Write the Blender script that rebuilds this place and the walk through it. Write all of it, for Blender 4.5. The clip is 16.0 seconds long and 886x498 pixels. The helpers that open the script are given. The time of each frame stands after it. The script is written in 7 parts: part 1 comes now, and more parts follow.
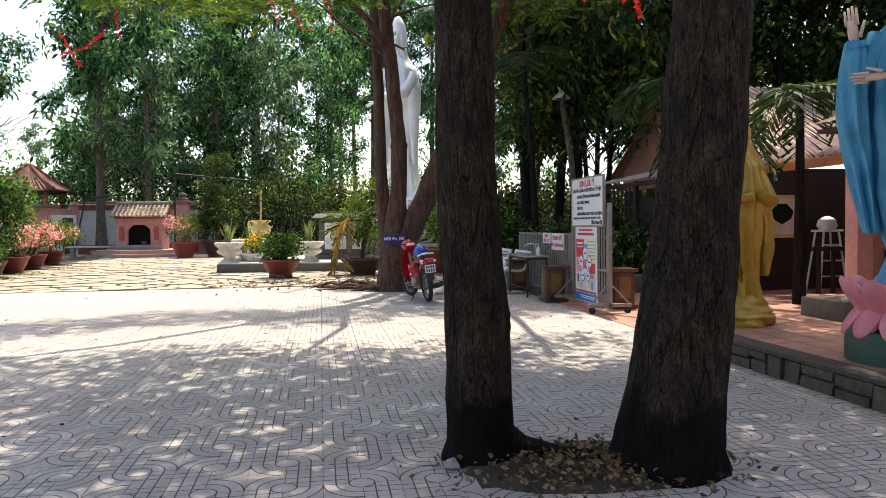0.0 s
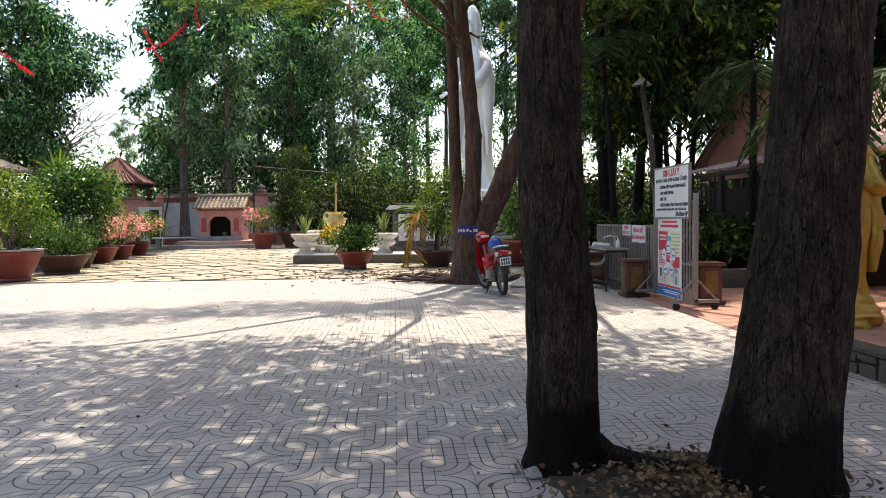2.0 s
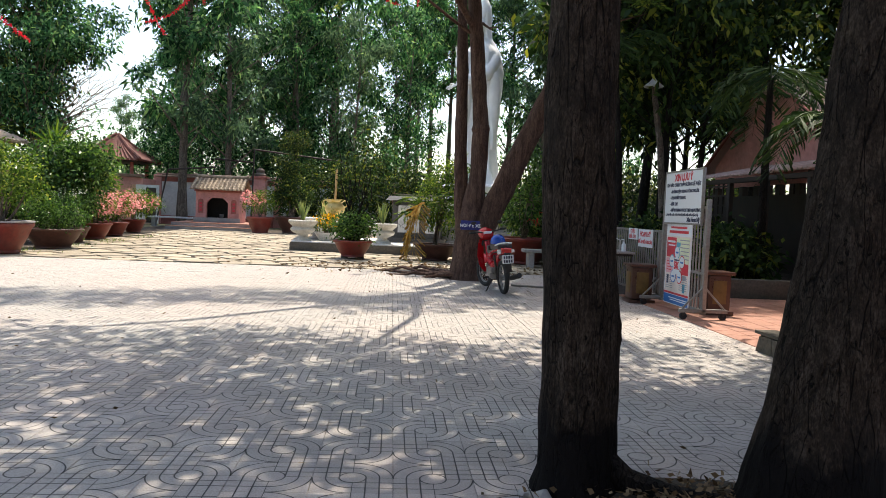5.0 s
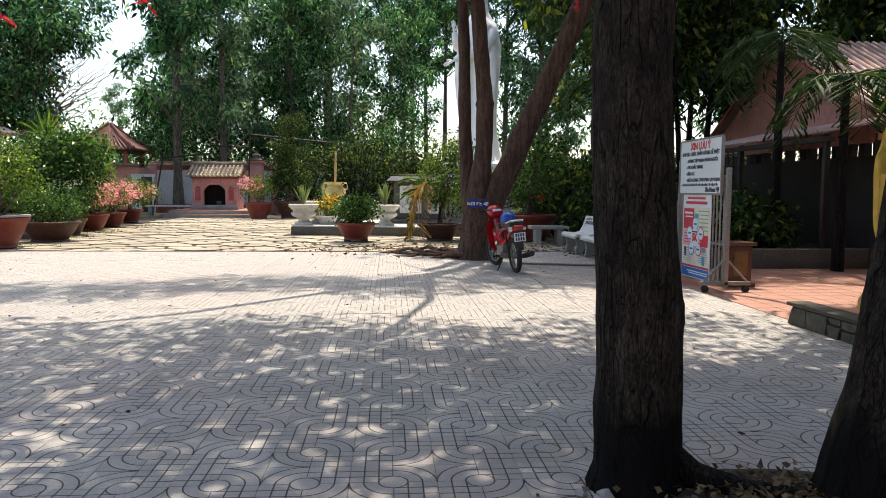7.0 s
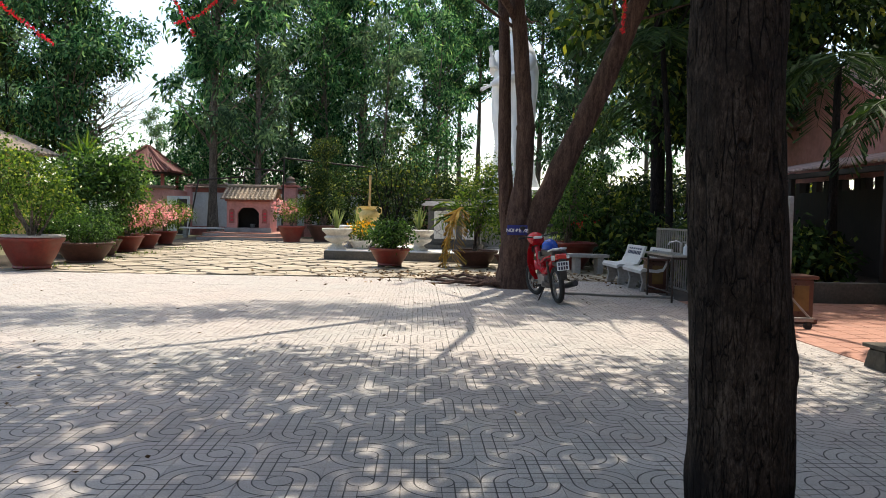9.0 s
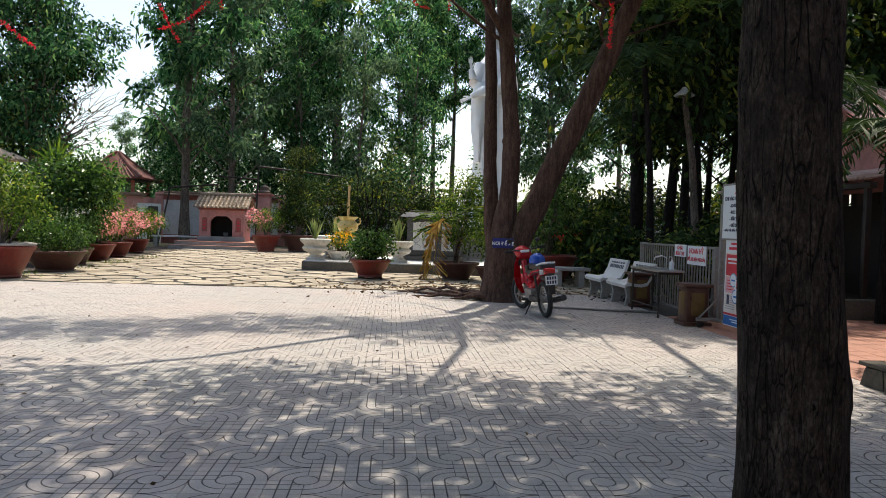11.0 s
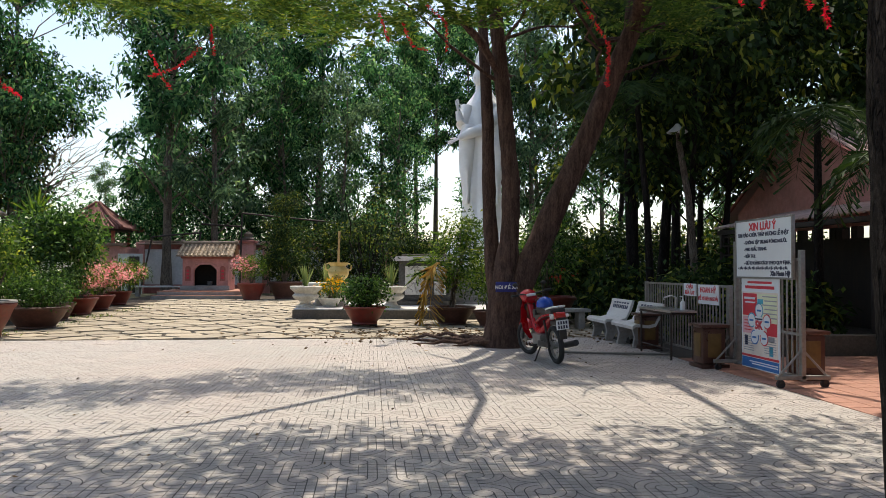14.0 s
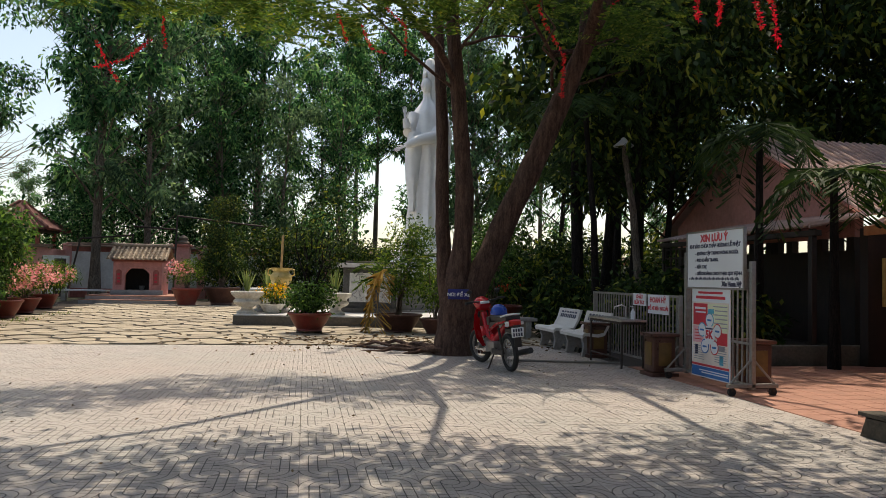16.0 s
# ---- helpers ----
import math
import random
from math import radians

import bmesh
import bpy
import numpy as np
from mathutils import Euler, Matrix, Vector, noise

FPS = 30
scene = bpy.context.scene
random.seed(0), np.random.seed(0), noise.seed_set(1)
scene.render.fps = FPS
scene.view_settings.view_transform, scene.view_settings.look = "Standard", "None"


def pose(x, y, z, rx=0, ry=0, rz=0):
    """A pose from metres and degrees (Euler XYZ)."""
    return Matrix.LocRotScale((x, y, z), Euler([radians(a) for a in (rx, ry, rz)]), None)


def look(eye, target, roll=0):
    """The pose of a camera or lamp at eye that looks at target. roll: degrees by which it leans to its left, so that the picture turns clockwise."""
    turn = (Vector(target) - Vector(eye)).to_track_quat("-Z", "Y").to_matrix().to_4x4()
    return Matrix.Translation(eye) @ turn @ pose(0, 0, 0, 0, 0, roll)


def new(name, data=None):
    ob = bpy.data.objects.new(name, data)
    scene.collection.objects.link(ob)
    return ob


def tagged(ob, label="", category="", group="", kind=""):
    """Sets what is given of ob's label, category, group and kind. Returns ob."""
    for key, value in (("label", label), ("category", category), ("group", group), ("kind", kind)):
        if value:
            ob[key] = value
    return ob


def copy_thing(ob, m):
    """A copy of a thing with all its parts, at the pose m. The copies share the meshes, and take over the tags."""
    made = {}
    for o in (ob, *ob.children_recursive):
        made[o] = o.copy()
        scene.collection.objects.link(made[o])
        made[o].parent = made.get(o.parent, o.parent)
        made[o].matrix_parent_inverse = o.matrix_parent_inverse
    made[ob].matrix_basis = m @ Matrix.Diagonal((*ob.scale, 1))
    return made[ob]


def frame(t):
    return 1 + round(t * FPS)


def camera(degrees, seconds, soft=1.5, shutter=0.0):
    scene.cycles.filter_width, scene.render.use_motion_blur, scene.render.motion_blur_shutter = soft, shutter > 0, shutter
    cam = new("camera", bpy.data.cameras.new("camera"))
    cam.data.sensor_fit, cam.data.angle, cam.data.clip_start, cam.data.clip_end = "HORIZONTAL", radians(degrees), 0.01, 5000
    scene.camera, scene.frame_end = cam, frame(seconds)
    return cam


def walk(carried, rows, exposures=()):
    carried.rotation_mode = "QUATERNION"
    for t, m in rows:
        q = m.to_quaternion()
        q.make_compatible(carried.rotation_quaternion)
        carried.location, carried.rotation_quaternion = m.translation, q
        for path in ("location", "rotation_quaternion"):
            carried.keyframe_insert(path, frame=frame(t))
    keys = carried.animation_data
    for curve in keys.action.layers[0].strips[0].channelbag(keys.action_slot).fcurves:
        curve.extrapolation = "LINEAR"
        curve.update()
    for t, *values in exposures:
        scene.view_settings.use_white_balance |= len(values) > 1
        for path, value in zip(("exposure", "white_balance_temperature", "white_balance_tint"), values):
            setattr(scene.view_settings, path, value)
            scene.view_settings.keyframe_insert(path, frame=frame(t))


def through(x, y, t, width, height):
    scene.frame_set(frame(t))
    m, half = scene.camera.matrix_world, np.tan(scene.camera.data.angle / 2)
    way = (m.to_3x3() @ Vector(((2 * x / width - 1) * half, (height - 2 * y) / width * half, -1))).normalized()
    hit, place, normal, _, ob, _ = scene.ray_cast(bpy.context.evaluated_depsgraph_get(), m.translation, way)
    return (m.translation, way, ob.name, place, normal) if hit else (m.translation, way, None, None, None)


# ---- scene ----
cam = camera(62.6, 16.0, 0.5)
PATH = [
    (0, (0.008, -4.795, 1.339), (0.338, -2.824, 1.276), -0.6),
    (0.5, (-0.01, -4.75, 1.342), (0.259, -2.771, 1.236), -0.8),
    (1, (-0.028, -4.717, 1.347), (0.175, -2.731, 1.229), -1.1),
    (1.5, (-0.016, -4.613, 1.342), (0.141, -2.623, 1.223), -1.3),
    (2, (0.005, -4.536, 1.34), (0.137, -2.542, 1.256), -0.6),
    (2.5, (0.008, -4.445, 1.347), (0.153, -2.452, 1.273), 0.0),
    (3, (0.015, -4.393, 1.35), (0.118, -2.396, 1.308), 1.3),
    (3.5, (0.011, -4.333, 1.344), (0.127, -2.337, 1.267), 2.0),
    (4, (0.004, -4.268, 1.347), (0.12, -2.273, 1.256), 2.2),
    (4.5, (-0.002, -4.207, 1.339), (0.121, -2.213, 1.247), 2.3),
    (5, (-0.053, -4.184, 1.34), (0.089, -2.192, 1.238), 2.4),
    (7.5, (-0.259, -3.748, 1.322), (-0.112, -1.76, 1.16), 0.2),
    (8, (-0.29, -3.653, 1.329), (-0.161, -1.661, 1.199), 0.3),
    (8.5, (-0.296, -3.477, 1.324), (-0.236, -1.481, 1.219), 1.0),
    (11, (-0.597, -3.247, 1.358), (-0.45, -1.253, 1.298), 1.8),
    (11.5, (-0.635, -3.17, 1.373), (-0.472, -1.178, 1.314), 0.2),
    (12, (-0.743, -3.162, 1.388), (-0.532, -1.174, 1.335), -0.1),
    (12.5, (-0.835, -3.138, 1.393), (-0.639, -1.148, 1.342), 0.4),
    (13, (-0.806, -2.976, 1.385), (-0.613, -0.985, 1.369), 0.3),
    (13.5, (-0.881, -2.934, 1.388), (-0.704, -0.943, 1.421), 0.4),
    (14, (-0.92, -2.813, 1.424), (-0.723, -0.824, 1.477), 0.2),
    (14.5, (-0.974, -2.756, 1.374), (-0.814, -0.765, 1.464), 1.8),
    (15, (-1.013, -2.708, 1.433), (-0.829, -0.718, 1.527), 2.2),
    (15.5, (-1.124, -2.694, 1.376), (-0.844, -0.717, 1.49), 2.1),
    (16, (-1.196, -2.653, 1.363), (-0.826, -0.689, 1.445), 1.2),
]
walk(cam, [(t, look(e, g, r)) for t, e, g, r in PATH],
     [(0, 1.50, 7350, 11), (4, 1.25, 7150, 9.5), (8.5, 1.12, 7050, 8.5), (11, 0.88, 7000, 9), (14.5, 0.72, 7150, 9), (16, 0.50, 7600, 9.5)])
# ---- daylight: midday sun, ahead of the walker and slightly to the right ----
SUN = Vector((0.12, 0.42, 1.0)).normalized()
world = bpy.data.worlds.new("daylight")
scene.world = world
world.use_nodes = True
wn = world.node_tree.nodes
sky = wn.new("ShaderNodeTexSky")
sky.sky_type = 'NISHITA'
sky.sun_disc = False
sky.sun_elevation = math.asin(SUN.z)
sky.sun_rotation = math.atan2(SUN.x, SUN.y)
sky.air_density, sky.dust_density, sky.ozone_density = 1.0, 1.9, 1.0
wn["Background"].inputs["Strength"].default_value = 0.15
world.node_tree.links.new(sky.outputs[0], wn["Background"].inputs["Color"])
sun_data = bpy.data.lights.new("sun", 'SUN')
sun_data.energy, sun_data.angle, sun_data.color = 2.9, radians(0.53), (1.0, 0.95, 0.87)
sun = new("sun", sun_data)
sun.matrix_world = look(SUN * 60, (0, 0, 0))


# ---- materials ----
def nodes_of(name):
    mt = bpy.data.materials.new(name)
    mt.use_nodes = True
    return mt, mt.node_tree.nodes, mt.node_tree.links, mt.node_tree.nodes["Principled BSDF"]


def ramp(nt, fac, stops):
    r = nt.nodes.new("ShaderNodeValToRGB")
    el = r.color_ramp.elements
    while len(el) < len(stops):
        el.new(0.5)
    for e, (p, c) in zip(el, stops):
        e.position, e.color = p, (*c, 1)
    nt.links.new(fac, r.inputs[0])
    return r.outputs[0]


def noise_tex(nt, scale, detail=5, rough=0.6, vec=None, stretch=None):
    n = nt.nodes.new("ShaderNodeTexNoise")
    n.inputs["Scale"].default_value, n.inputs["Detail"].default_value, n.inputs["Roughness"].default_value = scale, detail, rough
    if vec is None:
        tc = nt.nodes.new("ShaderNodeTexCoord")
        vec = tc.outputs["Object"]
    if stretch:
        mp = nt.nodes.new("ShaderNodeMapping")
        mp.inputs["Scale"].default_value = stretch
        nt.links.new(vec, mp.inputs[0])
        vec = mp.outputs[0]
    nt.links.new(vec, n.inputs["Vector"])
    return n.outputs[0]


def mixc(nt, fac, a, b, mode='MIX'):
    mx = nt.nodes.new("ShaderNodeMix")
    mx.data_type, mx.blend_type = 'RGBA', mode
    for sock, v in ((mx.inputs[0], fac), (mx.inputs[6], a), (mx.inputs[7], b)):
        if isinstance(v, (int, float)):
            sock.default_value = v
        elif isinstance(v, tuple):
            sock.default_value = (*v, 1)
        else:
            nt.links.new(v, sock)
    return mx.outputs[2]


def mth(nt, op, a, b=0.0, c=None):
    n = nt.nodes.new("ShaderNodeMath")
    n.operation = op
    for i, v in enumerate((a, b, c)):
        if v is None:
            continue
        if isinstance(v, (int, float)):
            n.inputs[i].default_value = v
        else:
            nt.links.new(v, n.inputs[i])
    return n.outputs[0]


def bump(nt, bs, height, strength, dist=0.01):
    b = nt.nodes.new("ShaderNodeBump")
    b.inputs["Strength"].default_value, b.inputs["Distance"].default_value = strength, dist
    nt.links.new(height, b.inputs["Height"])
    nt.links.new(b.outputs[0], bs.inputs["Normal"])


def mat(name, dark, light, rough=0.7, metal=0.0, grain=30, stain=2.0, relief=0.25, dist=0.006, dirt=None, dirt_amount=0.5, stretch=None, vary=0.0):
    """A worn surface: grain between two colours, larger stains, fine relief."""
    mt, ns, ln, bs = nodes_of(name)
    nt = mt.node_tree
    g = noise_tex(nt, grain, 6, 0.65, stretch=stretch)
    col = ramp(nt, g, [(0.3, dark), (0.7, light)])
    s = noise_tex(nt, stain, 4, 0.6)
    d = dirt or tuple(v * 0.55 for v in dark)
    k = ramp(nt, s, [(0.45, (0, 0, 0)), (0.72, (dirt_amount,) * 3)])
    col = mixc(nt, k, col, d)
    if vary:
        oi = nt.nodes.new("ShaderNodeObjectInfo")
        hv = nt.nodes.new("ShaderNodeHueSaturation")
        ln.new(mth(nt, 'MULTIPLY_ADD', oi.outputs["Random"], vary, 1 - vary / 2), hv.inputs["Value"])
        ln.new(col, hv.inputs["Color"])
        col = hv.outputs[0]
    ln.new(col, bs.inputs["Base Color"])
    bs.inputs["Roughness"].default_value, bs.inputs["Metallic"].default_value = rough, metal
    ln.new(mth(nt, 'MULTIPLY_ADD', g, 0.25, rough - 0.12), bs.inputs["Roughness"])
    if relief:
        bump(nt, bs, g, relief, dist)
    return mt


def leaf_mat(name, a, b, through=0.35, yellow=None, shine=0.6):
    """Leaves: two greens varied leaf by leaf, light coming through the blade. Dark and yellow ends also put shaded gaps
    and highlights into the colour.
    """
    mt, ns, ln, bs = nodes_of(name)
    nt = mt.node_tree
    geo = ns.new("ShaderNodeNewGeometry")
    stops = [(0.0, a), (0.45, tuple(0.6 * p + 0.4 * q for p, q in zip(a, b))), (0.82, b)] + ([(0.98, yellow)] if yellow else [])
    col = ramp(nt, geo.outputs["Random Per Island"], stops)
    ln.new(col, bs.inputs["Base Color"])
    bs.inputs["Roughness"].default_value = shine
    bs.inputs["Specular IOR Level"].default_value = 0.16
    tr = ns.new("ShaderNodeBsdfTranslucent")
    hv = ns.new("ShaderNodeHueSaturation")
    hv.inputs["Hue"].default_value, hv.inputs["Saturation"].default_value, hv.inputs["Value"].default_value = 0.485, 1.15, 1.6
    ln.new(col, hv.inputs["Color"])
    ln.new(hv.outputs[0], tr.inputs["Color"])
    mx = ns.new("ShaderNodeMixShader")
    mx.inputs[0].default_value = through
    ln.new(bs.outputs[0], mx.inputs[1])
    ln.new(tr.outputs[0], mx.inputs[2])
    ln.new(mx.outputs[0], ns["Material Output"].inputs[0])
    return mt


def bark_mat(name, dark, light, scale=1.0, split=0.75):
    """Bark: long upright furrows that split into plates, with flakes and blotches."""
    mt, ns, ln, bs = nodes_of(name)
    nt = mt.node_tree
    warp = noise_tex(nt, 4 * scale, 4, 0.6)
    tc = ns.new("ShaderNodeTexCoord")
    add = ns.new("ShaderNodeVectorMath")
    add.operation = 'MULTIPLY_ADD'
    comb = ns.new("ShaderNodeCombineXYZ")
    for i in range(3):
        ln.new(warp, comb.inputs[i])
    ln.new(comb.outputs[0], add.inputs[0])
    add.inputs[1].default_value = (0.16, 0.16, 0.9)
    ln.new(tc.outputs["Object"], add.inputs[2])
    mp = ns.new("ShaderNodeMapping")
    mp.inputs["Scale"].default_value = (1, 1, 0.13)
    ln.new(add.outputs[0], mp.inputs[0])
    vor = ns.new("ShaderNodeTexVoronoi")
    vor.feature = 'DISTANCE_TO_EDGE'
    vor.inputs["Scale"].default_value = 30 * scale
    ln.new(mp.outputs[0], vor.inputs["Vector"])
    crack = ramp(nt, vor.outputs["Distance"], [(0.0, (0, 0, 0)), (0.12, (1, 1, 1))])
    f = noise_tex(nt, 12 * scale, 6, 0.7, stretch=(1, 1, 0.16))
    f2 = noise_tex(nt, 70 * scale, 5, 0.75, stretch=(1, 1, 0.25))
    blot = noise_tex(nt, 2.3, 4, 0.6)
    both = mth(nt, 'MULTIPLY_ADD', f2, 0.45, mth(nt, 'MULTIPLY', f, 0.55))
    col = ramp(nt, both, [(0.36, tuple(v * 0.35 for v in dark)), (0.46, dark), (0.64, light)])
    col = mixc(nt, mth(nt, 'MULTIPLY', mth(nt, 'SUBTRACT', 1.0, crack), split), col, tuple(v * 0.15 for v in dark))
    col = mixc(nt, ramp(nt, blot, [(0.5, (0, 0, 0)), (0.7, (0.55,) * 3)]), col, tuple(v * 0.7 for v in dark))
    ln.new(col, bs.inputs["Base Color"])
    bs.inputs["Roughness"].default_value = 0.95
    bs.inputs["Specular IOR Level"].default_value = 0.2
    bump(nt, bs, mth(nt, 'MULTIPLY_ADD', crack, 0.7 * split, mth(nt, 'MULTIPLY', both, 0.8)), 1.0, 0.03)
    return mt


def trunk_mat(name):
    """Grey-brown bark split by thin upright cracks, pitted and flaking; the foot is stained black up to an uneven line."""
    mt, ns, ln, bs = nodes_of(name)
    nt = mt.node_tree
    tc = ns.new("ShaderNodeTexCoord")
    warp = ns.new("ShaderNodeTexNoise")
    warp.inputs["Scale"].default_value, warp.inputs["Detail"].default_value = 7.0, 4.0
    ln.new(tc.outputs["Object"], warp.inputs["Vector"])
    shift = ns.new("ShaderNodeVectorMath")
    shift.operation = 'MULTIPLY_ADD'
    ln.new(warp.outputs["Color"], shift.inputs[0])
    shift.inputs[1].default_value = (0.022, 0.022, 0.16)
    ln.new(tc.outputs["Object"], shift.inputs[2])

    def cells(scale, tall):
        mp = ns.new("ShaderNodeMapping")
        mp.inputs["Scale"].default_value = (1, 1, tall)
        ln.new(shift.outputs[0], mp.inputs[0])
        vor = ns.new("ShaderNodeTexVoronoi")
        vor.feature = 'DISTANCE_TO_EDGE'
        vor.inputs["Scale"].default_value = scale
        ln.new(mp.outputs[0], vor.inputs["Vector"])
        return vor.outputs["Distance"]
    broken = ramp(nt, noise_tex(nt, 9, 4, 0.65, stretch=(1, 1, 0.5)), [(0.44, (0, 0, 0)), (0.54, (1, 1, 1))])
    long_crack = mth(nt, 'MULTIPLY', ramp(nt, cells(15, 0.06), [(0.0, (1, 1, 1)), (0.032, (0, 0, 0))]), broken)
    small_crack = ramp(nt, cells(52, 0.16), [(0.0, (1, 1, 1)), (0.06, (0, 0, 0))])
    gate = ramp(nt, noise_tex(nt, 6, 4, 0.65), [(0.46, (0, 0, 0)), (0.60, (0.85,) * 3)])
    small_crack = mth(nt, 'MULTIPLY', small_crack, gate)
    fine = noise_tex(nt, 90, 6, 0.75, stretch=(1, 1, 0.4))
    mid = noise_tex(nt, 16, 5, 0.7, stretch=(1, 1, 0.35))
    blot = noise_tex(nt, 3.0, 5, 0.65, stretch=(1, 1, 0.6))
    both = mth(nt, 'MULTIPLY_ADD', fine, 0.55, mth(nt, 'MULTIPLY', mid, 0.45))
    col = ramp(nt, both, [(0.36, (0.010, 0.007, 0.005)), (0.50, (0.036, 0.026, 0.019)), (0.66, (0.115, 0.088, 0.067))])
    col = mixc(nt, ramp(nt, blot, [(0.46, (0, 0, 0)), (0.66, (0.75,) * 3)]), col, (0.010, 0.008, 0.007))
    pit = ramp(nt, noise_tex(nt, 22, 4, 0.7, stretch=(1, 1, 0.5)), [(0.63, (0, 0, 0)), (0.68, (1, 1, 1))])
    dark = mth(nt, 'MAXIMUM', mth(nt, 'MAXIMUM', long_crack, small_crack), pit)
    col = mixc(nt, mth(nt, 'MULTIPLY', dark, 0.92), col, (0.003, 0.0025, 0.002))
    sep = ns.new("ShaderNodeSeparateXYZ")
    ln.new(tc.outputs["Object"], sep.inputs[0])
    edge = mth(nt, 'ADD', sep.outputs[2], mth(nt, 'MULTIPLY', noise_tex(nt, 3.5, 4, 0.6), -0.5))
    k = ramp(nt, edge, [(0.10, (0.93,) * 3), (0.20, (0, 0, 0))])
    ln.new(mixc(nt, k, col, (0.006, 0.005, 0.005)), bs.inputs["Base Color"])
    bs.inputs["Roughness"].default_value = 0.95
    bs.inputs["Specular IOR Level"].default_value = 0.15
    bump(nt, bs, mth(nt, 'SUBTRACT', mth(nt, 'MULTIPLY', both, 0.6), dark), 1.0, 0.025)
    return mt


def tile_mat():
    """Cement paving tile: grooves as rings round a centre disc in two quarters, a net of straight lines in the others."""
    mt, ns, ln, bs = nodes_of("patterned_cement")
    nt = mt.node_tree
    uv = ns.new("ShaderNodeUVMap")
    uv.uv_map = "UVMap"
    sep = ns.new("ShaderNodeSeparateXYZ")
    ln.new(uv.outputs[0], sep.inputs[0])
    u, v = mth(nt, 'SUBTRACT', sep.outputs[0], 0.5), mth(nt, 'SUBTRACT', sep.outputs[1], 0.5)
    au, av = mth(nt, 'ABSOLUTE', u), mth(nt, 'ABSOLUTE', v)
    rad = mth(nt, 'SQRT', mth(nt, 'ADD', mth(nt, 'MULTIPLY', u, u), mth(nt, 'MULTIPLY', v, v)))

    def lines(x, at):
        out = None
        for p in at:
            d = mth(nt, 'ABSOLUTE', mth(nt, 'SUBTRACT', x, p))
            out = d if out is None else mth(nt, 'MINIMUM', out, d)
        return out
    arcs = lines(rad, (0.167, 0.335, 0.5))
    net = mth(nt, 'MINIMUM', lines(au, (0.0, 0.167, 0.335)), lines(av, (0.0, 0.167, 0.335)))
    disc = mth(nt, 'LESS_THAN', rad, 0.167)
    net = mth(nt, 'ADD', net, disc)
    net = mth(nt, 'MINIMUM', net, lines(rad, (0.167,)))
    quarter = mth(nt, 'GREATER_THAN', mth(nt, 'MULTIPLY', u, v), 0.0)
    dist = mth(nt, 'ADD', mth(nt, 'MULTIPLY', quarter, arcs), mth(nt, 'MULTIPLY', mth(nt, 'SUBTRACT', 1.0, quarter), net))
    groove = ramp(nt, dist, [(0.0065, (1, 1, 1)), (0.0115, (0, 0, 0))])
    tc = ns.new("ShaderNodeNewGeometry")
    pos = tc.outputs["Position"]
    fine = noise_tex(nt, 110, 5, 0.8, vec=pos)
    mid = noise_tex(nt, 7, 5, 0.65, vec=pos)
    wide = noise_tex(nt, 0.45, 4, 0.6, vec=pos)
    base = ramp(nt, fine, [(0.34, (0.205, 0.192, 0.175)), (0.5, (0.375, 0.352, 0.322)), (0.68, (0.525, 0.497, 0.458))])
    base = mixc(nt, ramp(nt, wide, [(0.35, (0, 0, 0)), (0.65, (0.5,) * 3)]), base, (0.47, 0.37, 0.33))
    base = mixc(nt, ramp(nt, mid, [(0.5, (0, 0, 0)), (0.75, (0.45,) * 3)]), base, (0.24, 0.23, 0.22))
    oi = ns.new("ShaderNodeObjectInfo")
    hv = ns.new("ShaderNodeHueSaturation")
    ln.new(mth(nt, 'MULTIPLY_ADD', oi.outputs["Random"], 0.22, 0.89), hv.inputs["Value"])
    ln.new(base, hv.inputs["Color"])
    col = mixc(nt, mth(nt, 'MULTIPLY', groove, 0.95), hv.outputs[0], (0.03, 0.026, 0.025))
    ln.new(col, bs.inputs["Base Color"])
    bs.inputs["Roughness"].default_value = 0.7
    hgt = mth(nt, 'SUBTRACT', mth(nt, 'MULTIPLY', fine, 0.12), groove)
    bump(nt, bs, hgt, 0.8, 0.006)
    return mt


def flag_mat():
    mt = mat("flagstone", (0.24, 0.20, 0.145), (0.43, 0.36, 0.26), 0.75, grain=18, stain=1.4, relief=0.4, dist=0.012, dirt=(0.25, 0.2, 0.14), vary=0.35)
    return mt


def glassy(name, col, rough=0.15):
    mt, ns, ln, bs = nodes_of(name)
    bs.inputs["Base Color"].default_value = (*col, 1)
    bs.inputs["Roughness"].default_value = rough
    bs.inputs["Coat Weight"].default_value = 0.6
    return mt


TILE = tile_mat()
FLAG = flag_mat()
SOIL = mat("packed_soil", (0.026, 0.019, 0.013), (0.075, 0.055, 0.038), 0.95, grain=22, stain=1.2, relief=0.8, dist=0.03)
GRASSY = mat("weedy_ground", (0.07, 0.08, 0.035), (0.20, 0.17, 0.10), 0.95, grain=12, stain=0.6, relief=0.8, dist=0.03, dirt=(0.05, 0.09, 0.03))
JOINT = mat("dirty_mortar", (0.025, 0.022, 0.02), (0.07, 0.062, 0.055), 0.95, grain=40)
BARK_DARK = bark_mat("rough_grey_brown_bark", (0.013, 0.010, 0.009), (0.045, 0.036, 0.031))
BARK_NEAR = trunk_mat("black_footed_furrowed_bark")
BARK_RED = bark_mat("reddish_brown_bark", (0.072, 0.042, 0.033), (0.18, 0.115, 0.090), 1.2, 0.22)
BARK_FAR = bark_mat("pale_grey_bark", (0.16, 0.125, 0.10), (0.34, 0.28, 0.23))
LEAF_FAR = leaf_mat("slender_blue_green_leaves", (0.005, 0.022, 0.010), (0.085, 0.205, 0.088), 0.5, (0.24, 0.38, 0.14))
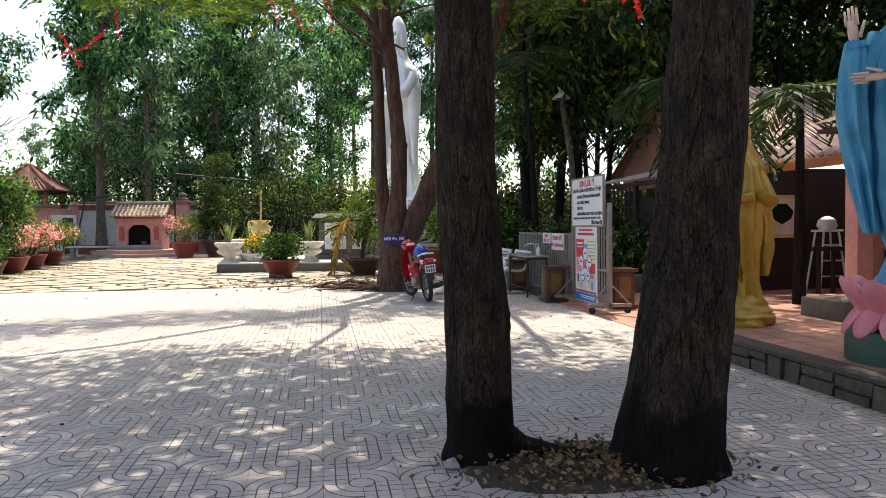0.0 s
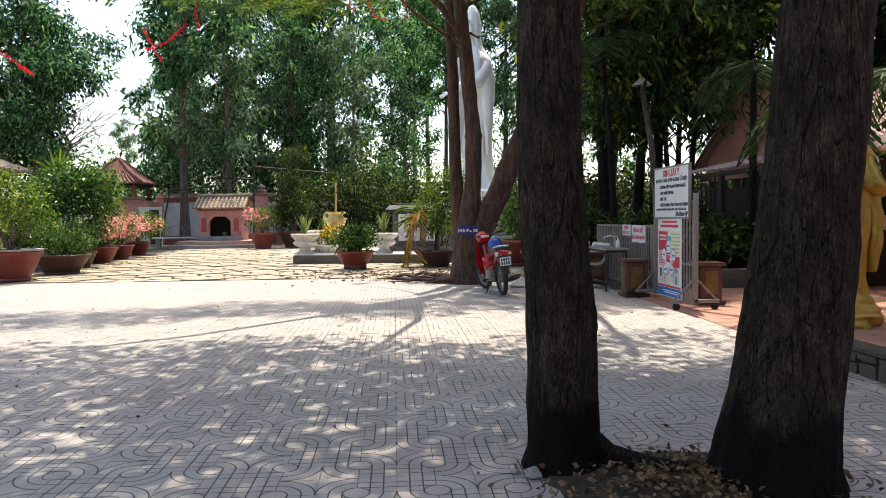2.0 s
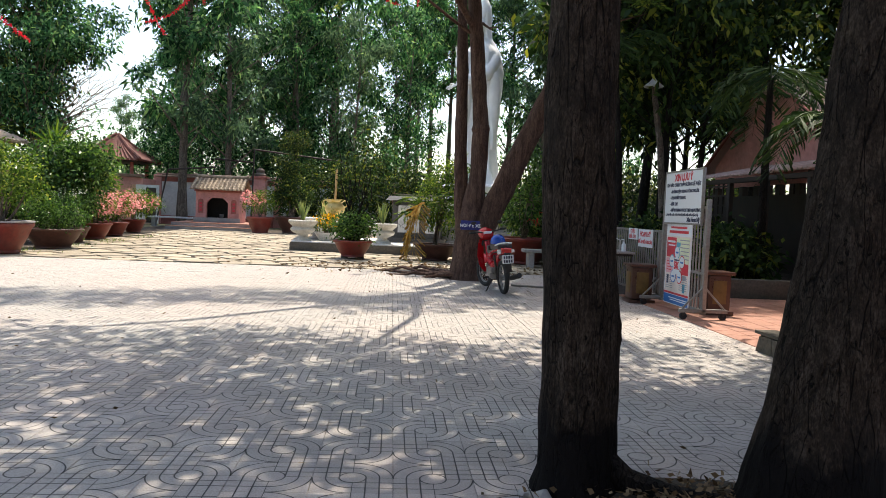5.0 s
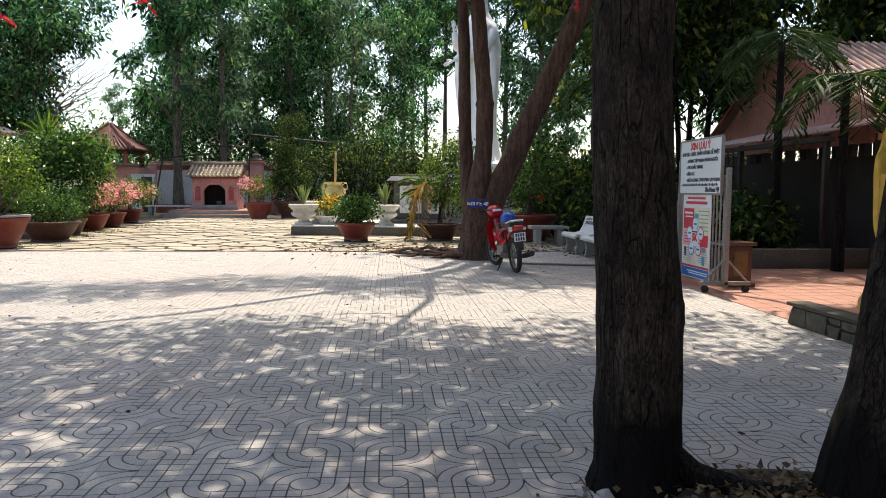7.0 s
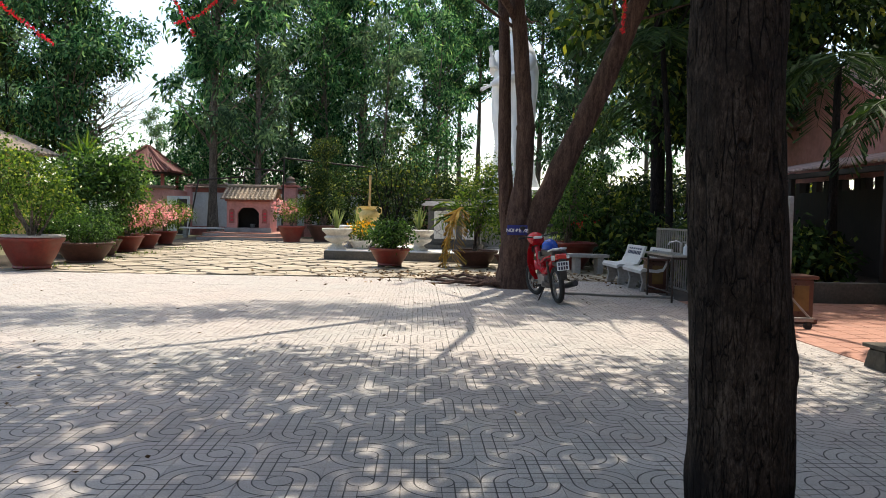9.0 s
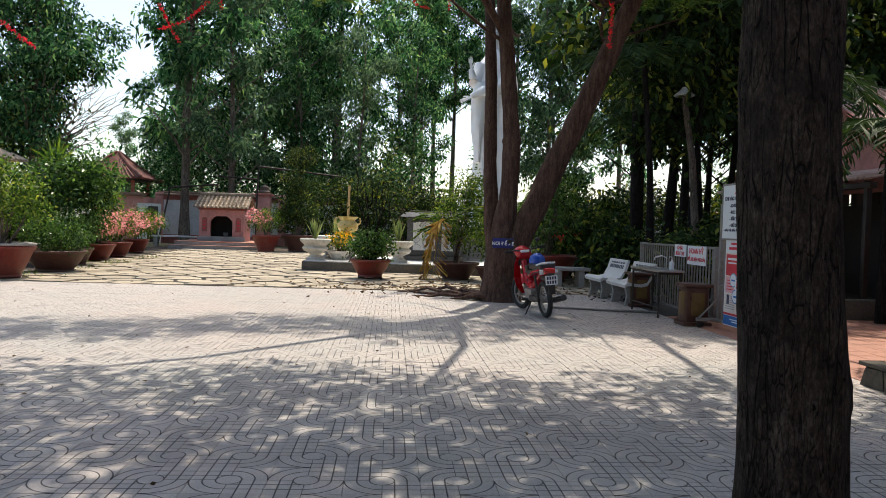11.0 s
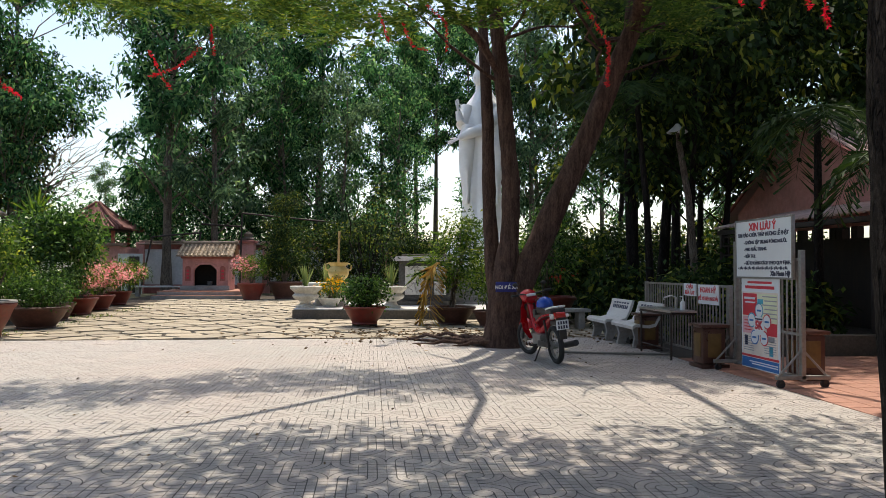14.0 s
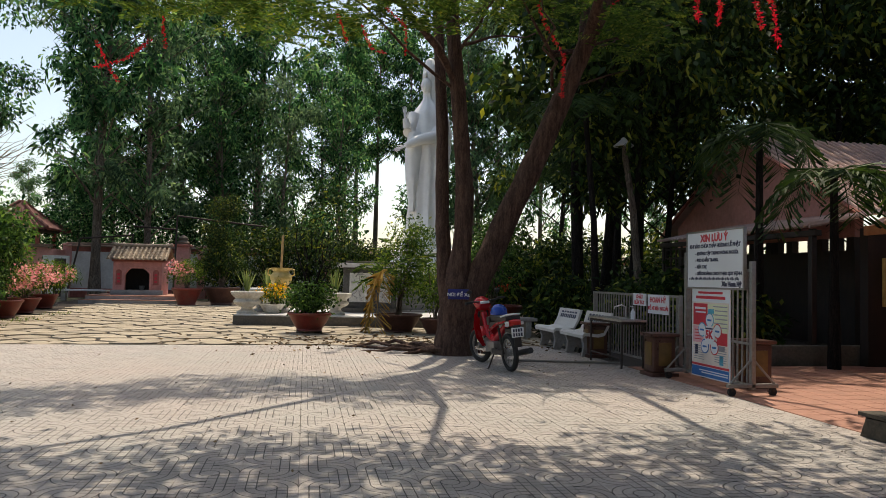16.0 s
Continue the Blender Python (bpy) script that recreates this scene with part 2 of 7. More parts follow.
# Paler copy of the far leaves, with distance haze mixed into the colour.
LEAF_HAZE = leaf_mat("haze_paled_green_leaves", (0.03, 0.06, 0.035), (0.13, 0.22, 0.12), 0.5, (0.22, 0.32, 0.14))
LEAF_DARK = leaf_mat("dark_broad_leaves", (0.006, 0.017, 0.006), (0.048, 0.092, 0.023), 0.23, (0.24, 0.27, 0.05))
LEAF_FEATHER = leaf_mat("feathery_yellow_green_leaves", (0.030, 0.070, 0.016), (0.10, 0.165, 0.04), 0.45, (0.20, 0.23, 0.05))
LEAF_SHRUB = leaf_mat("fresh_green_shrub_leaves", (0.014, 0.040, 0.009), (0.13, 0.22, 0.045), 0.40, (0.28, 0.32, 0.07))
LEAF_BLUISH = leaf_mat("glossy_deep_green_leaves", (0.008, 0.028, 0.008), (0.085, 0.17, 0.045), 0.36, (0.16, 0.26, 0.07), shine=0.3)
LEAF_PALM = leaf_mat("palm_leaflets", (0.010, 0.028, 0.009), (0.05, 0.09, 0.025), 0.22)
LEAF_ORANGE = leaf_mat("withered_orange_leaflets", (0.32, 0.19, 0.05), (0.45, 0.32, 0.09), 0.4)
LEAF_SWORD = leaf_mat("snake_plant_blades", (0.10, 0.16, 0.06), (0.28, 0.32, 0.12), 0.25)
PETAL_PINK = leaf_mat("pink_petals", (0.55, 0.17, 0.18), (0.80, 0.50, 0.46), 0.45)
PETAL_YELLOW = leaf_mat("marigold_petals", (0.70, 0.32, 0.02), (0.85, 0.55, 0.05), 0.4)
PETAL_WHITE = leaf_mat("white_petals", (0.7, 0.7, 0.62), (0.85, 0.85, 0.78), 0.4)
PETAL_RED = leaf_mat("red_petals", (0.5, 0.04, 0.03), (0.7, 0.10, 0.06), 0.4)
DRY_LEAF = leaf_mat("dry_fallen_leaves", (0.05, 0.03, 0.015), (0.27, 0.19, 0.11), 0.15, shine=0.7)
RIBBON = leaf_mat("red_tinsel", (0.62, 0.03, 0.03), (0.8, 0.10, 0.07), 0.3, shine=0.25)
POT_RED = mat("red_glazed_pot", (0.13, 0.016, 0.011), (0.23, 0.030, 0.020), 0.45, grain=14, stain=3, relief=0.15, dirt=(0.17, 0.09, 0.065), dirt_amount=0.4)
POT_DARK = mat("dark_brown_pot", (0.06, 0.022, 0.016), (0.12, 0.05, 0.036), 0.55, grain=14, stain=3)
POT_WHITE = mat("weathered_white_concrete", (0.50, 0.48, 0.43), (0.72, 0.69, 0.62), 0.75, grain=25, stain=4, dirt=(0.27, 0.25, 0.21))
POT_SOIL = mat("potting_soil", (0.05, 0.035, 0.025), (0.13, 0.09, 0.06), 0.95, grain=60, relief=0.8)
CONCRETE = mat("grey_concrete", (0.27, 0.25, 0.235), (0.42, 0.40, 0.375), 0.85, grain=20, stain=2.5, dirt=(0.13, 0.12, 0.11))
CONCRETE_DARK = mat("mossy_dark_concrete", (0.095, 0.078, 0.06), (0.18, 0.15, 0.118), 0.88, grain=18, stain=2.5, dirt=(0.06, 0.06, 0.045))
MARBLE = mat("pale_polished_stone", (0.62, 0.60, 0.58), (0.78, 0.77, 0.75), 0.35, grain=5, stain=2, relief=0.05, dirt_amount=0.2)
PINK = mat("weathered_pink_limewash", (0.52, 0.225, 0.20), (0.66, 0.33, 0.29), 0.85, grain=9, stain=1.6, relief=0.2, dirt=(0.33, 0.17, 0.15), dirt_amount=0.7)
PINK_DEEP = mat("red_brown_painted_trim", (0.30, 0.09, 0.07), (0.42, 0.16, 0.13), 0.8, grain=10, stain=2)
WHITEWASH = mat("stained_whitewash", (0.60, 0.60, 0.58), (0.78, 0.78, 0.76), 0.85, grain=8, stain=1.1, relief=0.15, dirt=(0.40, 0.40, 0.37), dirt_amount=0.6)
YELLOW_WALL = mat("ochre_limewash", (0.55, 0.38, 0.12), (0.70, 0.50, 0.20), 0.85, grain=8, stain=1.4)
CLAY = mat("old_clay_roof_tile", (0.27, 0.20, 0.14), (0.46, 0.36, 0.26), 0.85, grain=16, stain=3, dirt=(0.10, 0.085, 0.07), dirt_amount=0.75, vary=0.3)
CLAY_RED = mat("dull_red_roof_tile", (0.17, 0.06, 0.05), (0.29, 0.11, 0.09), 0.8, grain=14, stain=2, dirt=(0.09, 0.05, 0.05), vary=0.3)
COPING = mat("mossy_clay_coping", (0.19, 0.12, 0.09), (0.31, 0.21, 0.16), 0.9, grain=14, stain=3)
TIN = mat("faded_pink_tin_sheet", (0.50, 0.34, 0.30), (0.64, 0.47, 0.42), 0.6, grain=8, stain=1.5, relief=0.1)
# Near black standing for the unlit depth of the shrine niche.
DARK_VOID = mat("niche_shade_black", (0.010, 0.009, 0.008), (0.03, 0.027, 0.024), 0.95, grain=12)
# Wood brown lowered towards black; shade under roofs and trees is in the colour.
SHADE_DARK_WOOD = mat("dark_wood_with_shade", (0.016, 0.010, 0.008), (0.045, 0.027, 0.02), 0.6, grain=12, stretch=(1, 1, 0.15))
STEEL = mat("grey_painted_steel", (0.21, 0.205, 0.195), (0.32, 0.315, 0.30), 0.45, 0.45, grain=30, stain=6, relief=0.08, dirt=(0.20, 0.15, 0.11))
STAINLESS = mat("brushed_stainless", (0.50, 0.50, 0.50), (0.66, 0.66, 0.66), 0.3, 0.95, grain=60, relief=0.05)
IRON = mat("rusty_dark_iron", (0.04, 0.032, 0.028), (0.09, 0.07, 0.06), 0.65, 0.5, grain=30)
RUBBER = mat("black_rubber", (0.012, 0.012, 0.012), (0.03, 0.03, 0.03), 0.8, grain=60)
BLACK_PLASTIC = mat("black_plastic", (0.012, 0.012, 0.013), (0.03, 0.03, 0.032), 0.45, grain=40)
RED_PAINT = mat("glossy_red_plastic", (0.42, 0.012, 0.02), (0.52, 0.02, 0.03), 0.25, grain=3, stain=5, relief=0.0, dirt_amount=0.25)
BLUE_PAINT = mat("glossy_blue_plastic", (0.01, 0.06, 0.36), (0.02, 0.09, 0.48), 0.25, grain=3, stain=5, relief=0.0, dirt_amount=0.2)
TAIL_RED = glassy("red_lens", (0.55, 0.02, 0.02))
CLEAR_LENS = glassy("clear_lens", (0.75, 0.75, 0.75))
WHITE_PAINT = mat("white_plaster_paint", (0.86, 0.86, 0.86), (0.92, 0.92, 0.915), 0.5, grain=6, stain=1.4, relief=0.06, dirt=(0.66, 0.66, 0.65), dirt_amount=0.4)
SIGN_WHITE = mat("white_sign_board", (0.70, 0.735, 0.76), (0.76, 0.79, 0.82), 0.4, grain=4, stain=2, relief=0.0, dirt=(0.62, 0.62, 0.62), dirt_amount=0.3)
INK_RED = mat("red_print", (0.60, 0.03, 0.05), (0.68, 0.05, 0.07), 0.5, relief=0)
INK_DARK = mat("dark_blue_print", (0.02, 0.025, 0.06), (0.04, 0.05, 0.10), 0.5, relief=0)
INK_BLUE = mat("blue_print", (0.02, 0.14, 0.42), (0.03, 0.19, 0.50), 0.45, relief=0)
INK_LEAF = mat("pale_lime_print", (0.70, 0.72, 0.50), (0.76, 0.78, 0.56), 0.5, relief=0)
INK_CREAM = mat("cream_print", (0.74, 0.64, 0.56), (0.82, 0.72, 0.64), 0.5, relief=0)
INK_PINK = mat("pink_print", (0.72, 0.35, 0.38), (0.80, 0.45, 0.47), 0.5, relief=0)
INK_GREY = mat("grey_print", (0.30, 0.30, 0.33), (0.40, 0.40, 0.43), 0.5, relief=0)
INK_TEAL = mat("teal_print", (0.05, 0.35, 0.50), (0.10, 0.45, 0.60), 0.5, relief=0)
TAG_BLUE = mat("navy_enamel", (0.012, 0.02, 0.16), (0.02, 0.03, 0.22), 0.35, relief=0)
GOLD = mat("gold_paint", (0.42, 0.24, 0.025), (0.58, 0.37, 0.06), 0.42, 0.3, grain=8, stain=5, relief=0.12, dirt=(0.26, 0.15, 0.03), dirt_amount=0.5)
GOLD_PALE = mat("pale_gold_glaze", (0.60, 0.42, 0.13), (0.74, 0.56, 0.22), 0.4, 0.1, grain=8, stain=5, relief=0.05)
ROBE_BLUE = mat("sky_blue_enamel", (0.035, 0.26, 0.46), (0.06, 0.36, 0.58), 0.4, grain=5, stain=4, relief=0.08, dirt=(0.03, 0.17, 0.30), dirt_amount=0.4)
LOTUS = mat("pink_enamel", (0.70, 0.16, 0.22), (0.82, 0.30, 0.35), 0.4, grain=4, stain=4, relief=0.05)
SKIN_PAINT = mat("cream_enamel", (0.68, 0.50, 0.40), (0.76, 0.58, 0.48), 0.45, grain=5, relief=0.04)
BASE_GREEN = mat("dark_green_enamel", (0.012, 0.055, 0.045), (0.02, 0.085, 0.07), 0.4, grain=6)
TERRA = mat("terracotta_floor_tile", (0.34, 0.15, 0.10), (0.50, 0.25, 0.175), 0.6, grain=14, stain=2.0, relief=0.2, dirt=(0.22, 0.11, 0.08), vary=0.2)
RUBBLE = mat("dark_rubble_stone", (0.036, 0.030, 0.021), (0.11, 0.092, 0.066), 0.85, grain=14, stain=6, relief=0.6, dist=0.02, vary=0.5)
STELE_STONE = mat("dark_weathered_stele_stone", (0.035, 0.032, 0.028), (0.095, 0.088, 0.078), 0.7, grain=16, stain=4, relief=0.25, dirt=(0.14, 0.13, 0.115), dirt_amount=0.4)
OCHRE = mat("ochre_glaze", (0.13, 0.075, 0.02), (0.21, 0.125, 0.038), 0.35, grain=8, stain=5, relief=0.05)
INCENSE = mat("incense_stick", (0.50, 0.30, 0.12), (0.62, 0.42, 0.20), 0.8)
BENCH_WHITE = mat("pale_terrazzo", (0.58, 0.57, 0.54), (0.74, 0.73, 0.70), 0.55, grain=70, stain=3, relief=0.08, dirt=(0.40, 0.38, 0.35))
CERAMIC_BROWN = mat("brown_glazed_ceramic", (0.06, 0.025, 0.018), (0.12, 0.05, 0.035), 0.3, grain=8, relief=0.05)
ORANGE_TRIM = mat("orange_painted_fascia", (0.50, 0.17, 0.06), (0.62, 0.26, 0.11), 0.7, grain=10)


# ---- building tools ----
def link_mesh(name, bm, material, smooth=True):
    me = bpy.data.meshes.new(name)
    bmesh.ops.recalc_face_normals(bm, faces=bm.faces)
    bm.to_mesh(me)
    bm.free()
    me.materials.append(material)
    if smooth:
        me.polygons.foreach_set("use_smooth", [True] * len(me.polygons))
        me.set_sharp_from_angle(angle=radians(40))
    return me


def part(name, bm, material, parent, label=""):
    ob = new(name, link_mesh(name, bm, material))
    ob.parent = parent
    if label:
        tagged(ob, label)
    return ob


def thing(name, at, rz=0, label="", category="", group="", kind=""):
    ob = new(name)
    ob.empty_display_size = 0.1
    ob.matrix_basis = pose(*at, 0, 0, rz)
    return tagged(ob, label, category, group, kind)


def solid(name, bm, material, label="", category="", group="", kind="", at=None, rz=0):
    ob = new(name, link_mesh(name, bm, material))
    if at is not None:
        ob.matrix_basis = pose(*at, 0, 0, rz)
    return tagged(ob, label, category, group, kind)


def add_box(bm, x0, y0, z0, x1, y1, z1, bev=0.0, m=None):
    r = bmesh.ops.create_cube(bm, size=1)
    vs = r["verts"]
    for v in vs:
        v.co = Vector(((x0 + x1) / 2 + v.co.x * (x1 - x0), (y0 + y1) / 2 + v.co.y * (y1 - y0), (z0 + z1) / 2 + v.co.z * (z1 - z0)))
    if m is not None:
        bmesh.ops.transform(bm, matrix=m, verts=vs)
    if bev:
        es = {e for v in vs for e in v.link_edges}
        bmesh.ops.bevel(bm, geom=list(es), offset=bev, segments=2, affect='EDGES', profile=0.6)
    return bm


def box(x0, y0, z0, x1, y1, z1, bev=0.0, m=None):
    return add_box(bmesh.new(), x0, y0, z0, x1, y1, z1, bev, m)


def add_tube(bm, pts, radii, n=8, cap=True, jitter=0.0, flat=1.0):
    pts = [Vector(p) for p in pts]
    if isinstance(radii, (int, float)):
        radii = [radii] * len(pts)
    rings = []
    side = None
    for i, p in enumerate(pts):
        d = (pts[min(i + 1, len(pts) - 1)] - pts[max(i - 1, 0)]).normalized()
        if side is None:
            side = d.orthogonal().normalized()
        side = (side - d * side.dot(d)).normalized()
        up = d.cross(side)
        ring = []
        for k in range(n):
            a = 2 * math.pi * k / n
            r = radii[i] * (1 + (noise.noise(p * 3 + Vector((math.cos(a), math.sin(a), 0)) * 1.7) * jitter if jitter else 0))
            ring.append(bm.verts.new(p + side * math.cos(a) * r + up * math.sin(a) * r * flat))
        rings.append(ring)
    for a, b in zip(rings, rings[1:]):
        for k in range(n):
            bm.faces.new((a[k], a[(k + 1) % n], b[(k + 1) % n], b[k]))
    if cap:
        bm.faces.new(rings[0][::-1])
        bm.faces.new(rings[-1])
    return bm


def tube(pts, radii, n=8, cap=True, jitter=0.0, flat=1.0):
    return add_tube(bmesh.new(), pts, radii, n, cap, jitter, flat)


def add_lathe(bm, profile, n=24, at=(0, 0, 0), squash=1.0, flute=0.0, flutes=0):
    rings = []
    for r, z in profile:
        ring = []
        for k in range(n):
            a = 2 * math.pi * k / n
            rr = r * (1 + flute * math.cos(flutes * a)) if flutes else r
            ring.append(bm.verts.new((at[0] + rr * math.cos(a), at[1] + rr * math.sin(a) * squash, at[2] + z)))
        rings.append(ring)
    for a, b in zip(rings, rings[1:]):
        for k in range(n):
            bm.faces.new((a[k], a[(k + 1) % n], b[(k + 1) % n], b[k]))
    bm.faces.new(rings[0][::-1])
    bm.faces.new(rings[-1])
    return bm


def lathe(profile, n=24, at=(0, 0, 0), squash=1.0, flute=0.0, flutes=0):
    return add_lathe(bmesh.new(), profile, n, at, squash, flute, flutes)


def prism(outline, z0, z1, inset=0.0):
    """An upright block over an outline of (x, y), its top edge drawn in by inset."""
    bm = bmesh.new()
    c = Vector((sum(p[0] for p in outline) / len(outline), sum(p[1] for p in outline) / len(outline), 0))
    low = [bm.verts.new((x, y, z0)) for x, y in outline]
    top = []
    for x, y in outline:
        d = c - Vector((x, y, 0))
        d = d.normalized() * inset if d.length else d
        top.append(bm.verts.new((x + d.x, y + d.y, z1)))
    k = len(outline)
    for i in range(k):
        bm.faces.new((low[i], low[(i + 1) % k], top[(i + 1) % k], top[i]))
    bm.faces.new(top)
    return bm


def quads(name, verts, material, parent=None, label=""):
    """One mesh of separate four-cornered blades from an array of shape (n, 4, 3)."""
    n = len(verts)
    me = bpy.data.meshes.new(name)
    me.vertices.add(n * 4)
    me.vertices.foreach_set("co", verts.astype(np.float32).ravel())
    me.loops.add(n * 4)
    me.loops.foreach_set("vertex_index", np.arange(n * 4, dtype=np.int32))
    me.polygons.add(n)
    me.polygons.foreach_set("loop_start", np.arange(0, n * 4, 4, dtype=np.int32))
    me.update(calc_edges=True)
    me.materials.append(material)
    ob = new(name, me)
    ob.parent = parent
    if label:
        tagged(ob, label)
    return ob


def blades(rng, base, way, length, width, bend=0.15):
    """Leaf blades: pointed rhombs from base along way, with a random twist."""
    n = len(base)
    way = way / np.maximum(np.linalg.norm(way, axis=1, keepdims=True), 1e-6)
    other = rng.normal(size=(n, 3))
    side = np.cross(way, other)
    side /= np.maximum(np.linalg.norm(side, axis=1, keepdims=True), 1e-6)
    L = (length * rng.uniform(0.7, 1.3, n))[:, None]
    W = (width * rng.uniform(0.7, 1.3, n))[:, None]
    mid = base + way * L * 0.45
    tip = base + way * L
    tip[:, 2] -= (L * bend)[:, 0]
    return np.stack([base, mid + side * W / 2, tip, mid - side * W / 2], axis=1)


def clumps(rng, blobs, twigs, per, length, width, spread=0.35, droop=0.5, shell=0.55):
    """Leaves in small sprays that fill a set of ellipsoids (x, y, z, rx, ry, rz), denser towards their skins."""
    vol = np.array([b[3] * b[4] * b[5] for b in blobs]) ** 0.75
    pick = rng.choice(len(blobs), twigs, p=vol / vol.sum())
    bl = np.array(blobs)[pick]
    d = rng.normal(size=(twigs, 3))
    d /= np.linalg.norm(d, axis=1, keepdims=True)
    rad = rng.uniform(shell ** 3, 1.05, twigs) ** (1 / 3)
    ctr = bl[:, :3] + d * rad[:, None] * bl[:, 3:]
    out = np.repeat(ctr, per, axis=0) + rng.normal(size=(twigs * per, 3)) * spread
    way = rng.normal(size=(twigs * per, 3)) + np.repeat(d, per, axis=0) * 0.5
    way[:, 2] -= droop
    return blades(rng, out, way, length, width)


def limb(bm, a, b, r0, r1, sag=0.0, seed=0, n=6, steps=5):
    rng = random.Random(seed)
    a, b = Vector(a), Vector(b)
    L = (b - a).length
    pts, rr = [], []
    for i in range(steps + 1):
        f = i / steps
        p = a.lerp(b, f)
        k = math.sin(f * math.pi)
        p += Vector((rng.uniform(-1, 1), rng.uniform(-1, 1), rng.uniform(-0.6, 0.6))) * L * 0.045 * k + Vector((0, 0, -sag * k))
        pts.append(p)
        rr.append(r0 + (r1 - r0) * f)
    add_tube(bm, pts, rr, n, True)


def words(name, text, size, m, material, parent, align='CENTER', bold=0.0):
    """Raised lettering as a mesh, lying in the local x-y plane of m."""
    cu = bpy.data.curves.new(name, 'FONT')
    cu.body, cu.size, cu.align_x, cu.align_y, cu.extrude, cu.offset = text, size, align, 'CENTER', 0.0015, bold
    cu.resolution_u = 2
    tmp = bpy.data.objects.new(name, cu)
    scene.collection.objects.link(tmp)
    dg = bpy.context.evaluated_depsgraph_get()
    me = bpy.data.meshes.new_from_object(tmp.evaluated_get(dg))
    bpy.data.objects.remove(tmp)
    me.name = name
    me.materials.clear()
    me.materials.append(material)
    me.transform(m)
    ob = new(name, me)
    ob.parent = parent
    return ob


# ---- ground and large structure ----
S = 0.40
bm = bmesh.new()
bmesh.ops.create_grid(bm, x_segments=60, y_segments=60, size=1)
for v in bm.verts:
    v.co = Vector((math.copysign(abs(v.co.x) ** 3, v.co.x) * 1500, math.copysign(abs(v.co.y) ** 3, v.co.y) * 1500 + 20, -0.05))
    far = max(0, v.co.y - 60)
    v.co.z += min(far * 0.002, 1.0)
ground = solid("ground", bm, GRASSY, "weedy bare ground around the temple yard", "ground", kind="structure")

yard = solid("paving_yard", box(-14.02, -9.02, -0.06, 3.84, 12.0, -0.012), JOINT, "grey mortar bed under patterned cement tiles", "paving", kind="structure")
court = solid("flagstone_court", box(-12.0, 12.01, -0.06, 6.0, 36.0, -0.016), SOIL, "soil bed under buff flagstones", "paving", kind="structure")

# terrace of the statues: rubble kerb with a terracotta floor
terrace = solid("terrace", box(3.90, -9.0, -0.05, 14.0, 3.26, 0.20, 0.01), JOINT, "raised statue terrace with rubble kerb", "terrace", kind="structure")
coping = solid("terrace_edge", box(3.855, -9.0, 0.188, 4.10, 3.30, 0.224, 0.006), RUBBLE, "worn dark concrete edge of the terrace", "kerb", kind="structure")
lower_floor = solid("floor_terracotta", box(3.95, 3.30, -0.06, 16.0, 14.0, -0.004), JOINT, "mortar bed under terracotta tiles", "floor", kind="structure")
planter_wall = solid("planter_wall", box(5.6, 8.55, -0.02, 15.0, 8.80, 0.34, 0.015), CONCRETE_DARK, "low dark concrete planter wall beside the terracotta floor", "low wall", kind="structure")
planter_soil = solid("planter_soil", box(5.6, 8.81, -0.02, 15.0, 14.0, 0.20), SOIL, "dark planter soil under dense trees", "soil", kind="structure")

# back wall: whitewashed bays between pink piers, clay coping
back_wall = solid("wall_north", box(-14.0, 40.0, -0.05, 24.0, 40.22, 2.75), WHITEWASH, "stained whitewashed boundary wall behind the shrine", "wall", kind="structure")
for i, x in enumerate((-13.9, -10.4, -6.9, -3.4, 0.1, 3.6, 7.1, 10.6, 14.1)):
    part("pier", box(x - 0.22, 39.86, -0.05, x + 0.22, 40.3, 2.85, 0.01), PINK, back_wall, "pink limewashed pier")
for z0, z1, mt in ((2.45, 2.752, PINK_DEEP), (-0.05, 0.45, PINK_DEEP)):
    part("band", box(-13.98, 39.96, z0, 23.98, 40.26, z1), mt, back_wall, "dark pink painted band")
bm = bmesh.new()
for i in range(95):
    x = -14 + i * 0.4
    add_box(bm, x, 39.75, 0, x + 0.385, 40.15, 0.05, 0, Matrix.Translation((0, 40.1, 2.80)) @ Matrix.Rotation(radians(16), 4, 'X') @ Matrix.Translation((0, -40.1, 0)))
    add_box(bm, x, 40.1, 0, x + 0.385, 40.5, 0.05, 0, Matrix.Translation((0, 40.1, 2.80)) @ Matrix.Rotation(radians(-16), 4, 'X') @ Matrix.Translation((0, -40.1, 0)))
add_tube(bm, [(-14, 40.1, 2.86), (24, 40.1, 2.86)], 0.09, 8)
part("coping", bm, COPING, back_wall, "mossy clay tile coping")
wall_west = solid("wall_west", box(-22.0, 37.6, -0.05, -14.2, 37.85, 2.55), PINK, "pink limewashed wall of the corner pavilion", "wall", kind="structure")
part("coping", box(-22.0, 37.45, 2.552, -14.0, 38.0, 2.72, 0.03), COPING, wall_west, "brown coping")
wall_link = solid("wall_link", box(-14.2, 37.6, -0.05, -13.98, 39.84, 2.5), PINK, "pink side wall beside the gateway", "wall", kind="structure")
gate_door = thing("door_1", (-13.7, 37.58, 0), 0, "grey metal door in the pink corner wall", "door", kind="structure")
part("frame", box(-0.62, -0.10, 0, 0.62, 0.05, 2.15, 0.01), WHITEWASH, gate_door, "whitewashed surround")
part("leaf", box(-0.05, -0.14, 0.05, 0.5, -0.102, 2.0, 0.005), IRON, gate_door, "dark grey steel leaf")


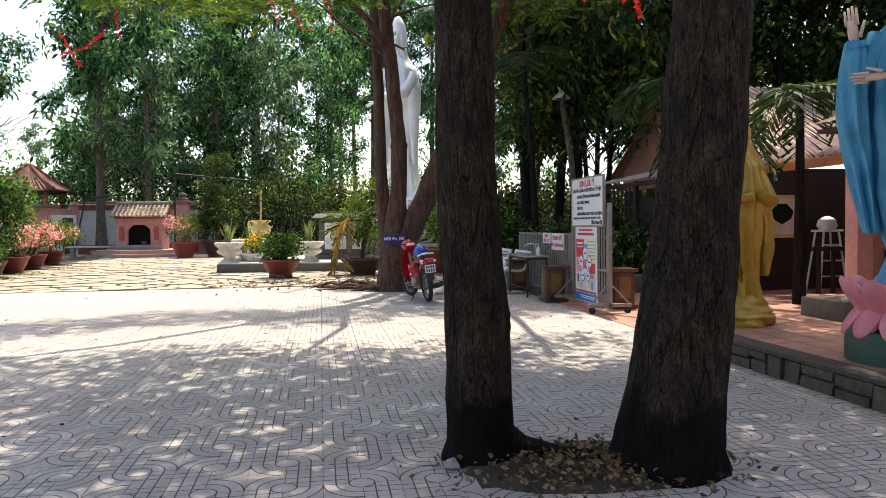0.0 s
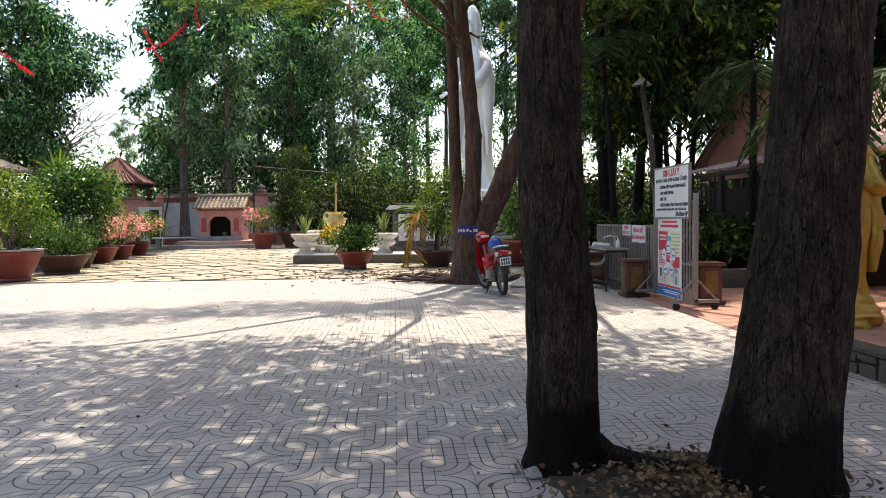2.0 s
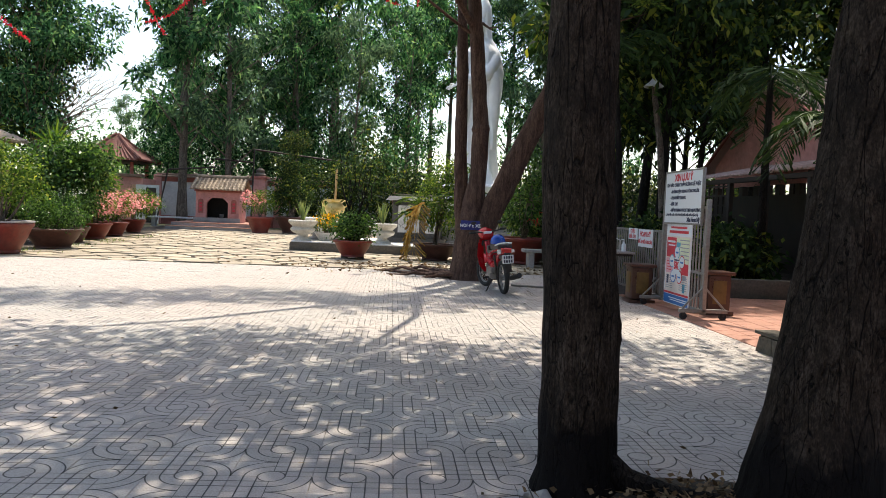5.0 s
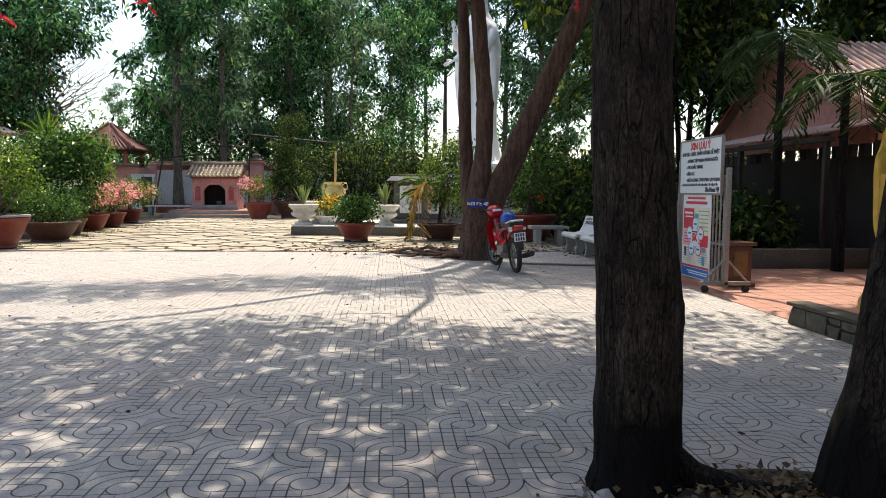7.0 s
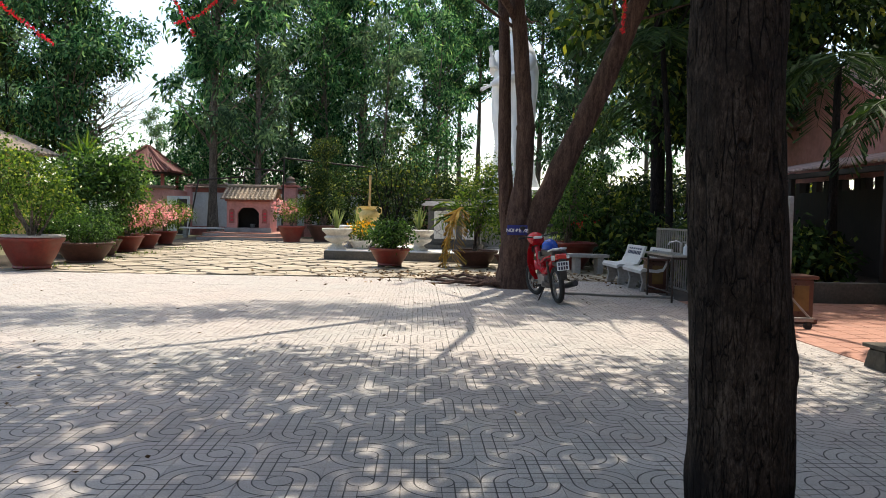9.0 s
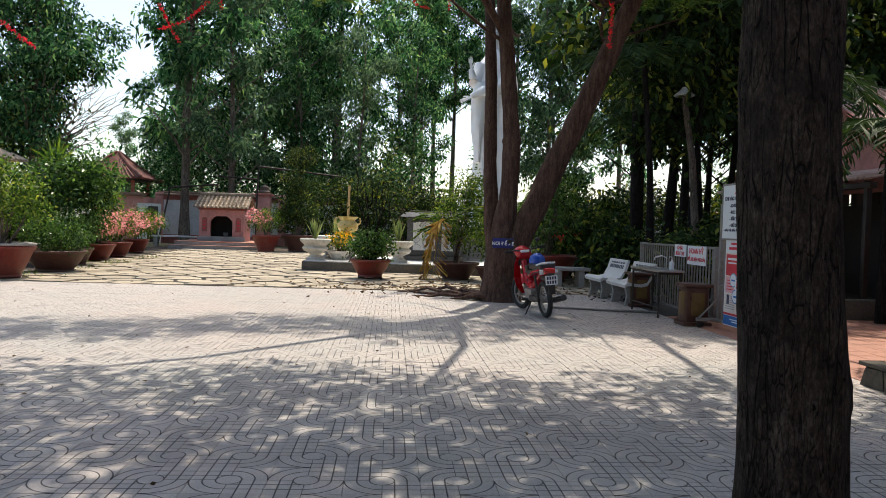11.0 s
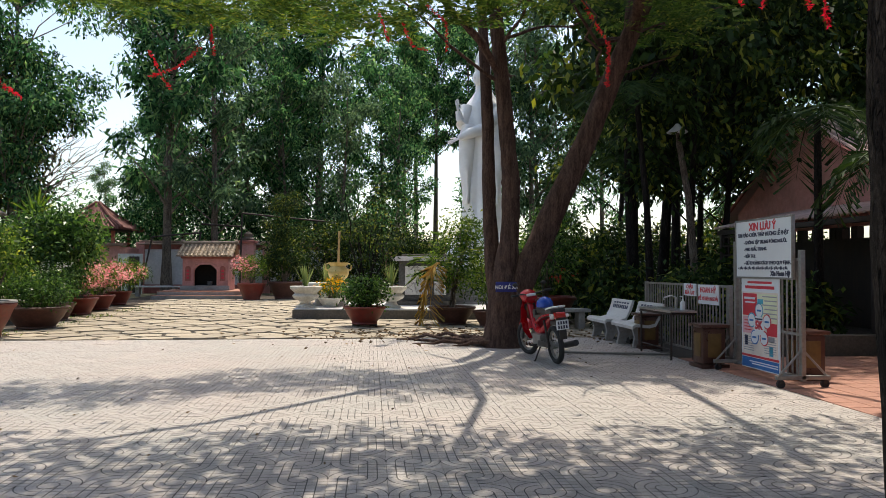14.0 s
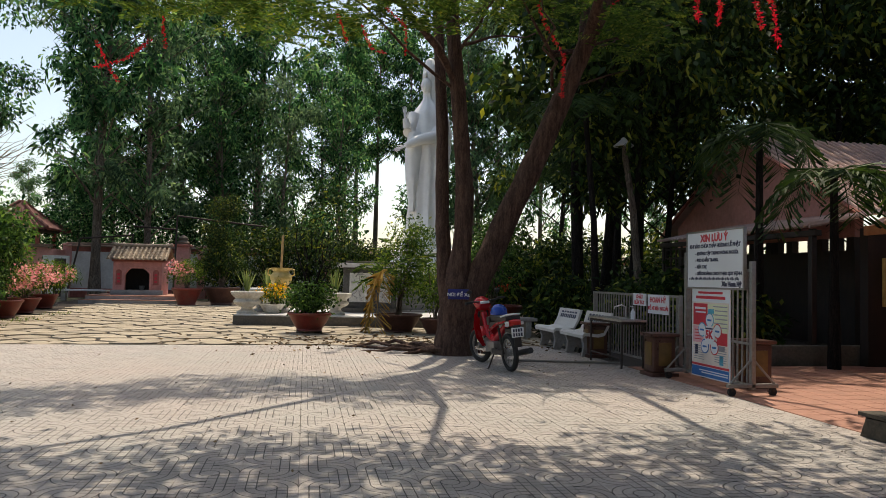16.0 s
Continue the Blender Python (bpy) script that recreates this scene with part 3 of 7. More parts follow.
# ---- trees ----
def knotted_trunk(stations, n=72, rough=0.06, seed=3, knots=()):
    """A trunk through (x, y, z, r) stations, with furrows and swellings in its skin; knots are (angle, height, size) scars."""
    pts, rr = [], []
    for (a, b) in zip(stations, stations[1:]):
        steps = max(2, int((b[2] - a[2]) / 0.035))
        for i in range(steps):
            f = i / steps
            pts.append([a[k] + (b[k] - a[k]) * f for k in range(3)])
            rr.append(a[3] + (b[3] - a[3]) * f)
    bm = bmesh.new()
    rings = []
    for p, r in zip(pts, rr):
        ring = []
        for k in range(n):
            a = 2 * math.pi * k / n
            ca, sa = math.cos(a), math.sin(a)
            swell = noise.noise(Vector((ca * 1.1, sa * 1.1, p[2] * 2.1 + seed)))
            lump = noise.noise(Vector((ca * 3.0, sa * 3.0, p[2] * 4.2 + seed * 2)))
            ridge = noise.noise(Vector((ca * 6.5, sa * 6.5, p[2] * 1.1 + seed)))
            fine = noise.noise(Vector((ca * 19, sa * 19, p[2] * 6.0 + seed)))
            rad = r * (1 + swell * rough * 1.1 + lump * rough * 0.8 - abs(ridge) * rough * 0.9 + fine * rough * 0.4)
            for ka, kz, ks in knots:
                da = math.atan2(math.sin(a - ka), math.cos(a - ka)) * r
                q = (da / ks) ** 2 + ((p[2] - kz) / (ks * 0.45)) ** 2
                rad += ks * (0.35 * math.exp(-q * 0.5) - 0.75 * math.exp(-q * 2.5))
            ring.append(bm.verts.new((p[0] + ca * rad, p[1] + sa * rad, p[2])))
        rings.append(ring)
    for a, b in zip(rings, rings[1:]):
        for k in range(n):
            bm.faces.new((a[k], a[(k + 1) % n], b[(k + 1) % n], b[k]))
    bm.faces.new(rings[-1])
    return bm


def near_tree(at, stations, blobs, seed, label, knots=()):
    t = thing("tree", (at[0], at[1], 0), 0, label, "tree")
    bm = knotted_trunk([(x - at[0], y - at[1], z, r) for x, y, z, r in stations], seed=seed, knots=knots)
    top = stations[-1]
    for i, b in enumerate(blobs):
        limb(bm, (top[0] - at[0], top[1] - at[1], top[2] - 0.3 - 0.1 * i), (b[0] - at[0], b[1] - at[1], b[2]), 0.09, 0.02, 0, seed + i)
    part("trunk", bm, BARK_NEAR, t)
    rng = np.random.default_rng(seed)
    lv = clumps(rng, [(b[0] - at[0], b[1] - at[1], *b[2:]) for b in blobs], CANOPY_TWIGS, 16, 0.17, 0.08, 0.24, 0.3, 0.1)
    quads("crown", lv, LEAF_DARK, t, "leafy overhead crown out of view, set to dapple the paving")
    return t


# Crowns are out of view; twig count is set for the dapples they cast.
CANOPY_TWIGS = 1000
near_tree((0.88, -0.70), [(0.90, -0.70, -0.05, 0.25), (0.90, -0.70, 0.10, 0.20), (0.892, -0.70, 0.55, 0.188), (0.872, -0.70, 1.05, 0.180), (0.832, -0.70, 1.55, 0.174), (0.828, -0.69, 2.3, 0.166), (0.80, -0.62, 5.0, 0.13)],
          [(-1.2, 0.6, 7.0, 2.6, 2.2, 0.7), (1.6, 1.2, 7.2, 2.0, 2.0, 0.7), (0.5, -2.2, 7.2, 2.6, 1.8, 0.8), (-3.6, 1.4, 6.6, 1.8, 1.7, 0.6)], 3, "dark furrowed tree trunk rising from a gap in the paving",
          ((-2.06, 1.06, 0.055), (-1.7, 1.42, 0.035), (-0.2, 0.80, 0.06)))
near_tree((1.87, -1.03), [(1.86, -1.06, -0.05, 0.36), (1.88, -1.05, 0.12, 0.30), (1.95, -1.04, 0.53, 0.268), (2.03, -1.03, 1.05, 0.246), (2.095, -1.02, 1.62, 0.228), (2.17, -1.0, 2.35, 0.22), (2.3, -0.9, 5.0, 0.17)],
          [(3.6, -0.4, 6.8, 2.3, 2.4, 0.8), (4.8, 2.6, 6.6, 2.2, 2.0, 0.8), (2.6, 2.8, 6.9, 1.8, 1.8, 0.7), (2.2, -3.4, 7.2, 2.4, 2.2, 0.8)], 8, "thick dark leaning tree trunk in the paving",
          ((-2.3, 1.5, 0.05), (-1.5, 0.9, 0.06)))


def spread_tree():
    """The forked tree in the yard: two upright stems and one heavy limb, feathery crown."""
    ox, oy = 1.5, 10.4
    t = thing("tree", (ox, oy, 0), 0, "forked reddish-brown tree with wide feathery crown", "tree")
    bm = bmesh.new()

    def stem(st, n=20, seed=0):
        pts = []
        rr = []
        for a, b in zip(st, st[1:]):
            k = 6
            for i in range(k):
                f = i / k
                pts.append([a[j] + (b[j] - a[j]) * f for j in range(3)])
                rr.append(a[3] + (b[3] - a[3]) * f)
        pts.append(st[-1][:3])
        rr.append(st[-1][3])
        add_tube(bm, [(x - ox, y - oy, z) for x, y, z in pts], rr, n, True, 0.16)
    stem([(1.50, 10.4, -0.05, 0.42), (1.50, 10.4, 0.12, 0.35), (1.52, 10.4, 0.5, 0.31), (1.55, 10.4, 1.0, 0.31), (1.56, 10.4, 1.35, 0.25), (1.62, 10.4, 1.9, 0.18), (1.65, 10.4, 2.95, 0.158), (1.645, 10.4, 3.02, 0.178), (1.64, 10.4, 3.10, 0.153), (1.50, 10.4, 4.6, 0.14), (1.34, 10.35, 6.2, 0.12), (1.22, 10.2, 7.8, 0.085)])
    stem([(1.44, 10.5, 0.8, 0.20), (1.33, 10.6, 1.6, 0.145), (1.28, 10.65, 2.6, 0.125), (1.26, 10.7, 4.2, 0.115), (1.18, 11.0, 6.5, 0.09)])
    stem([(1.62, 10.35, 0.7, 0.25), (1.95, 10.3, 1.45, 0.235), (2.45, 10.2, 2.6, 0.21), (2.95, 10.1, 3.7, 0.20), (3.35, 10.0, 4.7, 0.18), (3.75, 9.9, 5.7, 0.16), (4.3, 9.8, 6.9, 0.12), (4.6, 9.6, 8.0, 0.08)])
    stem([(3.42, 10.0, 4.75, 0.12), (3.75, 10.1, 5.5, 0.10), (3.9, 10.2, 6.8, 0.07)], 12)
    stem([(1.46, 10.4, 4.95, 0.08), (1.0, 10.0, 5.5, 0.07), (0.2, 9.2, 5.95, 0.045), (-1.6, 8.6, 6.05, 0.032), (-3.4, 8.0, 5.8, 0.02)], 10)
    stem([(1.34, 10.35, 6.2, 0.08), (0.2, 9.0, 6.9, 0.07), (-1.5, 7.2, 7.4, 0.05), (-3.8, 5.6, 7.9, 0.03)], 10)
    stem([(1.26, 10.2, 7.2, 0.08), (1.2, 8.2, 7.6, 0.06), (0.6, 5.8, 7.9, 0.03)], 10)
    stem([(3.75, 9.9, 5.7, 0.10), (3.6, 8.4, 6.7, 0.07), (3.3, 5.6, 8.0, 0.03)], 10)
    stem([(4.3, 9.8, 6.9, 0.08), (5.4, 8.0, 7.6, 0.05), (5.9, 5.6, 7.9, 0.03)], 10)
    # Thin boughs added, mostly out of view, to throw branch shadows on the yard.
    br = random.Random(88)
    for i in range(16):
        z = br.uniform(4.6, 7.4)
        a = br.uniform(math.pi * 0.75, math.pi * 2.1) if i % 3 else br.uniform(0, math.pi)
        L = br.uniform(1.6, 3.6)
        x0 = 1.45 if i % 2 else 3.3
        limb(bm, (x0 - ox, 0.0, z), (x0 - ox + math.cos(a) * L, math.sin(a) * L, z + br.uniform(0.5, 1.6)), 0.035, 0.008, 0, 880 + i, 6, 6)
    part("trunk", bm, BARK_RED, t)
    rng = np.random.default_rng(21)
    # fern-like sprays: each twig a midrib with leaflets in two rows
    blobs = [(-3.4, 8.2, 5.5, 2.2, 0.9, 0.35), (-1.2, 9.0, 5.6, 1.8, 1.0, 0.45), (0.7, 8.8, 6.0, 1.4, 1.2, 0.5), (-5.4, 7.8, 5.7, 1.6, 1.2, 0.4), (4.6, 10.0, 6.2, 1.2, 1.2, 0.6), (2.6, 9.6, 6.5, 1.2, 1.0, 0.5)]
    m = FEATHER_SPRAYS
    vol = np.array([b[3] * b[4] for b in blobs])
    # Leaf masses out of view, positioned by where their shade falls.
    high = [(-4.2, 5.3, 8.2, 2.6, 1.9, 0.6), (-0.6, 5.4, 8.4, 2.8, 1.9, 0.7), (3.2, 5.3, 8.5, 2.6, 1.9, 0.7), (5.8, 5.2, 8.2, 1.8, 1.9, 0.6), (-2.4, 3.4, 7.9, 2.8, 1.6, 0.5), (1.6, 3.6, 8.0, 2.6, 1.8, 0.6), (4.6, 3.2, 7.9, 2.0, 1.6, 0.5), (-7.0, 5.0, 7.8, 1.6, 1.9, 0.5)]
    quads("upper_crown", clumps(rng, [(b[0] - ox, b[1] - oy, *b[2:]) for b in high], 1150, 22, 0.20, 0.09, 0.26, 0.3, 0.1), LEAF_FEATHER, t, "high feathery crown out of view, placed to shade the paving")
    bl = np.array(blobs)[rng.choice(len(blobs), m, p=vol / vol.sum())]
    d = rng.normal(size=(m, 3))
    d /= np.linalg.norm(d, axis=1, keepdims=True)
    ctr = bl[:, :3] + d * (rng.uniform(0, 1, m) ** 0.4)[:, None] * bl[:, 3:] - np.array([ox, oy, 0])
    ang = rng.uniform(0, 2 * np.pi, m)
    rib = np.stack([np.cos(ang), np.sin(ang), rng.uniform(-0.5, 0.1, m)], 1)
    cross = np.stack([-np.sin(ang), np.cos(ang), rng.uniform(-0.25, 0.25, m)], 1)
    k = 13
    base, way = [], []
    for i in range(k):
        f = (i + 0.5) / k * 0.45
        for sgn in (-1, 1):
            base.append(ctr + rib * f)
            way.append(cross * sgn + rib * 0.35)
    base, way = np.concatenate(base), np.concatenate(way)
    quads("crown", blades(rng, base, way, 0.10, 0.03, 0.1), LEAF_FEATHER, t, "feathery yellow-green leaves")
    return t


FEATHER_SPRAYS = 1150
yard_tree = spread_tree()


def tall_tree(name, height, crown_from, spread, seed, twigs, per, leaf, width, leafmat, bark, label, r0=0.2, lean=0.3, shell=0.3, masses=34, mass=0.95):
    """A tall slender tree: tapered trunk, limbs, crown in uneven masses."""
    rng = random.Random(seed)
    t = thing(name, (0, 0, 0), 0, label, "tree")
    bm = bmesh.new()
    lx, ly = rng.uniform(-lean, lean), rng.uniform(-lean, lean)
    pts, rr = [], []
    for i in range(11):
        f = i / 10
        pts.append((lx * f * f * 3 + math.sin(f * 5 + seed) * 0.12, ly * f * f * 3, -0.1 + height * 0.93 * f))
        rr.append(r0 * (1 - 0.85 * f) + (0.06 if i == 0 else 0))
    add_tube(bm, pts, rr, 10, True, 0.12)
    blobs = []
    m = masses
    for i in range(m):
        f = i / (m - 1)
        z = crown_from + (height - crown_from) * (f + rng.uniform(-0.03, 0.03))
        a = rng.uniform(0, 6.28) + i * 2.4
        w = spread * (0.5 + 0.5 * math.sin(math.pi * min(1, f * 0.8 + 0.15)))
        off = w * rng.uniform(0.15, 1.0)
        tr = pts[max(0, min(10, int(z / height * 10)))]
        s = rng.uniform(0.45, 1.0) * mass
        b = (tr[0] + math.cos(a) * off, tr[1] + math.sin(a) * off, z, s, s, s * rng.uniform(0.5, 0.9))
        blobs.append(b)
        limb(bm, (tr[0], tr[1], max(0.5, z - 0.5 - off * 0.6)), b[:3], r0 * 0.22 * (1.1 - f * 0.6), 0.012, 0, seed + i, 5, 4)
    part("trunk", bm, bark, t)
    nrng = np.random.default_rng(seed)
    quads("crown", clumps(nrng, blobs, twigs, per, leaf, width, 0.20, 0.7, shell), leafmat, t)
    return t


def grove(protos, spots):
    used = set()
    for (k, x, y, sc, rz) in spots:
        m = pose(x, y, 0, 0, 0, rz) @ Matrix.Scale(sc, 4)
        if k not in used:
            used.add(k)
            protos[k].matrix_basis = m
        else:
            copy_thing(protos[k], m)


far_protos = [tall_tree("tall_tree", 15, 4.0, 2.8, 40 + i, 800, 8, 0.29, 0.095, (LEAF_FAR, LEAF_FAR, LEAF_HAZE)[i], BARK_FAR, "tall slender tree with hanging blue-green leaves", 0.165, masses=50, mass=0.60) for i in range(3)]
far_protos.append(tall_tree("tall_tree", 21, 11.0, 3.2, 47, 900, 9, 0.34, 0.12, LEAF_FAR, BARK_FAR, "tall bare-stemmed tree with a high blue-green crown", 0.24, masses=36, mass=0.9))
fr = random.Random(5)
spots = []
for x in range(-34, 30, 4):
    spots.append((fr.randrange(3), x + fr.uniform(-1.4, 1.4), 44 + fr.uniform(0, 5), fr.uniform(0.9, 1.25), fr.uniform(0, 360)))
for x in range(-44, 40, 9):
    spots.append((fr.randrange(3), x + fr.uniform(-2, 2), 54 + fr.uniform(0, 8), fr.uniform(1.1, 1.5), fr.uniform(0, 360)))
spots = [s for s in spots if not (-24.5 < s[1] < -17) and not (-8.5 < s[1] < 7 and s[2] < 52)]
for i, x in enumerate(range(-15, 16, 10)):
    spots.append((i % 3, x + fr.uniform(-1, 1), 53 + fr.uniform(0, 9), fr.uniform(1.35, 1.7), fr.uniform(0, 360)))
for x, y, sc in ((-23.5, 62, 0.60), (-20, 66, 0.62), (-17.5, 58, 0.55)):
    spots.append((fr.randrange(3), x, y, sc, fr.uniform(0, 360)))
for (x, y, sc) in ((-12.1, 38.6, 1.25), (-9.5, 38.8, 1.15), (-6.9, 46.5, 1.0), (-6.2, 43.0, 0.7), (-2.8, 43.6, 0.8), (0.6, 43.2, 0.72), (-9.6, 50, 1.4), (-4.8, 50.5, 1.35), (-15.5, 51, 1.4), (-26, 38, 0.75), (-30, 33, 0.8), (-24, 27, 0.62)):
    spots.append((fr.randrange(3), x, y, sc, fr.uniform(0, 360)))
spots = [s for s in spots if not 2.2 < s[1] * 46 / (s[2] + 2.7) < 6.4]
spots = [s for s in spots if s[1] < 8.0 or s[2] > 52]
spots += [(3, 1.9, 57, 1.0, 10), (3, 4.6, 60, 1.08, 100), (3, 6.9, 56, 1.0, 200), (3, 3.4, 66, 1.2, 300), (0, 0.2, 55, 1.35, 40), (1, 9.4, 58, 1.3, 130), (2, 12.6, 55, 1.3, 220)]
grove(far_protos, spots)

dark_protos = [tall_tree("shade_tree", 12, 4.3, 2.6, 70 + i, 900, 9, 0.24, 0.11, LEAF_DARK, BARK_DARK, "dark broad-leaved shade tree in the planter", 0.11) for i in range(3)]
spots = []
for (x, y, sc) in ((6.9, 14.4, 0.95), (8.2, 15.2, 1.0), (9.5, 19.5, 1.1), (16.2, 18.2, 1.1), (-16.4, 30.5, 0.82), (-19.6, 31.5, 0.95), (15.0, 20.5, 1.2), (10.4, 30, 1.2), (8.8, 18.4, 1.05), (14.9, 17.0, 1.15), (17.0, 14.5, 1.1), (18.4, 7.0, 1.1), (16.5, 8.5, 1.0), (15.5, 3.5, 0.95), (18.6, 11, 1.2), (-4.9, 31.4, 0.36), (7.4, 17.4, 1.35), (11.6, 18.8, 1.35), (5.9, 15.6, 1.45), (18.6, 16.4, 1.6), (9.6, 21.5, 1.35)):
    spots.append((fr.randrange(3), x, y, sc, fr.uniform(0, 360)))
grove(dark_protos, spots)
wide = tall_tree("broad_tree", 15, 4.6, 3.5, 97, 1500, 9, 0.24, 0.10, LEAF_FAR, BARK_FAR, "broad dark-green tree with bare lower branches beside the house", 0.26, 0.2, 0.25, 40, 1.15)
wide.matrix_basis = pose(-15.9, 29.6, 0)
twig = bmesh.new()
for i in range(16):
    q = random.Random(640 + i)
    a = q.uniform(-1.2, 0.9)
    z = q.uniform(3.6, 6.2)
    end = (math.cos(a) * q.uniform(2.2, 4.2), math.sin(a) * q.uniform(1.5, 3.5) - 0.5, z + q.uniform(0.2, 1.8))
    limb(twig, (0, 0, z - 1.0), end, 0.05, 0.008, 0, 640 + i, 5, 7)
    for k in range(3):
        limb(twig, [c * (0.55 + 0.15 * k) for c in end[:2]] + [z - 0.45 + (end[2] - z + 1.0) * (0.45 + 0.15 * k)], (end[0] + q.uniform(-1, 1), end[1] + q.uniform(-1, 1), end[2] + q.uniform(-0.5, 0.9)), 0.018, 0.005, 0, 700 + i * 3 + k, 4, 5)
part("bare_limb", twig, BARK_FAR, wide, "bare grey branching limb")

# low wood behind the walls
wr = np.random.default_rng(77)
n = 36000
wx, wy = wr.uniform(-70, 60, n), wr.uniform(50, 78, n)
wz = (wr.uniform(0, 1, n) ** 1.3) * (5.2 + 1.6 * np.sin(wx * 0.35) + 1.4 * np.sin(wx * 0.83 + 1.0) + 0.8) * np.select([np.abs(wx * 46 / (wy + 2.7) - 4.2) < 1.6, wx > 7.0], [0.5, 0.42], 1.25)
wp = np.stack([wx, wy, np.maximum(wz, 0.1)], 1)
wp += wr.normal(size=(n, 3)) * 0.3
ww = wr.normal(size=(n, 3))
ww[:, 2] -= 0.4
tagged(quads("far_wood", blades(wr, wp, ww, 0.52, 0.22, 0.15), LEAF_FAR), "far thicket behind the boundary wall", "wood", kind="stuff")


# ---- parked motorbike ----
def ring_mesh(r, w, n=28, m=8, squash=1.0):
    """A tyre or rim ring about the x axis."""
    bm = bmesh.new()
    rings = []
    for i in range(n):
        a = 2 * math.pi * i / n
        ring = []
        for k in range(m):
            b = 2 * math.pi * k / m
            rr = r + math.cos(b) * w
            ring.append(bm.verts.new((math.sin(b) * w * squash, math.cos(a) * rr, math.sin(a) * rr)))
        rings.append(ring)
    for i in range(n):
        a, b = rings[i], rings[(i + 1) % n]
        for k in range(m):
            bm.faces.new((a[k], a[(k + 1) % m], b[(k + 1) % m], b[k]))
    return bm


def motorbike(at, rz):
    t = thing("motorbike", at, rz, "red and blue underbone motorbike parked on its side stand", "motorbike")
    t.matrix_basis = pose(*at, 0, -6, rz)

    def shift(bm, y, z, steer=0):
        bmesh.ops.transform(bm, matrix=Matrix.Translation((0, y, z)) @ Matrix.Rotation(radians(steer), 4, 'Z'), verts=bm.verts)
        return bm
    for nm, y, st in (("rear_wheel", 0.0, 0), ("front_wheel", 1.24, 14)):
        w = part(nm, shift(ring_mesh(0.205, 0.018, 28, 6), y, 0.285, st), STEEL, t, "grey metal rim")
        part("tyre", shift(ring_mesh(0.246, 0.042, 30, 8), y, 0.285, st), RUBBER, w, "black treaded tyre")
        sp = bmesh.new()
        for k in range(18):
            a = 2 * math.pi * k / 18
            add_tube(sp, [(0.03 * (-1) ** k, 0.03 * math.cos(a + 0.6), 0.03 * math.sin(a + 0.6)), (0, 0.22 * math.cos(a), 0.22 * math.sin(a))], 0.0025, 4)
        part("spokes", shift(sp, y, 0.285, st), STAINLESS, w)
        hub = tube([(-0.06, 0, 0), (0.06, 0, 0)], 0.055, 14)
        part("hub", shift(hub, y, 0.285, st), STEEL, w)
    fk = bmesh.new()
    for sx in (-0.085, 0.085):
        add_tube(fk, [(sx, 1.24, 0.285), (sx * 1.1, 1.08, 0.62), (sx * 0.8, 0.98, 0.86)], [0.022, 0.026, 0.02], 8)
    part("front_fork", fk, BLACK_PLASTIC, t)
    fm = bmesh.new()
    for i in range(9):
        a0, a1 = radians(20 + i * 14), radians(34 + i * 14)
        for (u, v) in ((-0.055, 0.055),):
            q = [fm.verts.new((x, 1.24 + math.cos(a) * rr, 0.285 + math.sin(a) * rr)) for a, x, rr in ((a0, u, 0.30), (a0, 0, 0.325), (a0, v, 0.30), (a1, v, 0.30), (a1, 0, 0.325), (a1, u, 0.30))]
            fm.faces.new((q[0], q[1], q[4], q[5]))
            fm.faces.new((q[1], q[2], q[3], q[4]))
    bmesh.ops.remove_doubles(fm, verts=fm.verts, dist=0.001)
    bmesh.ops.solidify(fm, geom=fm.faces[:], thickness=0.006)
    part("front_fender", fm, RED_PAINT, t)
    # leg shields: curved red fairing
    for sx in (-1, 1):
        ls = bmesh.new()
        prof = [(0.10, 1.02, 0.93), (0.17, 0.96, 0.80), (0.21, 0.90, 0.62), (0.20, 0.84, 0.45), (0.13, 0.78, 0.32)]
        inner = [(0.02, 1.04, 0.92), (0.05, 1.02, 0.80), (0.07, 0.98, 0.62), (0.08, 0.90, 0.45), (0.06, 0.82, 0.32)]
        ro = [ls.verts.new((sx * x, y, z)) for x, y, z in prof]
        ri = [ls.verts.new((sx * x, y, z)) for x, y, z in inner]
        for i in range(4):
            ls.faces.new((ro[i], ro[i + 1], ri[i + 1], ri[i]))
        bmesh.ops.solidify(ls, geom=ls.faces[:], thickness=0.012)
        part("leg_shield", ls, RED_PAINT, t, "glossy red leg shield")
    hd = lathe([(0.02, -0.10), (0.10, -0.07), (0.135, 0.0), (0.12, 0.07), (0.05, 0.12)], 18, (0, 0, 0))
    bmesh.ops.transform(hd, matrix=Matrix.Translation((0, 0.98, 0.98)) @ Matrix.Rotation(radians(14), 4, 'Z') @ Matrix.Rotation(radians(-60), 4, 'X') @ Matrix.Diagonal((1.1, 0.8, 1.1, 1)), verts=hd.verts)
    part("headlight_cowl", hd, RED_PAINT, t, "glossy red headlight cowl")
    part("headlight", lathe([(0.07, 1.0), (0.085, 1.01), (0.06, 1.035)], 14, (0.02, 1.09, 0.0)), CLEAR_LENS, t)
    dash = box(-0.075, 0.84, 0.985, 0.075, 0.94, 1.03, 0.018, Matrix.Translation((0, 0, 0)))
    part("dashboard", dash, CLEAR_LENS, t, "pale instrument panel")
    hb = tube([(-0.33, 0.82, 1.02), (-0.20, 0.88, 1.03), (0, 0.93, 1.01), (0.20, 0.90, 1.04), (0.33, 0.86, 1.06)], 0.013, 8)
    bar = part("handlebar", hb, BLACK_PLASTIC, t)
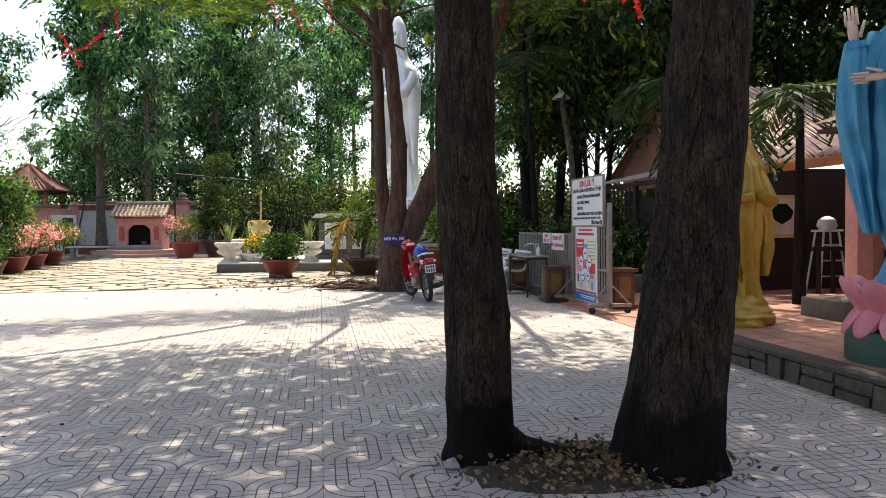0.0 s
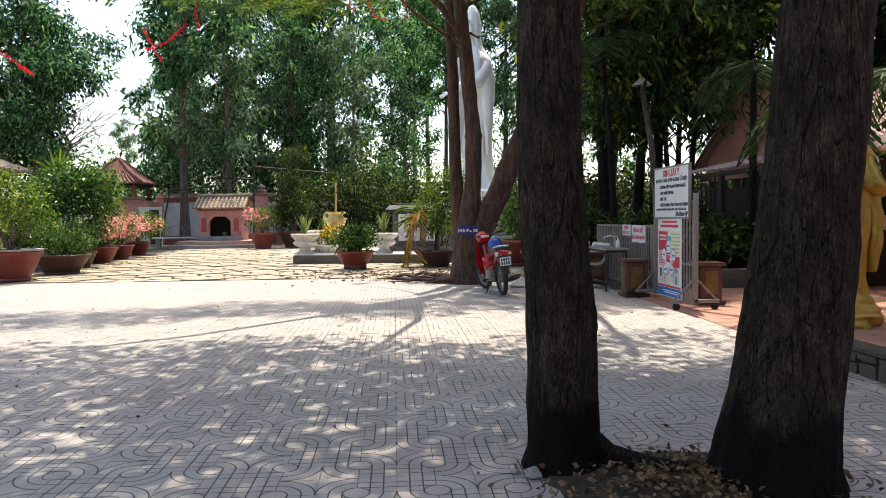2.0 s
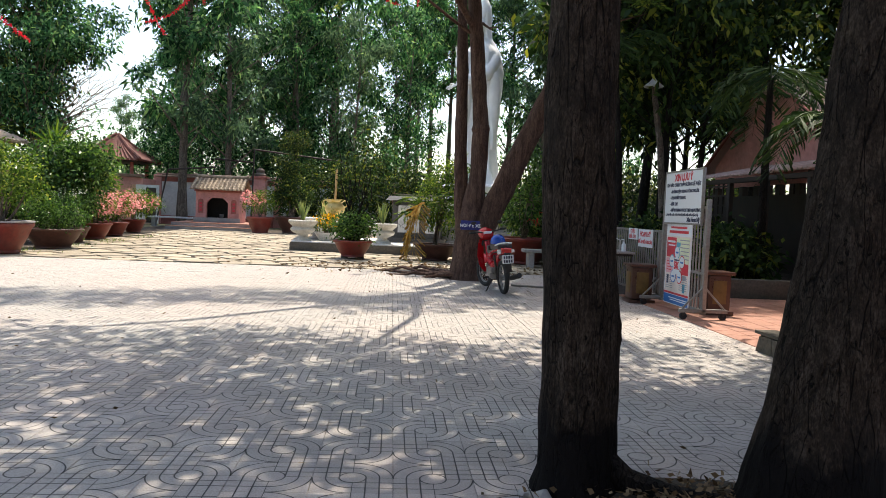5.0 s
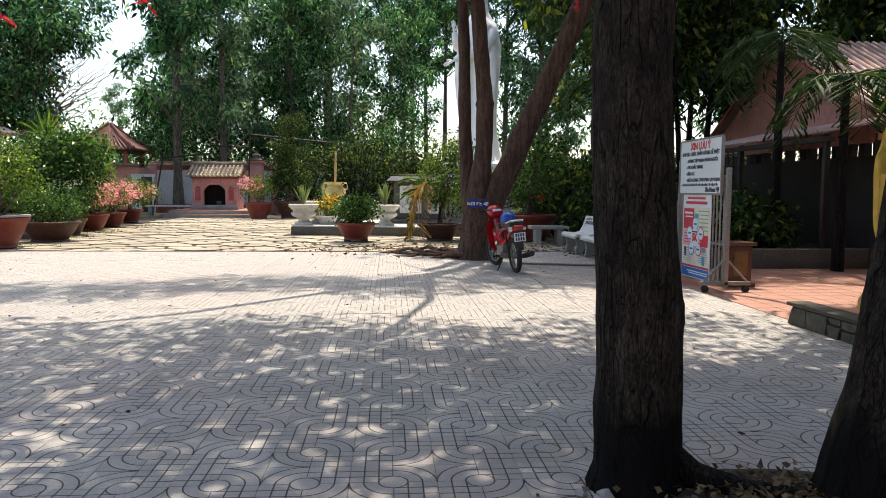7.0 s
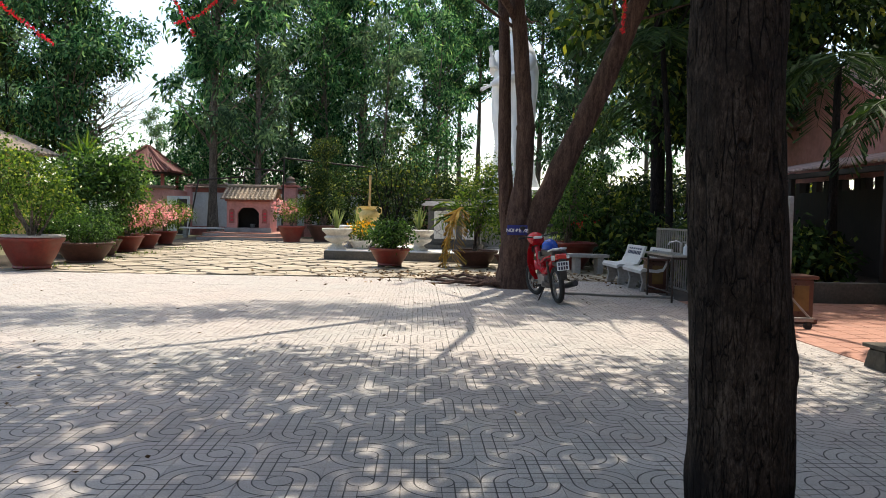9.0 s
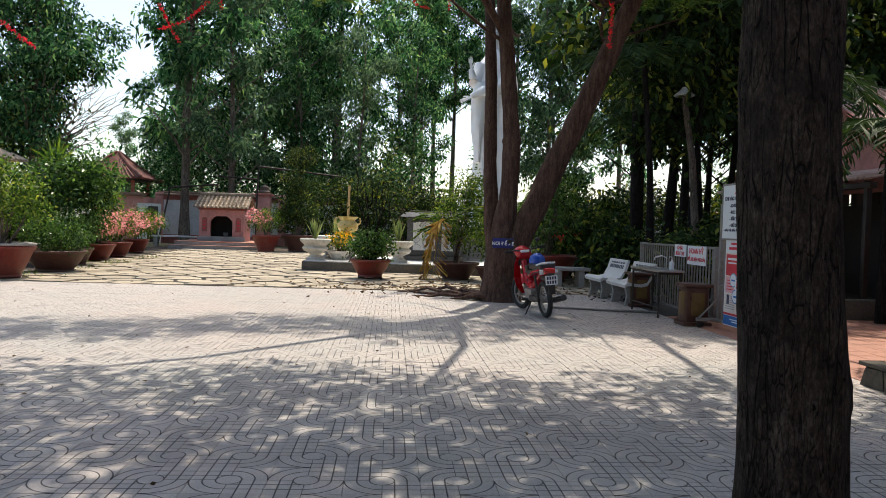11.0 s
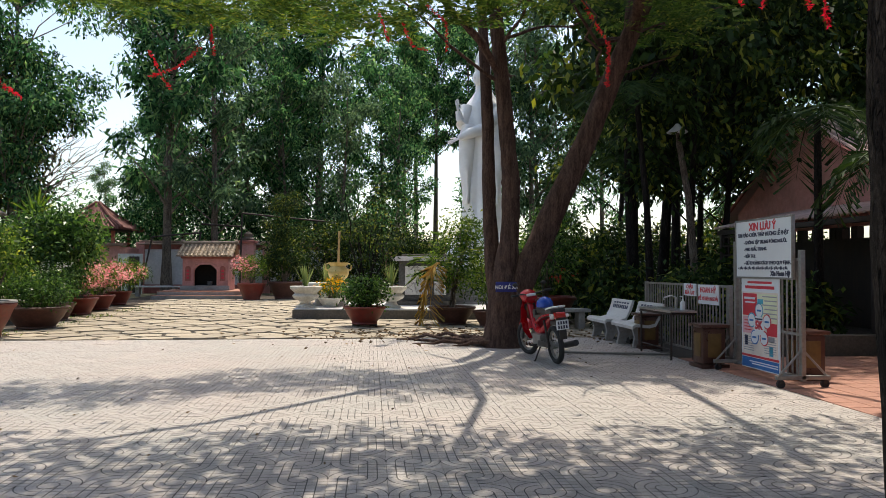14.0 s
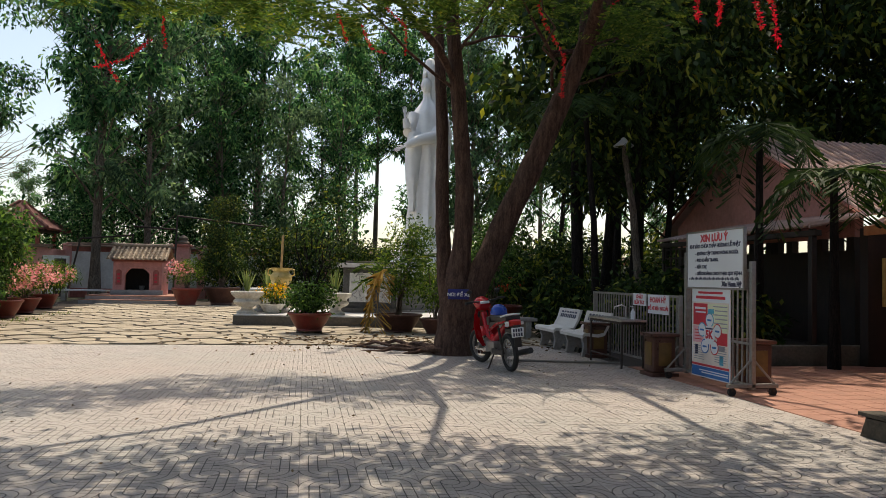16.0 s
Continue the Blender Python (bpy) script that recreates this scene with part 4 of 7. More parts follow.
    for sx, yy, zz in ((-1, 0.82, 1.02), (1, 0.86, 1.06)):
        part("grip", tube([(sx * 0.23, yy + 0.03, zz), (sx * 0.35, yy, zz)], 0.019, 10), RUBBER, bar)
        part("mirror", add_lathe(tube([(sx * 0.2, 0.9, 1.04), (sx * 0.24, 0.9, 1.18)], 0.006, 6), [(0.01, 1.15), (0.05, 1.18), (0.05, 1.2), (0.01, 1.22)], 12, (sx * 0.24, 0.9, 0.0), 0.35), BLACK_PLASTIC, bar, "small black mirror")
    fr = tube([(0, 0.96, 0.84), (0, 0.82, 0.50), (0, 0.55, 0.42), (0, 0.30, 0.55), (0, 0.05, 0.68), (0, -0.15, 0.74)], [0.05, 0.055, 0.06, 0.06, 0.05, 0.03], 10)
    part("frame_tunnel", fr, RED_PAINT, t, "red step-through frame cover")
    for sx in (-1, 1):
        sc = bmesh.new()
        q = [(0.10, 0.52, 0.48), (0.13, 0.38, 0.62), (0.13, 0.10, 0.70), (0.09, -0.22, 0.74), (0.08, -0.24, 0.80), (0.13, 0.10, 0.76), (0.12, 0.42, 0.72), (0.09, 0.56, 0.56)]
        f = sc.faces.new([sc.verts.new((sx * x, y, z)) for x, y, z in q])
        bmesh.ops.solidify(sc, geom=[f], thickness=0.015)
        part("side_cover", sc, BLACK_PLASTIC, t, "black side cover")
        st = tube([(sx * 0.142, 0.42, 0.60), (sx * 0.146, 0.10, 0.72), (sx * 0.11, -0.2, 0.77)], 0.012, 6, True, 0, 1.6)
        part("stripe", st, RED_PAINT, t, "red trim stripe")
    seat = bmesh.new()
    add_box(seat, -0.125, -0.24, 0.745, 0.125, 0.56, 0.83, 0.035)
    for v in seat.verts:
        v.co.z += 0.05 * max(0, 0.2 - v.co.y) - 0.04 * max(0, v.co.y - 0.2)
        v.co.x *= 1 - 0.45 * max(0, v.co.y - 0.15) / 0.35
    part("seat", seat, BLACK_PLASTIC, t, "black vinyl seat")
    rails = tube([(-0.11, -0.02, 0.83), (-0.11, -0.24, 0.87), (0, -0.30, 0.88), (0.11, -0.24, 0.87), (0.11, -0.02, 0.83)], 0.013, 8)
    part("grab_rail", rails, SIGN_WHITE, t, "pale grab rail")
    tl = box(-0.085, -0.33, 0.70, 0.085, -0.24, 0.80, 0.025)
    part("tail_light", tl, TAIL_RED, t, "red tail light")
    for sx in (-1, 1):
        part("turn_signal", box(sx * 0.09 - 0.025, -0.31, 0.715, sx * 0.09 + 0.045 * sx, -0.26, 0.765, 0.012), CLEAR_LENS, t)
    mud = bmesh.new()
    add_box(mud, -0.055, -0.36, 0.40, 0.055, -0.345, 0.72, 0.004, None)
    add_box(mud, -0.06, -0.34, 0.60, 0.06, -0.02, 0.66, 0.01)
    part("rear_mudguard", mud, BLACK_PLASTIC, t)
    pl = part("number_plate", box(-0.095, -0.375, 0.545, 0.095, -0.362, 0.685, 0.003), SIGN_WHITE, t, "white number plate with dark bars")
    bars = bmesh.new()
    for k in range(4):
        add_box(bars, -0.075 + k * 0.04, -0.379, 0.625, -0.05 + k * 0.04, -0.3755, 0.67)
        add_box(bars, -0.075 + k * 0.04, -0.379, 0.56, -0.05 + k * 0.04, -0.3755, 0.608)
    part("figures", bars, INK_DARK, pl)
    eng = bmesh.new()
    add_box(eng, -0.11, 0.36, 0.22, 0.11, 0.72, 0.42, 0.04)
    add_tube(eng, [(0, 0.66, 0.36), (0, 0.86, 0.40)], 0.065, 12)
    for k in range(5):
        add_tube(eng, [(0, 0.70 + k * 0.03, 0.37 + k * 0.006), (0, 0.712 + k * 0.03, 0.372 + k * 0.006)], 0.082, 12)
    part("engine", eng, STEEL, t, "grey engine block")
    part("exhaust", tube([(0.08, 0.72, 0.30), (0.12, 0.55, 0.20), (0.14, 0.30, 0.22), (0.15, -0.05, 0.27), (0.16, -0.42, 0.34)], [0.018, 0.018, 0.03, 0.045, 0.045], 12), BLACK_PLASTIC, t, "black exhaust silencer")
    sw = bmesh.new()
    for sx in (-0.09, 0.09):
        add_tube(sw, [(sx, 0.0, 0.285), (sx * 0.8, 0.40, 0.32)], 0.016, 8)
        add_tube(sw, [(sx * 1.15, 0.0, 0.30), (sx * 1.2, 0.10, 0.66)], 0.02, 8)
    part("swing_arm", sw, IRON, t)
    part("chain_case", box(-0.125, -0.02, 0.25, -0.10, 0.42, 0.33, 0.01), BLACK_PLASTIC, t)
    part("side_stand", tube([(-0.08, 0.45, 0.22), (-0.20, 0.40, 0.03), (-0.24, 0.39, 0.015)], 0.012, 6), IRON, t)
    part("foot_peg", tube([(-0.22, 0.52, 0.25), (0.22, 0.52, 0.25)], 0.014, 8), RUBBER, t)
    part("luggage_cover", box(-0.10, 0.50, 0.66, 0.10, 0.62, 0.80, 0.03), BLACK_PLASTIC, t)
    return t


bike = motorbike((1.87, 7.92, 0.0), 7)
helmet = thing("helmet", (1.80, 8.42, 0.80), 0, "blue helmet lying on the motorbike seat", "helmet")
part("shell", lathe([(0.125, 0.0), (0.135, 0.05), (0.125, 0.11), (0.09, 0.16), (0.04, 0.185), (0.004, 0.19)], 20, squash=1.15), BLUE_PAINT, helmet)
part("rim", lathe([(0.127, -0.004), (0.14, 0.0), (0.14, 0.018), (0.128, 0.022)], 20, squash=1.15), BLACK_PLASTIC, helmet)


# ---- tag on the forked tree ----
tag = thing("parking_sign", (1.46, 9.89, 1.10), -4, "navy blue enamel parking plate fixed to the tree", "sign")
part("plate", box(-0.185, -0.012, -0.09, 0.185, 0.0, 0.09, 0.004), TAG_BLUE, tag)
FACING = Matrix.Rotation(radians(90), 4, 'X')
words("lettering", "NƠI ĐỂ XE", 0.082, Matrix.Translation((0, -0.014, -0.01)) @ FACING, SIGN_WHITE, tag, bold=0.003)


# ---- wheeled barriers with notices; they run along y and face the yard ----
WEST = Matrix.Rotation(radians(-90), 4, 'Z') @ FACING


def barrier(y0, y1, x, height, posts, label, feet):
    t = thing("steel_barrier", (x, y0, 0), 0, label, "barrier", "wheeled barriers")
    L = y1 - y0
    for z in (0.10, height - 0.02):
        part("rail", box(-0.018, 0, z, 0.018, L, z + 0.036, 0.004), STEEL, t)
    if posts:
        part("rail", box(-0.016, 0, 0.62, 0.016, L, 0.652, 0.004), STEEL, t)
    k = int(L / 0.105)
    for i in range(1, k):
        yy = L * i / k
        ob = part("bar", tube([(0, yy, 0.12), (0, yy, height)], 0.0125, 6), STEEL, t)
    for yy, hh in ((0, posts[0] if posts else height + 0.02), (L, posts[1] if posts else height + 0.02)):
        part("post", box(-0.03, yy - 0.03, 0.08, 0.03, yy + 0.03, hh, 0.006), STEEL, t)
    if feet:
        for yy, sg in ((0.0, 1), (L, -1)):
            f = part("foot", box(-0.34, yy - 0.03, 0.10, 0.34, yy + 0.03, 0.15, 0.006), STEEL, t)
            br = bmesh.new()
            for sx in (-1, 1):
                add_tube(br, [(sx * 0.30, yy, 0.15), (0.0, yy, 0.46)], 0.014, 6)
            part("brace", br, STEEL, t)
            for sx in (-0.28, 0.28):
                part("wheel", tube([(sx, yy - 0.018, 0.05), (sx, yy + 0.018, 0.05)], 0.05, 14), RUBBER, t, "black castor")
                part("fork", box(sx - 0.02, yy - 0.025, 0.055, sx + 0.02, yy + 0.025, 0.10, 0.003), IRON, t)
    return t


b1 = barrier(5.52, 7.10, 4.26, 1.55, (1.66, 1.82), "tall grey steel barrier on castors carrying notices", True)
b2 = barrier(7.40, 10.65, 4.32, 1.17, None, "long grey steel railing barrier with upright bars", True)

board = thing("notice_board", (4.21, 6.30, 1.70), 0, "white notice board with dark lettering on the barrier", "sign")
part("panel", box(-0.012, -0.69, -0.385, 0.012, 0.69, 0.385, 0.003), SIGN_WHITE, board)
frm = bmesh.new()
for a in ((-0.70, -0.40, 0.70, -0.375), (-0.70, 0.375, 0.70, 0.40), (-0.70, -0.375, -0.675, 0.375), (0.675, -0.375, 0.70, 0.375)):
    add_box(frm, -0.022, a[0], a[1], 0.02, a[2], a[3], 0.004)
part("frame", frm, STEEL, board)


def line_on(parent, text, y, z, size, mt, align='CENTER', x=-0.014, bold=0.002):
    return words("lettering", text, size, Matrix.Translation((x, y, z)) @ WEST, mt, parent, align, bold)


line_on(board, "XIN LƯU Ý", 0.0, 0.29, 0.135, INK_RED, bold=0.006)
line_on(board, "KHI VÀO CHÙA THẮP HƯƠNG LỄ PHẬT", 0.0, 0.185, 0.068, INK_DARK, bold=0.0035)
for i, tx in enumerate(("- KHÔNG TẬP TRUNG ĐÔNG NGƯỜI.", "- ĐEO KHẨU TRANG.", "- RỬA TAY.", "- GIỮ KHOẢNG CÁCH THEO QUY ĐỊNH.")):
    line_on(board, tx, 0.46, 0.085 - i * 0.092, 0.06, INK_DARK, 'LEFT', bold=0.0032)
scr = bmesh.new()
for k in range(34):
    w = 0.014 + 0.007 * ((k * 7) % 3)
    add_box(scr, -0.016, 0.62 - k * 0.036 - w, -0.272 - 0.006 * (k % 2), -0.0125, 0.62 - k * 0.036, -0.252 + 0.008 * (k % 3))
tagged(part("script_line", scr, INK_DARK, board), kind="stuff")
line_on(board, "Xin Hoan Hỷ", -0.42, -0.33, 0.08, INK_DARK, bold=0.006)

poster = thing("health_poster", (4.225, 6.41, 0.70), 0, "colourful health poster in white frame on the barrier", "poster")
part("panel", box(-0.008, -0.47, -0.61, 0.008, 0.47, 0.61, 0.003), SIGN_WHITE, poster)


def patch(name, y0, z0, y1, z1, mt, lift=0.0):
    return part(name, box(-0.0115 - lift, y0, z0, -0.0085, y1, z1), mt, poster)


patch("print_field", -0.44, -0.44, 0.44, 0.42, INK_CREAM)
patch("title_bar", -0.30, 0.535, 0.30, 0.565, INK_RED)
patch("title_bar", -0.36, 0.465, 0.36, 0.505, INK_RED)
patch("footer", -0.455, -0.595, 0.455, -0.465, INK_BLUE)
patch("footer_line", -0.455, -0.455, 0.455, -0.425, INK_RED, 0.002)
patch("colour_block", 0.06, 0.10, 0.42, 0.40, INK_RED, 0.002)
patch("colour_block", 0.16, -0.14, 0.42, 0.085, INK_PINK, 0.002)
patch("colour_block", -0.43, 0.03, 0.045, 0.40, INK_LEAF, 0.002)
patch("colour_block", 0.30, -0.30, 0.37, -0.17, INK_DARK, 0.002)
patch("colour_block", -0.33, -0.40, -0.24, -0.27, INK_TEAL, 0.002)
patch("colour_block", -0.36, -0.22, -0.13, -0.15, INK_GREY, 0.002)
patch("colour_block", -0.10, 0.27, 0.04, 0.33, INK_TEAL, 0.004)
patch("text_bar", -0.44, -0.55, 0.20, -0.535, SIGN_WHITE, 0.002)
patch("text_bar", -0.44, -0.52, 0.26, -0.505, SIGN_WHITE, 0.002)
for k in range(4):
    patch("text_bar", 0.20, -0.10 + k * 0.042, 0.38, -0.086 + k * 0.042, INK_RED, 0.004)
    patch("text_bar", -0.40, -0.11 + k * 0.032, -0.26, -0.10 + k * 0.032, INK_RED, 0.004)
patch("colour_block", -0.42, -0.14, -0.18, 0.025, INK_RED, 0.002)
patch("colour_block", 0.10, 0.27, 0.36, 0.29, SIGN_WHITE, 0.004)
patch("colour_block", 0.10, 0.32, 0.38, 0.35, SIGN_WHITE, 0.004)
for k in range(6):
    patch("text_bar", -0.42, 0.36 - k * 0.055, -0.08 - 0.05 * (k % 2), 0.375 - k * 0.055, INK_GREY, 0.004)
for k in range(7):
    patch("text_bar", -0.40, -0.19 - k * 0.03, -0.12, -0.18 - k * 0.03, INK_GREY, 0.002)
    patch("text_bar", 0.14, -0.19 - k * 0.03, 0.40, -0.18 - k * 0.03, INK_GREY, 0.002)
for a, rr, mt in ((90, 0.10, INK_TEAL), (162, 0.10, INK_RED), (234, 0.10, INK_RED), (306, 0.10, INK_BLUE), (18, 0.10, INK_TEAL)):
    cy, cz = 0.20 * math.cos(radians(a)), 0.20 * math.sin(radians(a)) - 0.02
    for r2, m2, l2 in ((rr, mt, 0.004), (rr * 0.84, SIGN_WHITE, 0.006)):
        part("bubble", tube([(-0.0085, cy, cz), (-0.0115 - l2, cy, cz)], r2, 18), m2, poster)
part("bubble", tube([(-0.0085, 0, -0.02), (-0.021, 0, -0.02)], 0.13, 20), SIGN_WHITE, poster)
words("lettering", "5K", 0.15, Matrix.Translation((-0.0225, 0, -0.02)) @ WEST, INK_RED, poster, bold=0.008)
for a in (90, 162, 234, 306, 18):
    patch("text_bar", 0.20 * math.cos(radians(a)) - 0.05, 0.20 * math.sin(radians(a)) - 0.035, 0.20 * math.cos(radians(a)) + 0.05, 0.20 * math.sin(radians(a)) - 0.01, INK_BLUE, 0.008)
patch("text_bar", -0.09, 0.055, 0.09, 0.075, INK_DARK, 0.012)

for (y, z, w, h, lines) in ((8.67, 1.09, 0.46, 0.20, 2), (8.02, 1.03, 0.68, 0.30, 2)):
    nb = thing("small_notice", (4.285, y, z), 0, "small white notice with red lettering wired to the railing", "sign", "notices on the railing")
    part("panel", box(-0.008, -w / 2, -h / 2, 0.008, w / 2, h / 2, 0.003), SIGN_WHITE, nb)
    if w < 0.5:
        line_on(nb, "CHẬU", 0, 0.045, 0.085, INK_RED, x=-0.010, bold=0.003)
        line_on(nb, "RỬA TAY", 0, -0.05, 0.085, INK_RED, x=-0.010, bold=0.003)
    else:
        line_on(nb, "HOAN HỶ", 0, 0.065, 0.115, INK_RED, x=-0.010, bold=0.004)
        line_on(nb, "ĐỂ XE BÊN NGOÀI", 0, -0.065, 0.078, INK_RED, x=-0.010, bold=0.003)

# ---- hand-washing table ----
wt = thing("wash_table", (3.74, 8.2, 0), 0, "steel washing table with tap beside the railing", "table")
part("basin_top", box(-0.02, -0.05, 0.74, 0.42, 1.32, 0.775, 0.008), STAINLESS, wt)
part("apron", box(0.0, -0.02, 0.70, 0.40, 1.28, 0.738, 0.004), IRON, wt)
for x in (0.02, 0.38):
    for y in (0.0, 1.26):
        part("leg", tube([(x, y, 0.0), (x, y, 0.70)], 0.018, 8), IRON, wt)
part("lower_rail", tube([(0.02, 0.0, 0.16), (0.02, 1.26, 0.16)], 0.012, 6), IRON, wt)
part("tap", tube([(0.34, 0.55, 0.776), (0.34, 0.55, 0.96), (0.26, 0.55, 0.99), (0.14, 0.55, 0.96), (0.13, 0.55, 0.92)], 0.013, 8), STAINLESS, wt, "bent steel tap")
soap = thing("soap_bottle", (4.02, 8.36, 0.776), 0, "white soap pump bottle on the washing table", "bottle")
part("bottle", lathe([(0.035, 0), (0.038, 0.01), (0.038, 0.12), (0.015, 0.15), (0.015, 0.17)], 14), SIGN_WHITE, soap)
part("pump", tube([(0, 0, 0.17), (0, 0, 0.21), (-0.05, 0, 0.21)], 0.007, 6), SIGN_WHITE, soap)

# ---- ceramic stools ----


def stool(at, label, rz=0, cat="stool"):
    t = thing("garden_stool", at, rz, label, cat, "ceramic stools")
    part("body", box(-0.17, -0.17, 0.06, 0.17, 0.17, 0.58, 0.03), CERAMIC_BROWN, t)
    part("top", box(-0.215, -0.215, 0.582, 0.215, 0.215, 0.63, 0.015), CERAMIC_BROWN, t)
    part("plinth", box(-0.21, -0.21, 0.0, 0.21, 0.21, 0.058, 0.012), CERAMIC_BROWN, t)
    part("panel", box(-0.178, -0.10, 0.16, -0.172, 0.10, 0.50, 0.002), OCHRE, t, "yellow glazed panel")
    part("panel", box(-0.10, -0.178, 0.16, 0.10, -0.172, 0.50, 0.002), OCHRE, t, "yellow glazed panel")
    return t


s1 = stool((4.0, 7.42, 0), "dark brown square ceramic stool with yellow panels")
for p in ((4.05, 9.98, 0), (4.72, 6.2, 0.009)):
    copy_thing(s1, pose(*p))


# ---- terrazzo benches ----
def bench(at, mt, label):
    t = thing("garden_bench", at, 0, label, "bench", "terrazzo benches")
    seat = bmesh.new()
    prof = [(0.0, 0.40), (0.05, 0.445), (0.30, 0.42), (0.42, 0.45), (0.50, 0.60), (0.56, 0.80)]
    L = 1.18
    th = 0.055
    up = [[seat.verts.new((x, y, z)) for x, z in prof] for y in (0, L)]
    lo = [[seat.verts.new((x + (0.05 if i > 3 else 0.01), y, z - (th if i < 4 else 0.0))) for i, (x, z) in enumerate(prof)] for y in (0, L)]
    k = len(prof)
    for i in range(k - 1):
        seat.faces.new((up[0][i], up[0][i + 1], up[1][i + 1], up[1][i]))
        seat.faces.new((lo[0][i], lo[1][i], lo[1][i + 1], lo[0][i + 1]))
        seat.faces.new((up[0][i], lo[0][i], lo[0][i + 1], up[0][i + 1]))
        seat.faces.new((up[1][i], up[1][i + 1], lo[1][i + 1], lo[1][i]))
    seat.faces.new((up[0][0], up[1][0], lo[1][0], lo[0][0]))
    seat.faces.new((up[0][-1], lo[0][-1], lo[1][-1], up[1][-1]))
    bmesh.ops.bevel(seat, geom=[e for e in seat.edges if e.is_boundary or e.calc_face_angle(0) > 0.9], offset=0.012, segments=2, affect='EDGES')
    part("seat_and_back", seat, mt, t)
    for y in (0.14, L - 0.22):
        lg = bmesh.new()
        out = [(0.06, 0.0), (0.10, 0.20), (0.04, 0.385), (0.44, 0.39), (0.40, 0.20), (0.50, 0.0), (0.36, 0.0), (0.28, 0.16), (0.20, 0.0)]
        a = [lg.verts.new((x, y, z)) for x, z in out]
        b = [lg.verts.new((x, y + 0.08, z)) for x, z in out]
        lg.faces.new(a)
        lg.faces.new(b[::-1])
        for i in range(len(out)):
            lg.faces.new((a[i], a[(i + 1) % len(out)], b[(i + 1) % len(out)], b[i]))
        part("leg", lg, CONCRETE, t, "splayed grey concrete leg")
    for row, (z, n, h) in enumerate(((0.735, 6, 0.035), (0.655, 9, 0.075))):
        wb = bmesh.new()
        for i in range(n):
            y0 = 0.14 + i * 0.9 / n
            xs = 0.50 + (z - 0.60) * 0.30
            add_box(wb, -0.004, y0, -h / 2, 0.003, y0 + 0.6 / n, h / 2, 0, Matrix.Translation((xs, 0, z)) @ Matrix.Rotation(radians(16.7), 4, 'Y'))
        part("painted_words", wb, INK_DARK, t, "unreadable dark painted donor words")
    return t


bench((3.66, 11.15, 0.0), BENCH_WHITE, "pale terrazzo bench with donor words on its back")
bench((3.72, 9.78, 0.0), BENCH_WHITE, "bluish white terrazzo bench with donor words")
slab = thing("low_bench", (3.9, 14.2, 0), 0, "low grey stone slab seat behind the benches", "seat")
part("slab", box(-0.6, -0.25, 0.40, 0.35, 0.25, 0.48, 0.015), CONCRETE, slab)
for x in (-0.4, 0.15):
    part("support", box(x - 0.07, -0.2, 0.0, x + 0.07, 0.2, 0.40, 0.01), CONCRETE, slab)
pipe = solid("steel_pipe", tube([(2.2, 9.25, 0.025), (3.2, 8.95, 0.025), (4.0, 8.8, 0.025)], 0.02, 8), STEEL, "grey pipe lying on the paving", "pipe")

# ---- soil gap and litter round the near trunks ----
pit = bmesh.new()
add_lathe(pit, [(0.88, -0.02), (0.8, 0.006), (0.5, 0.04), (0.05, 0.055)], 26)
for v in pit.verts:
    v.co.x = v.co.x * 0.86 + 1.46
    v.co.y = v.co.y * 0.52 - 0.97
    v.co.z += noise.noise(v.co * 5) * 0.02
solid("soil_patch", pit, SOIL, "bare soil gap between the two near trunks", "soil", kind="structure")
root = solid("surface_root", tube([(1.02, -0.78, 0.16), (1.12, -0.82, 0.09), (1.3, -0.93, 0.06), (1.55, -1.0, 0.05)], [0.07, 0.06, 0.05, 0.04], 10, True, 0.2), BARK_DARK, "gnarled root running between the trunks", "root")
lr = np.random.default_rng(12)
n = 900
pos = np.stack([lr.normal(1.45, 0.34, n), lr.normal(-1.12, 0.19, n), np.zeros(n)], 1)
rad = ((pos[:, 0] - 1.4) / 1.0) ** 2 + ((pos[:, 1] + 0.97) / 0.5) ** 2
pos[:, 2] = 0.012 + 0.06 * np.clip(1 - rad, 0, 1) + lr.uniform(0, 0.03, n)
way = lr.normal(size=(n, 3))
way[:, 2] *= 0.16
tagged(quads("leaf_litter", blades(lr, pos, way, 0.042, 0.026, -0.2), DRY_LEAF), "dry fallen leaves heaped round the near trunks", "leaves", kind="stuff")
n = 190
pos = np.stack([lr.uniform(-9, 3.7, n), lr.uniform(-4, 11.5, n), np.full(n, 0.012)], 1)
way = lr.normal(size=(n, 3))
way[:, 2] *= 0.12
tagged(quads("scattered_leaves", blades(lr, pos, way, 0.045, 0.02, -0.1), DRY_LEAF), "small dry leaves scattered over the paving", "leaves", kind="stuff")
for (x, y, z, s) in ((0.70, -0.88, 0.02, 0.05), (0.62, -0.80, 0.01, 0.03), (1.10, -1.12, 0.02, 0.035)):
    rb = lathe([(s * 0.6, -s * 0.4), (s, 0), (s * 0.8, s * 0.5), (s * 0.3, s * 0.8)], 7, (x, y, z))
    for v in rb.verts:
        v.co += Vector((noise.noise(v.co * 30), noise.noise(v.co * 31 + Vector((5, 0, 0))), 0)) * s * 0.5
    solid("broken_cement", rb, CONCRETE, "lump of broken cement beside the trunk", "rubble", "cement lumps")


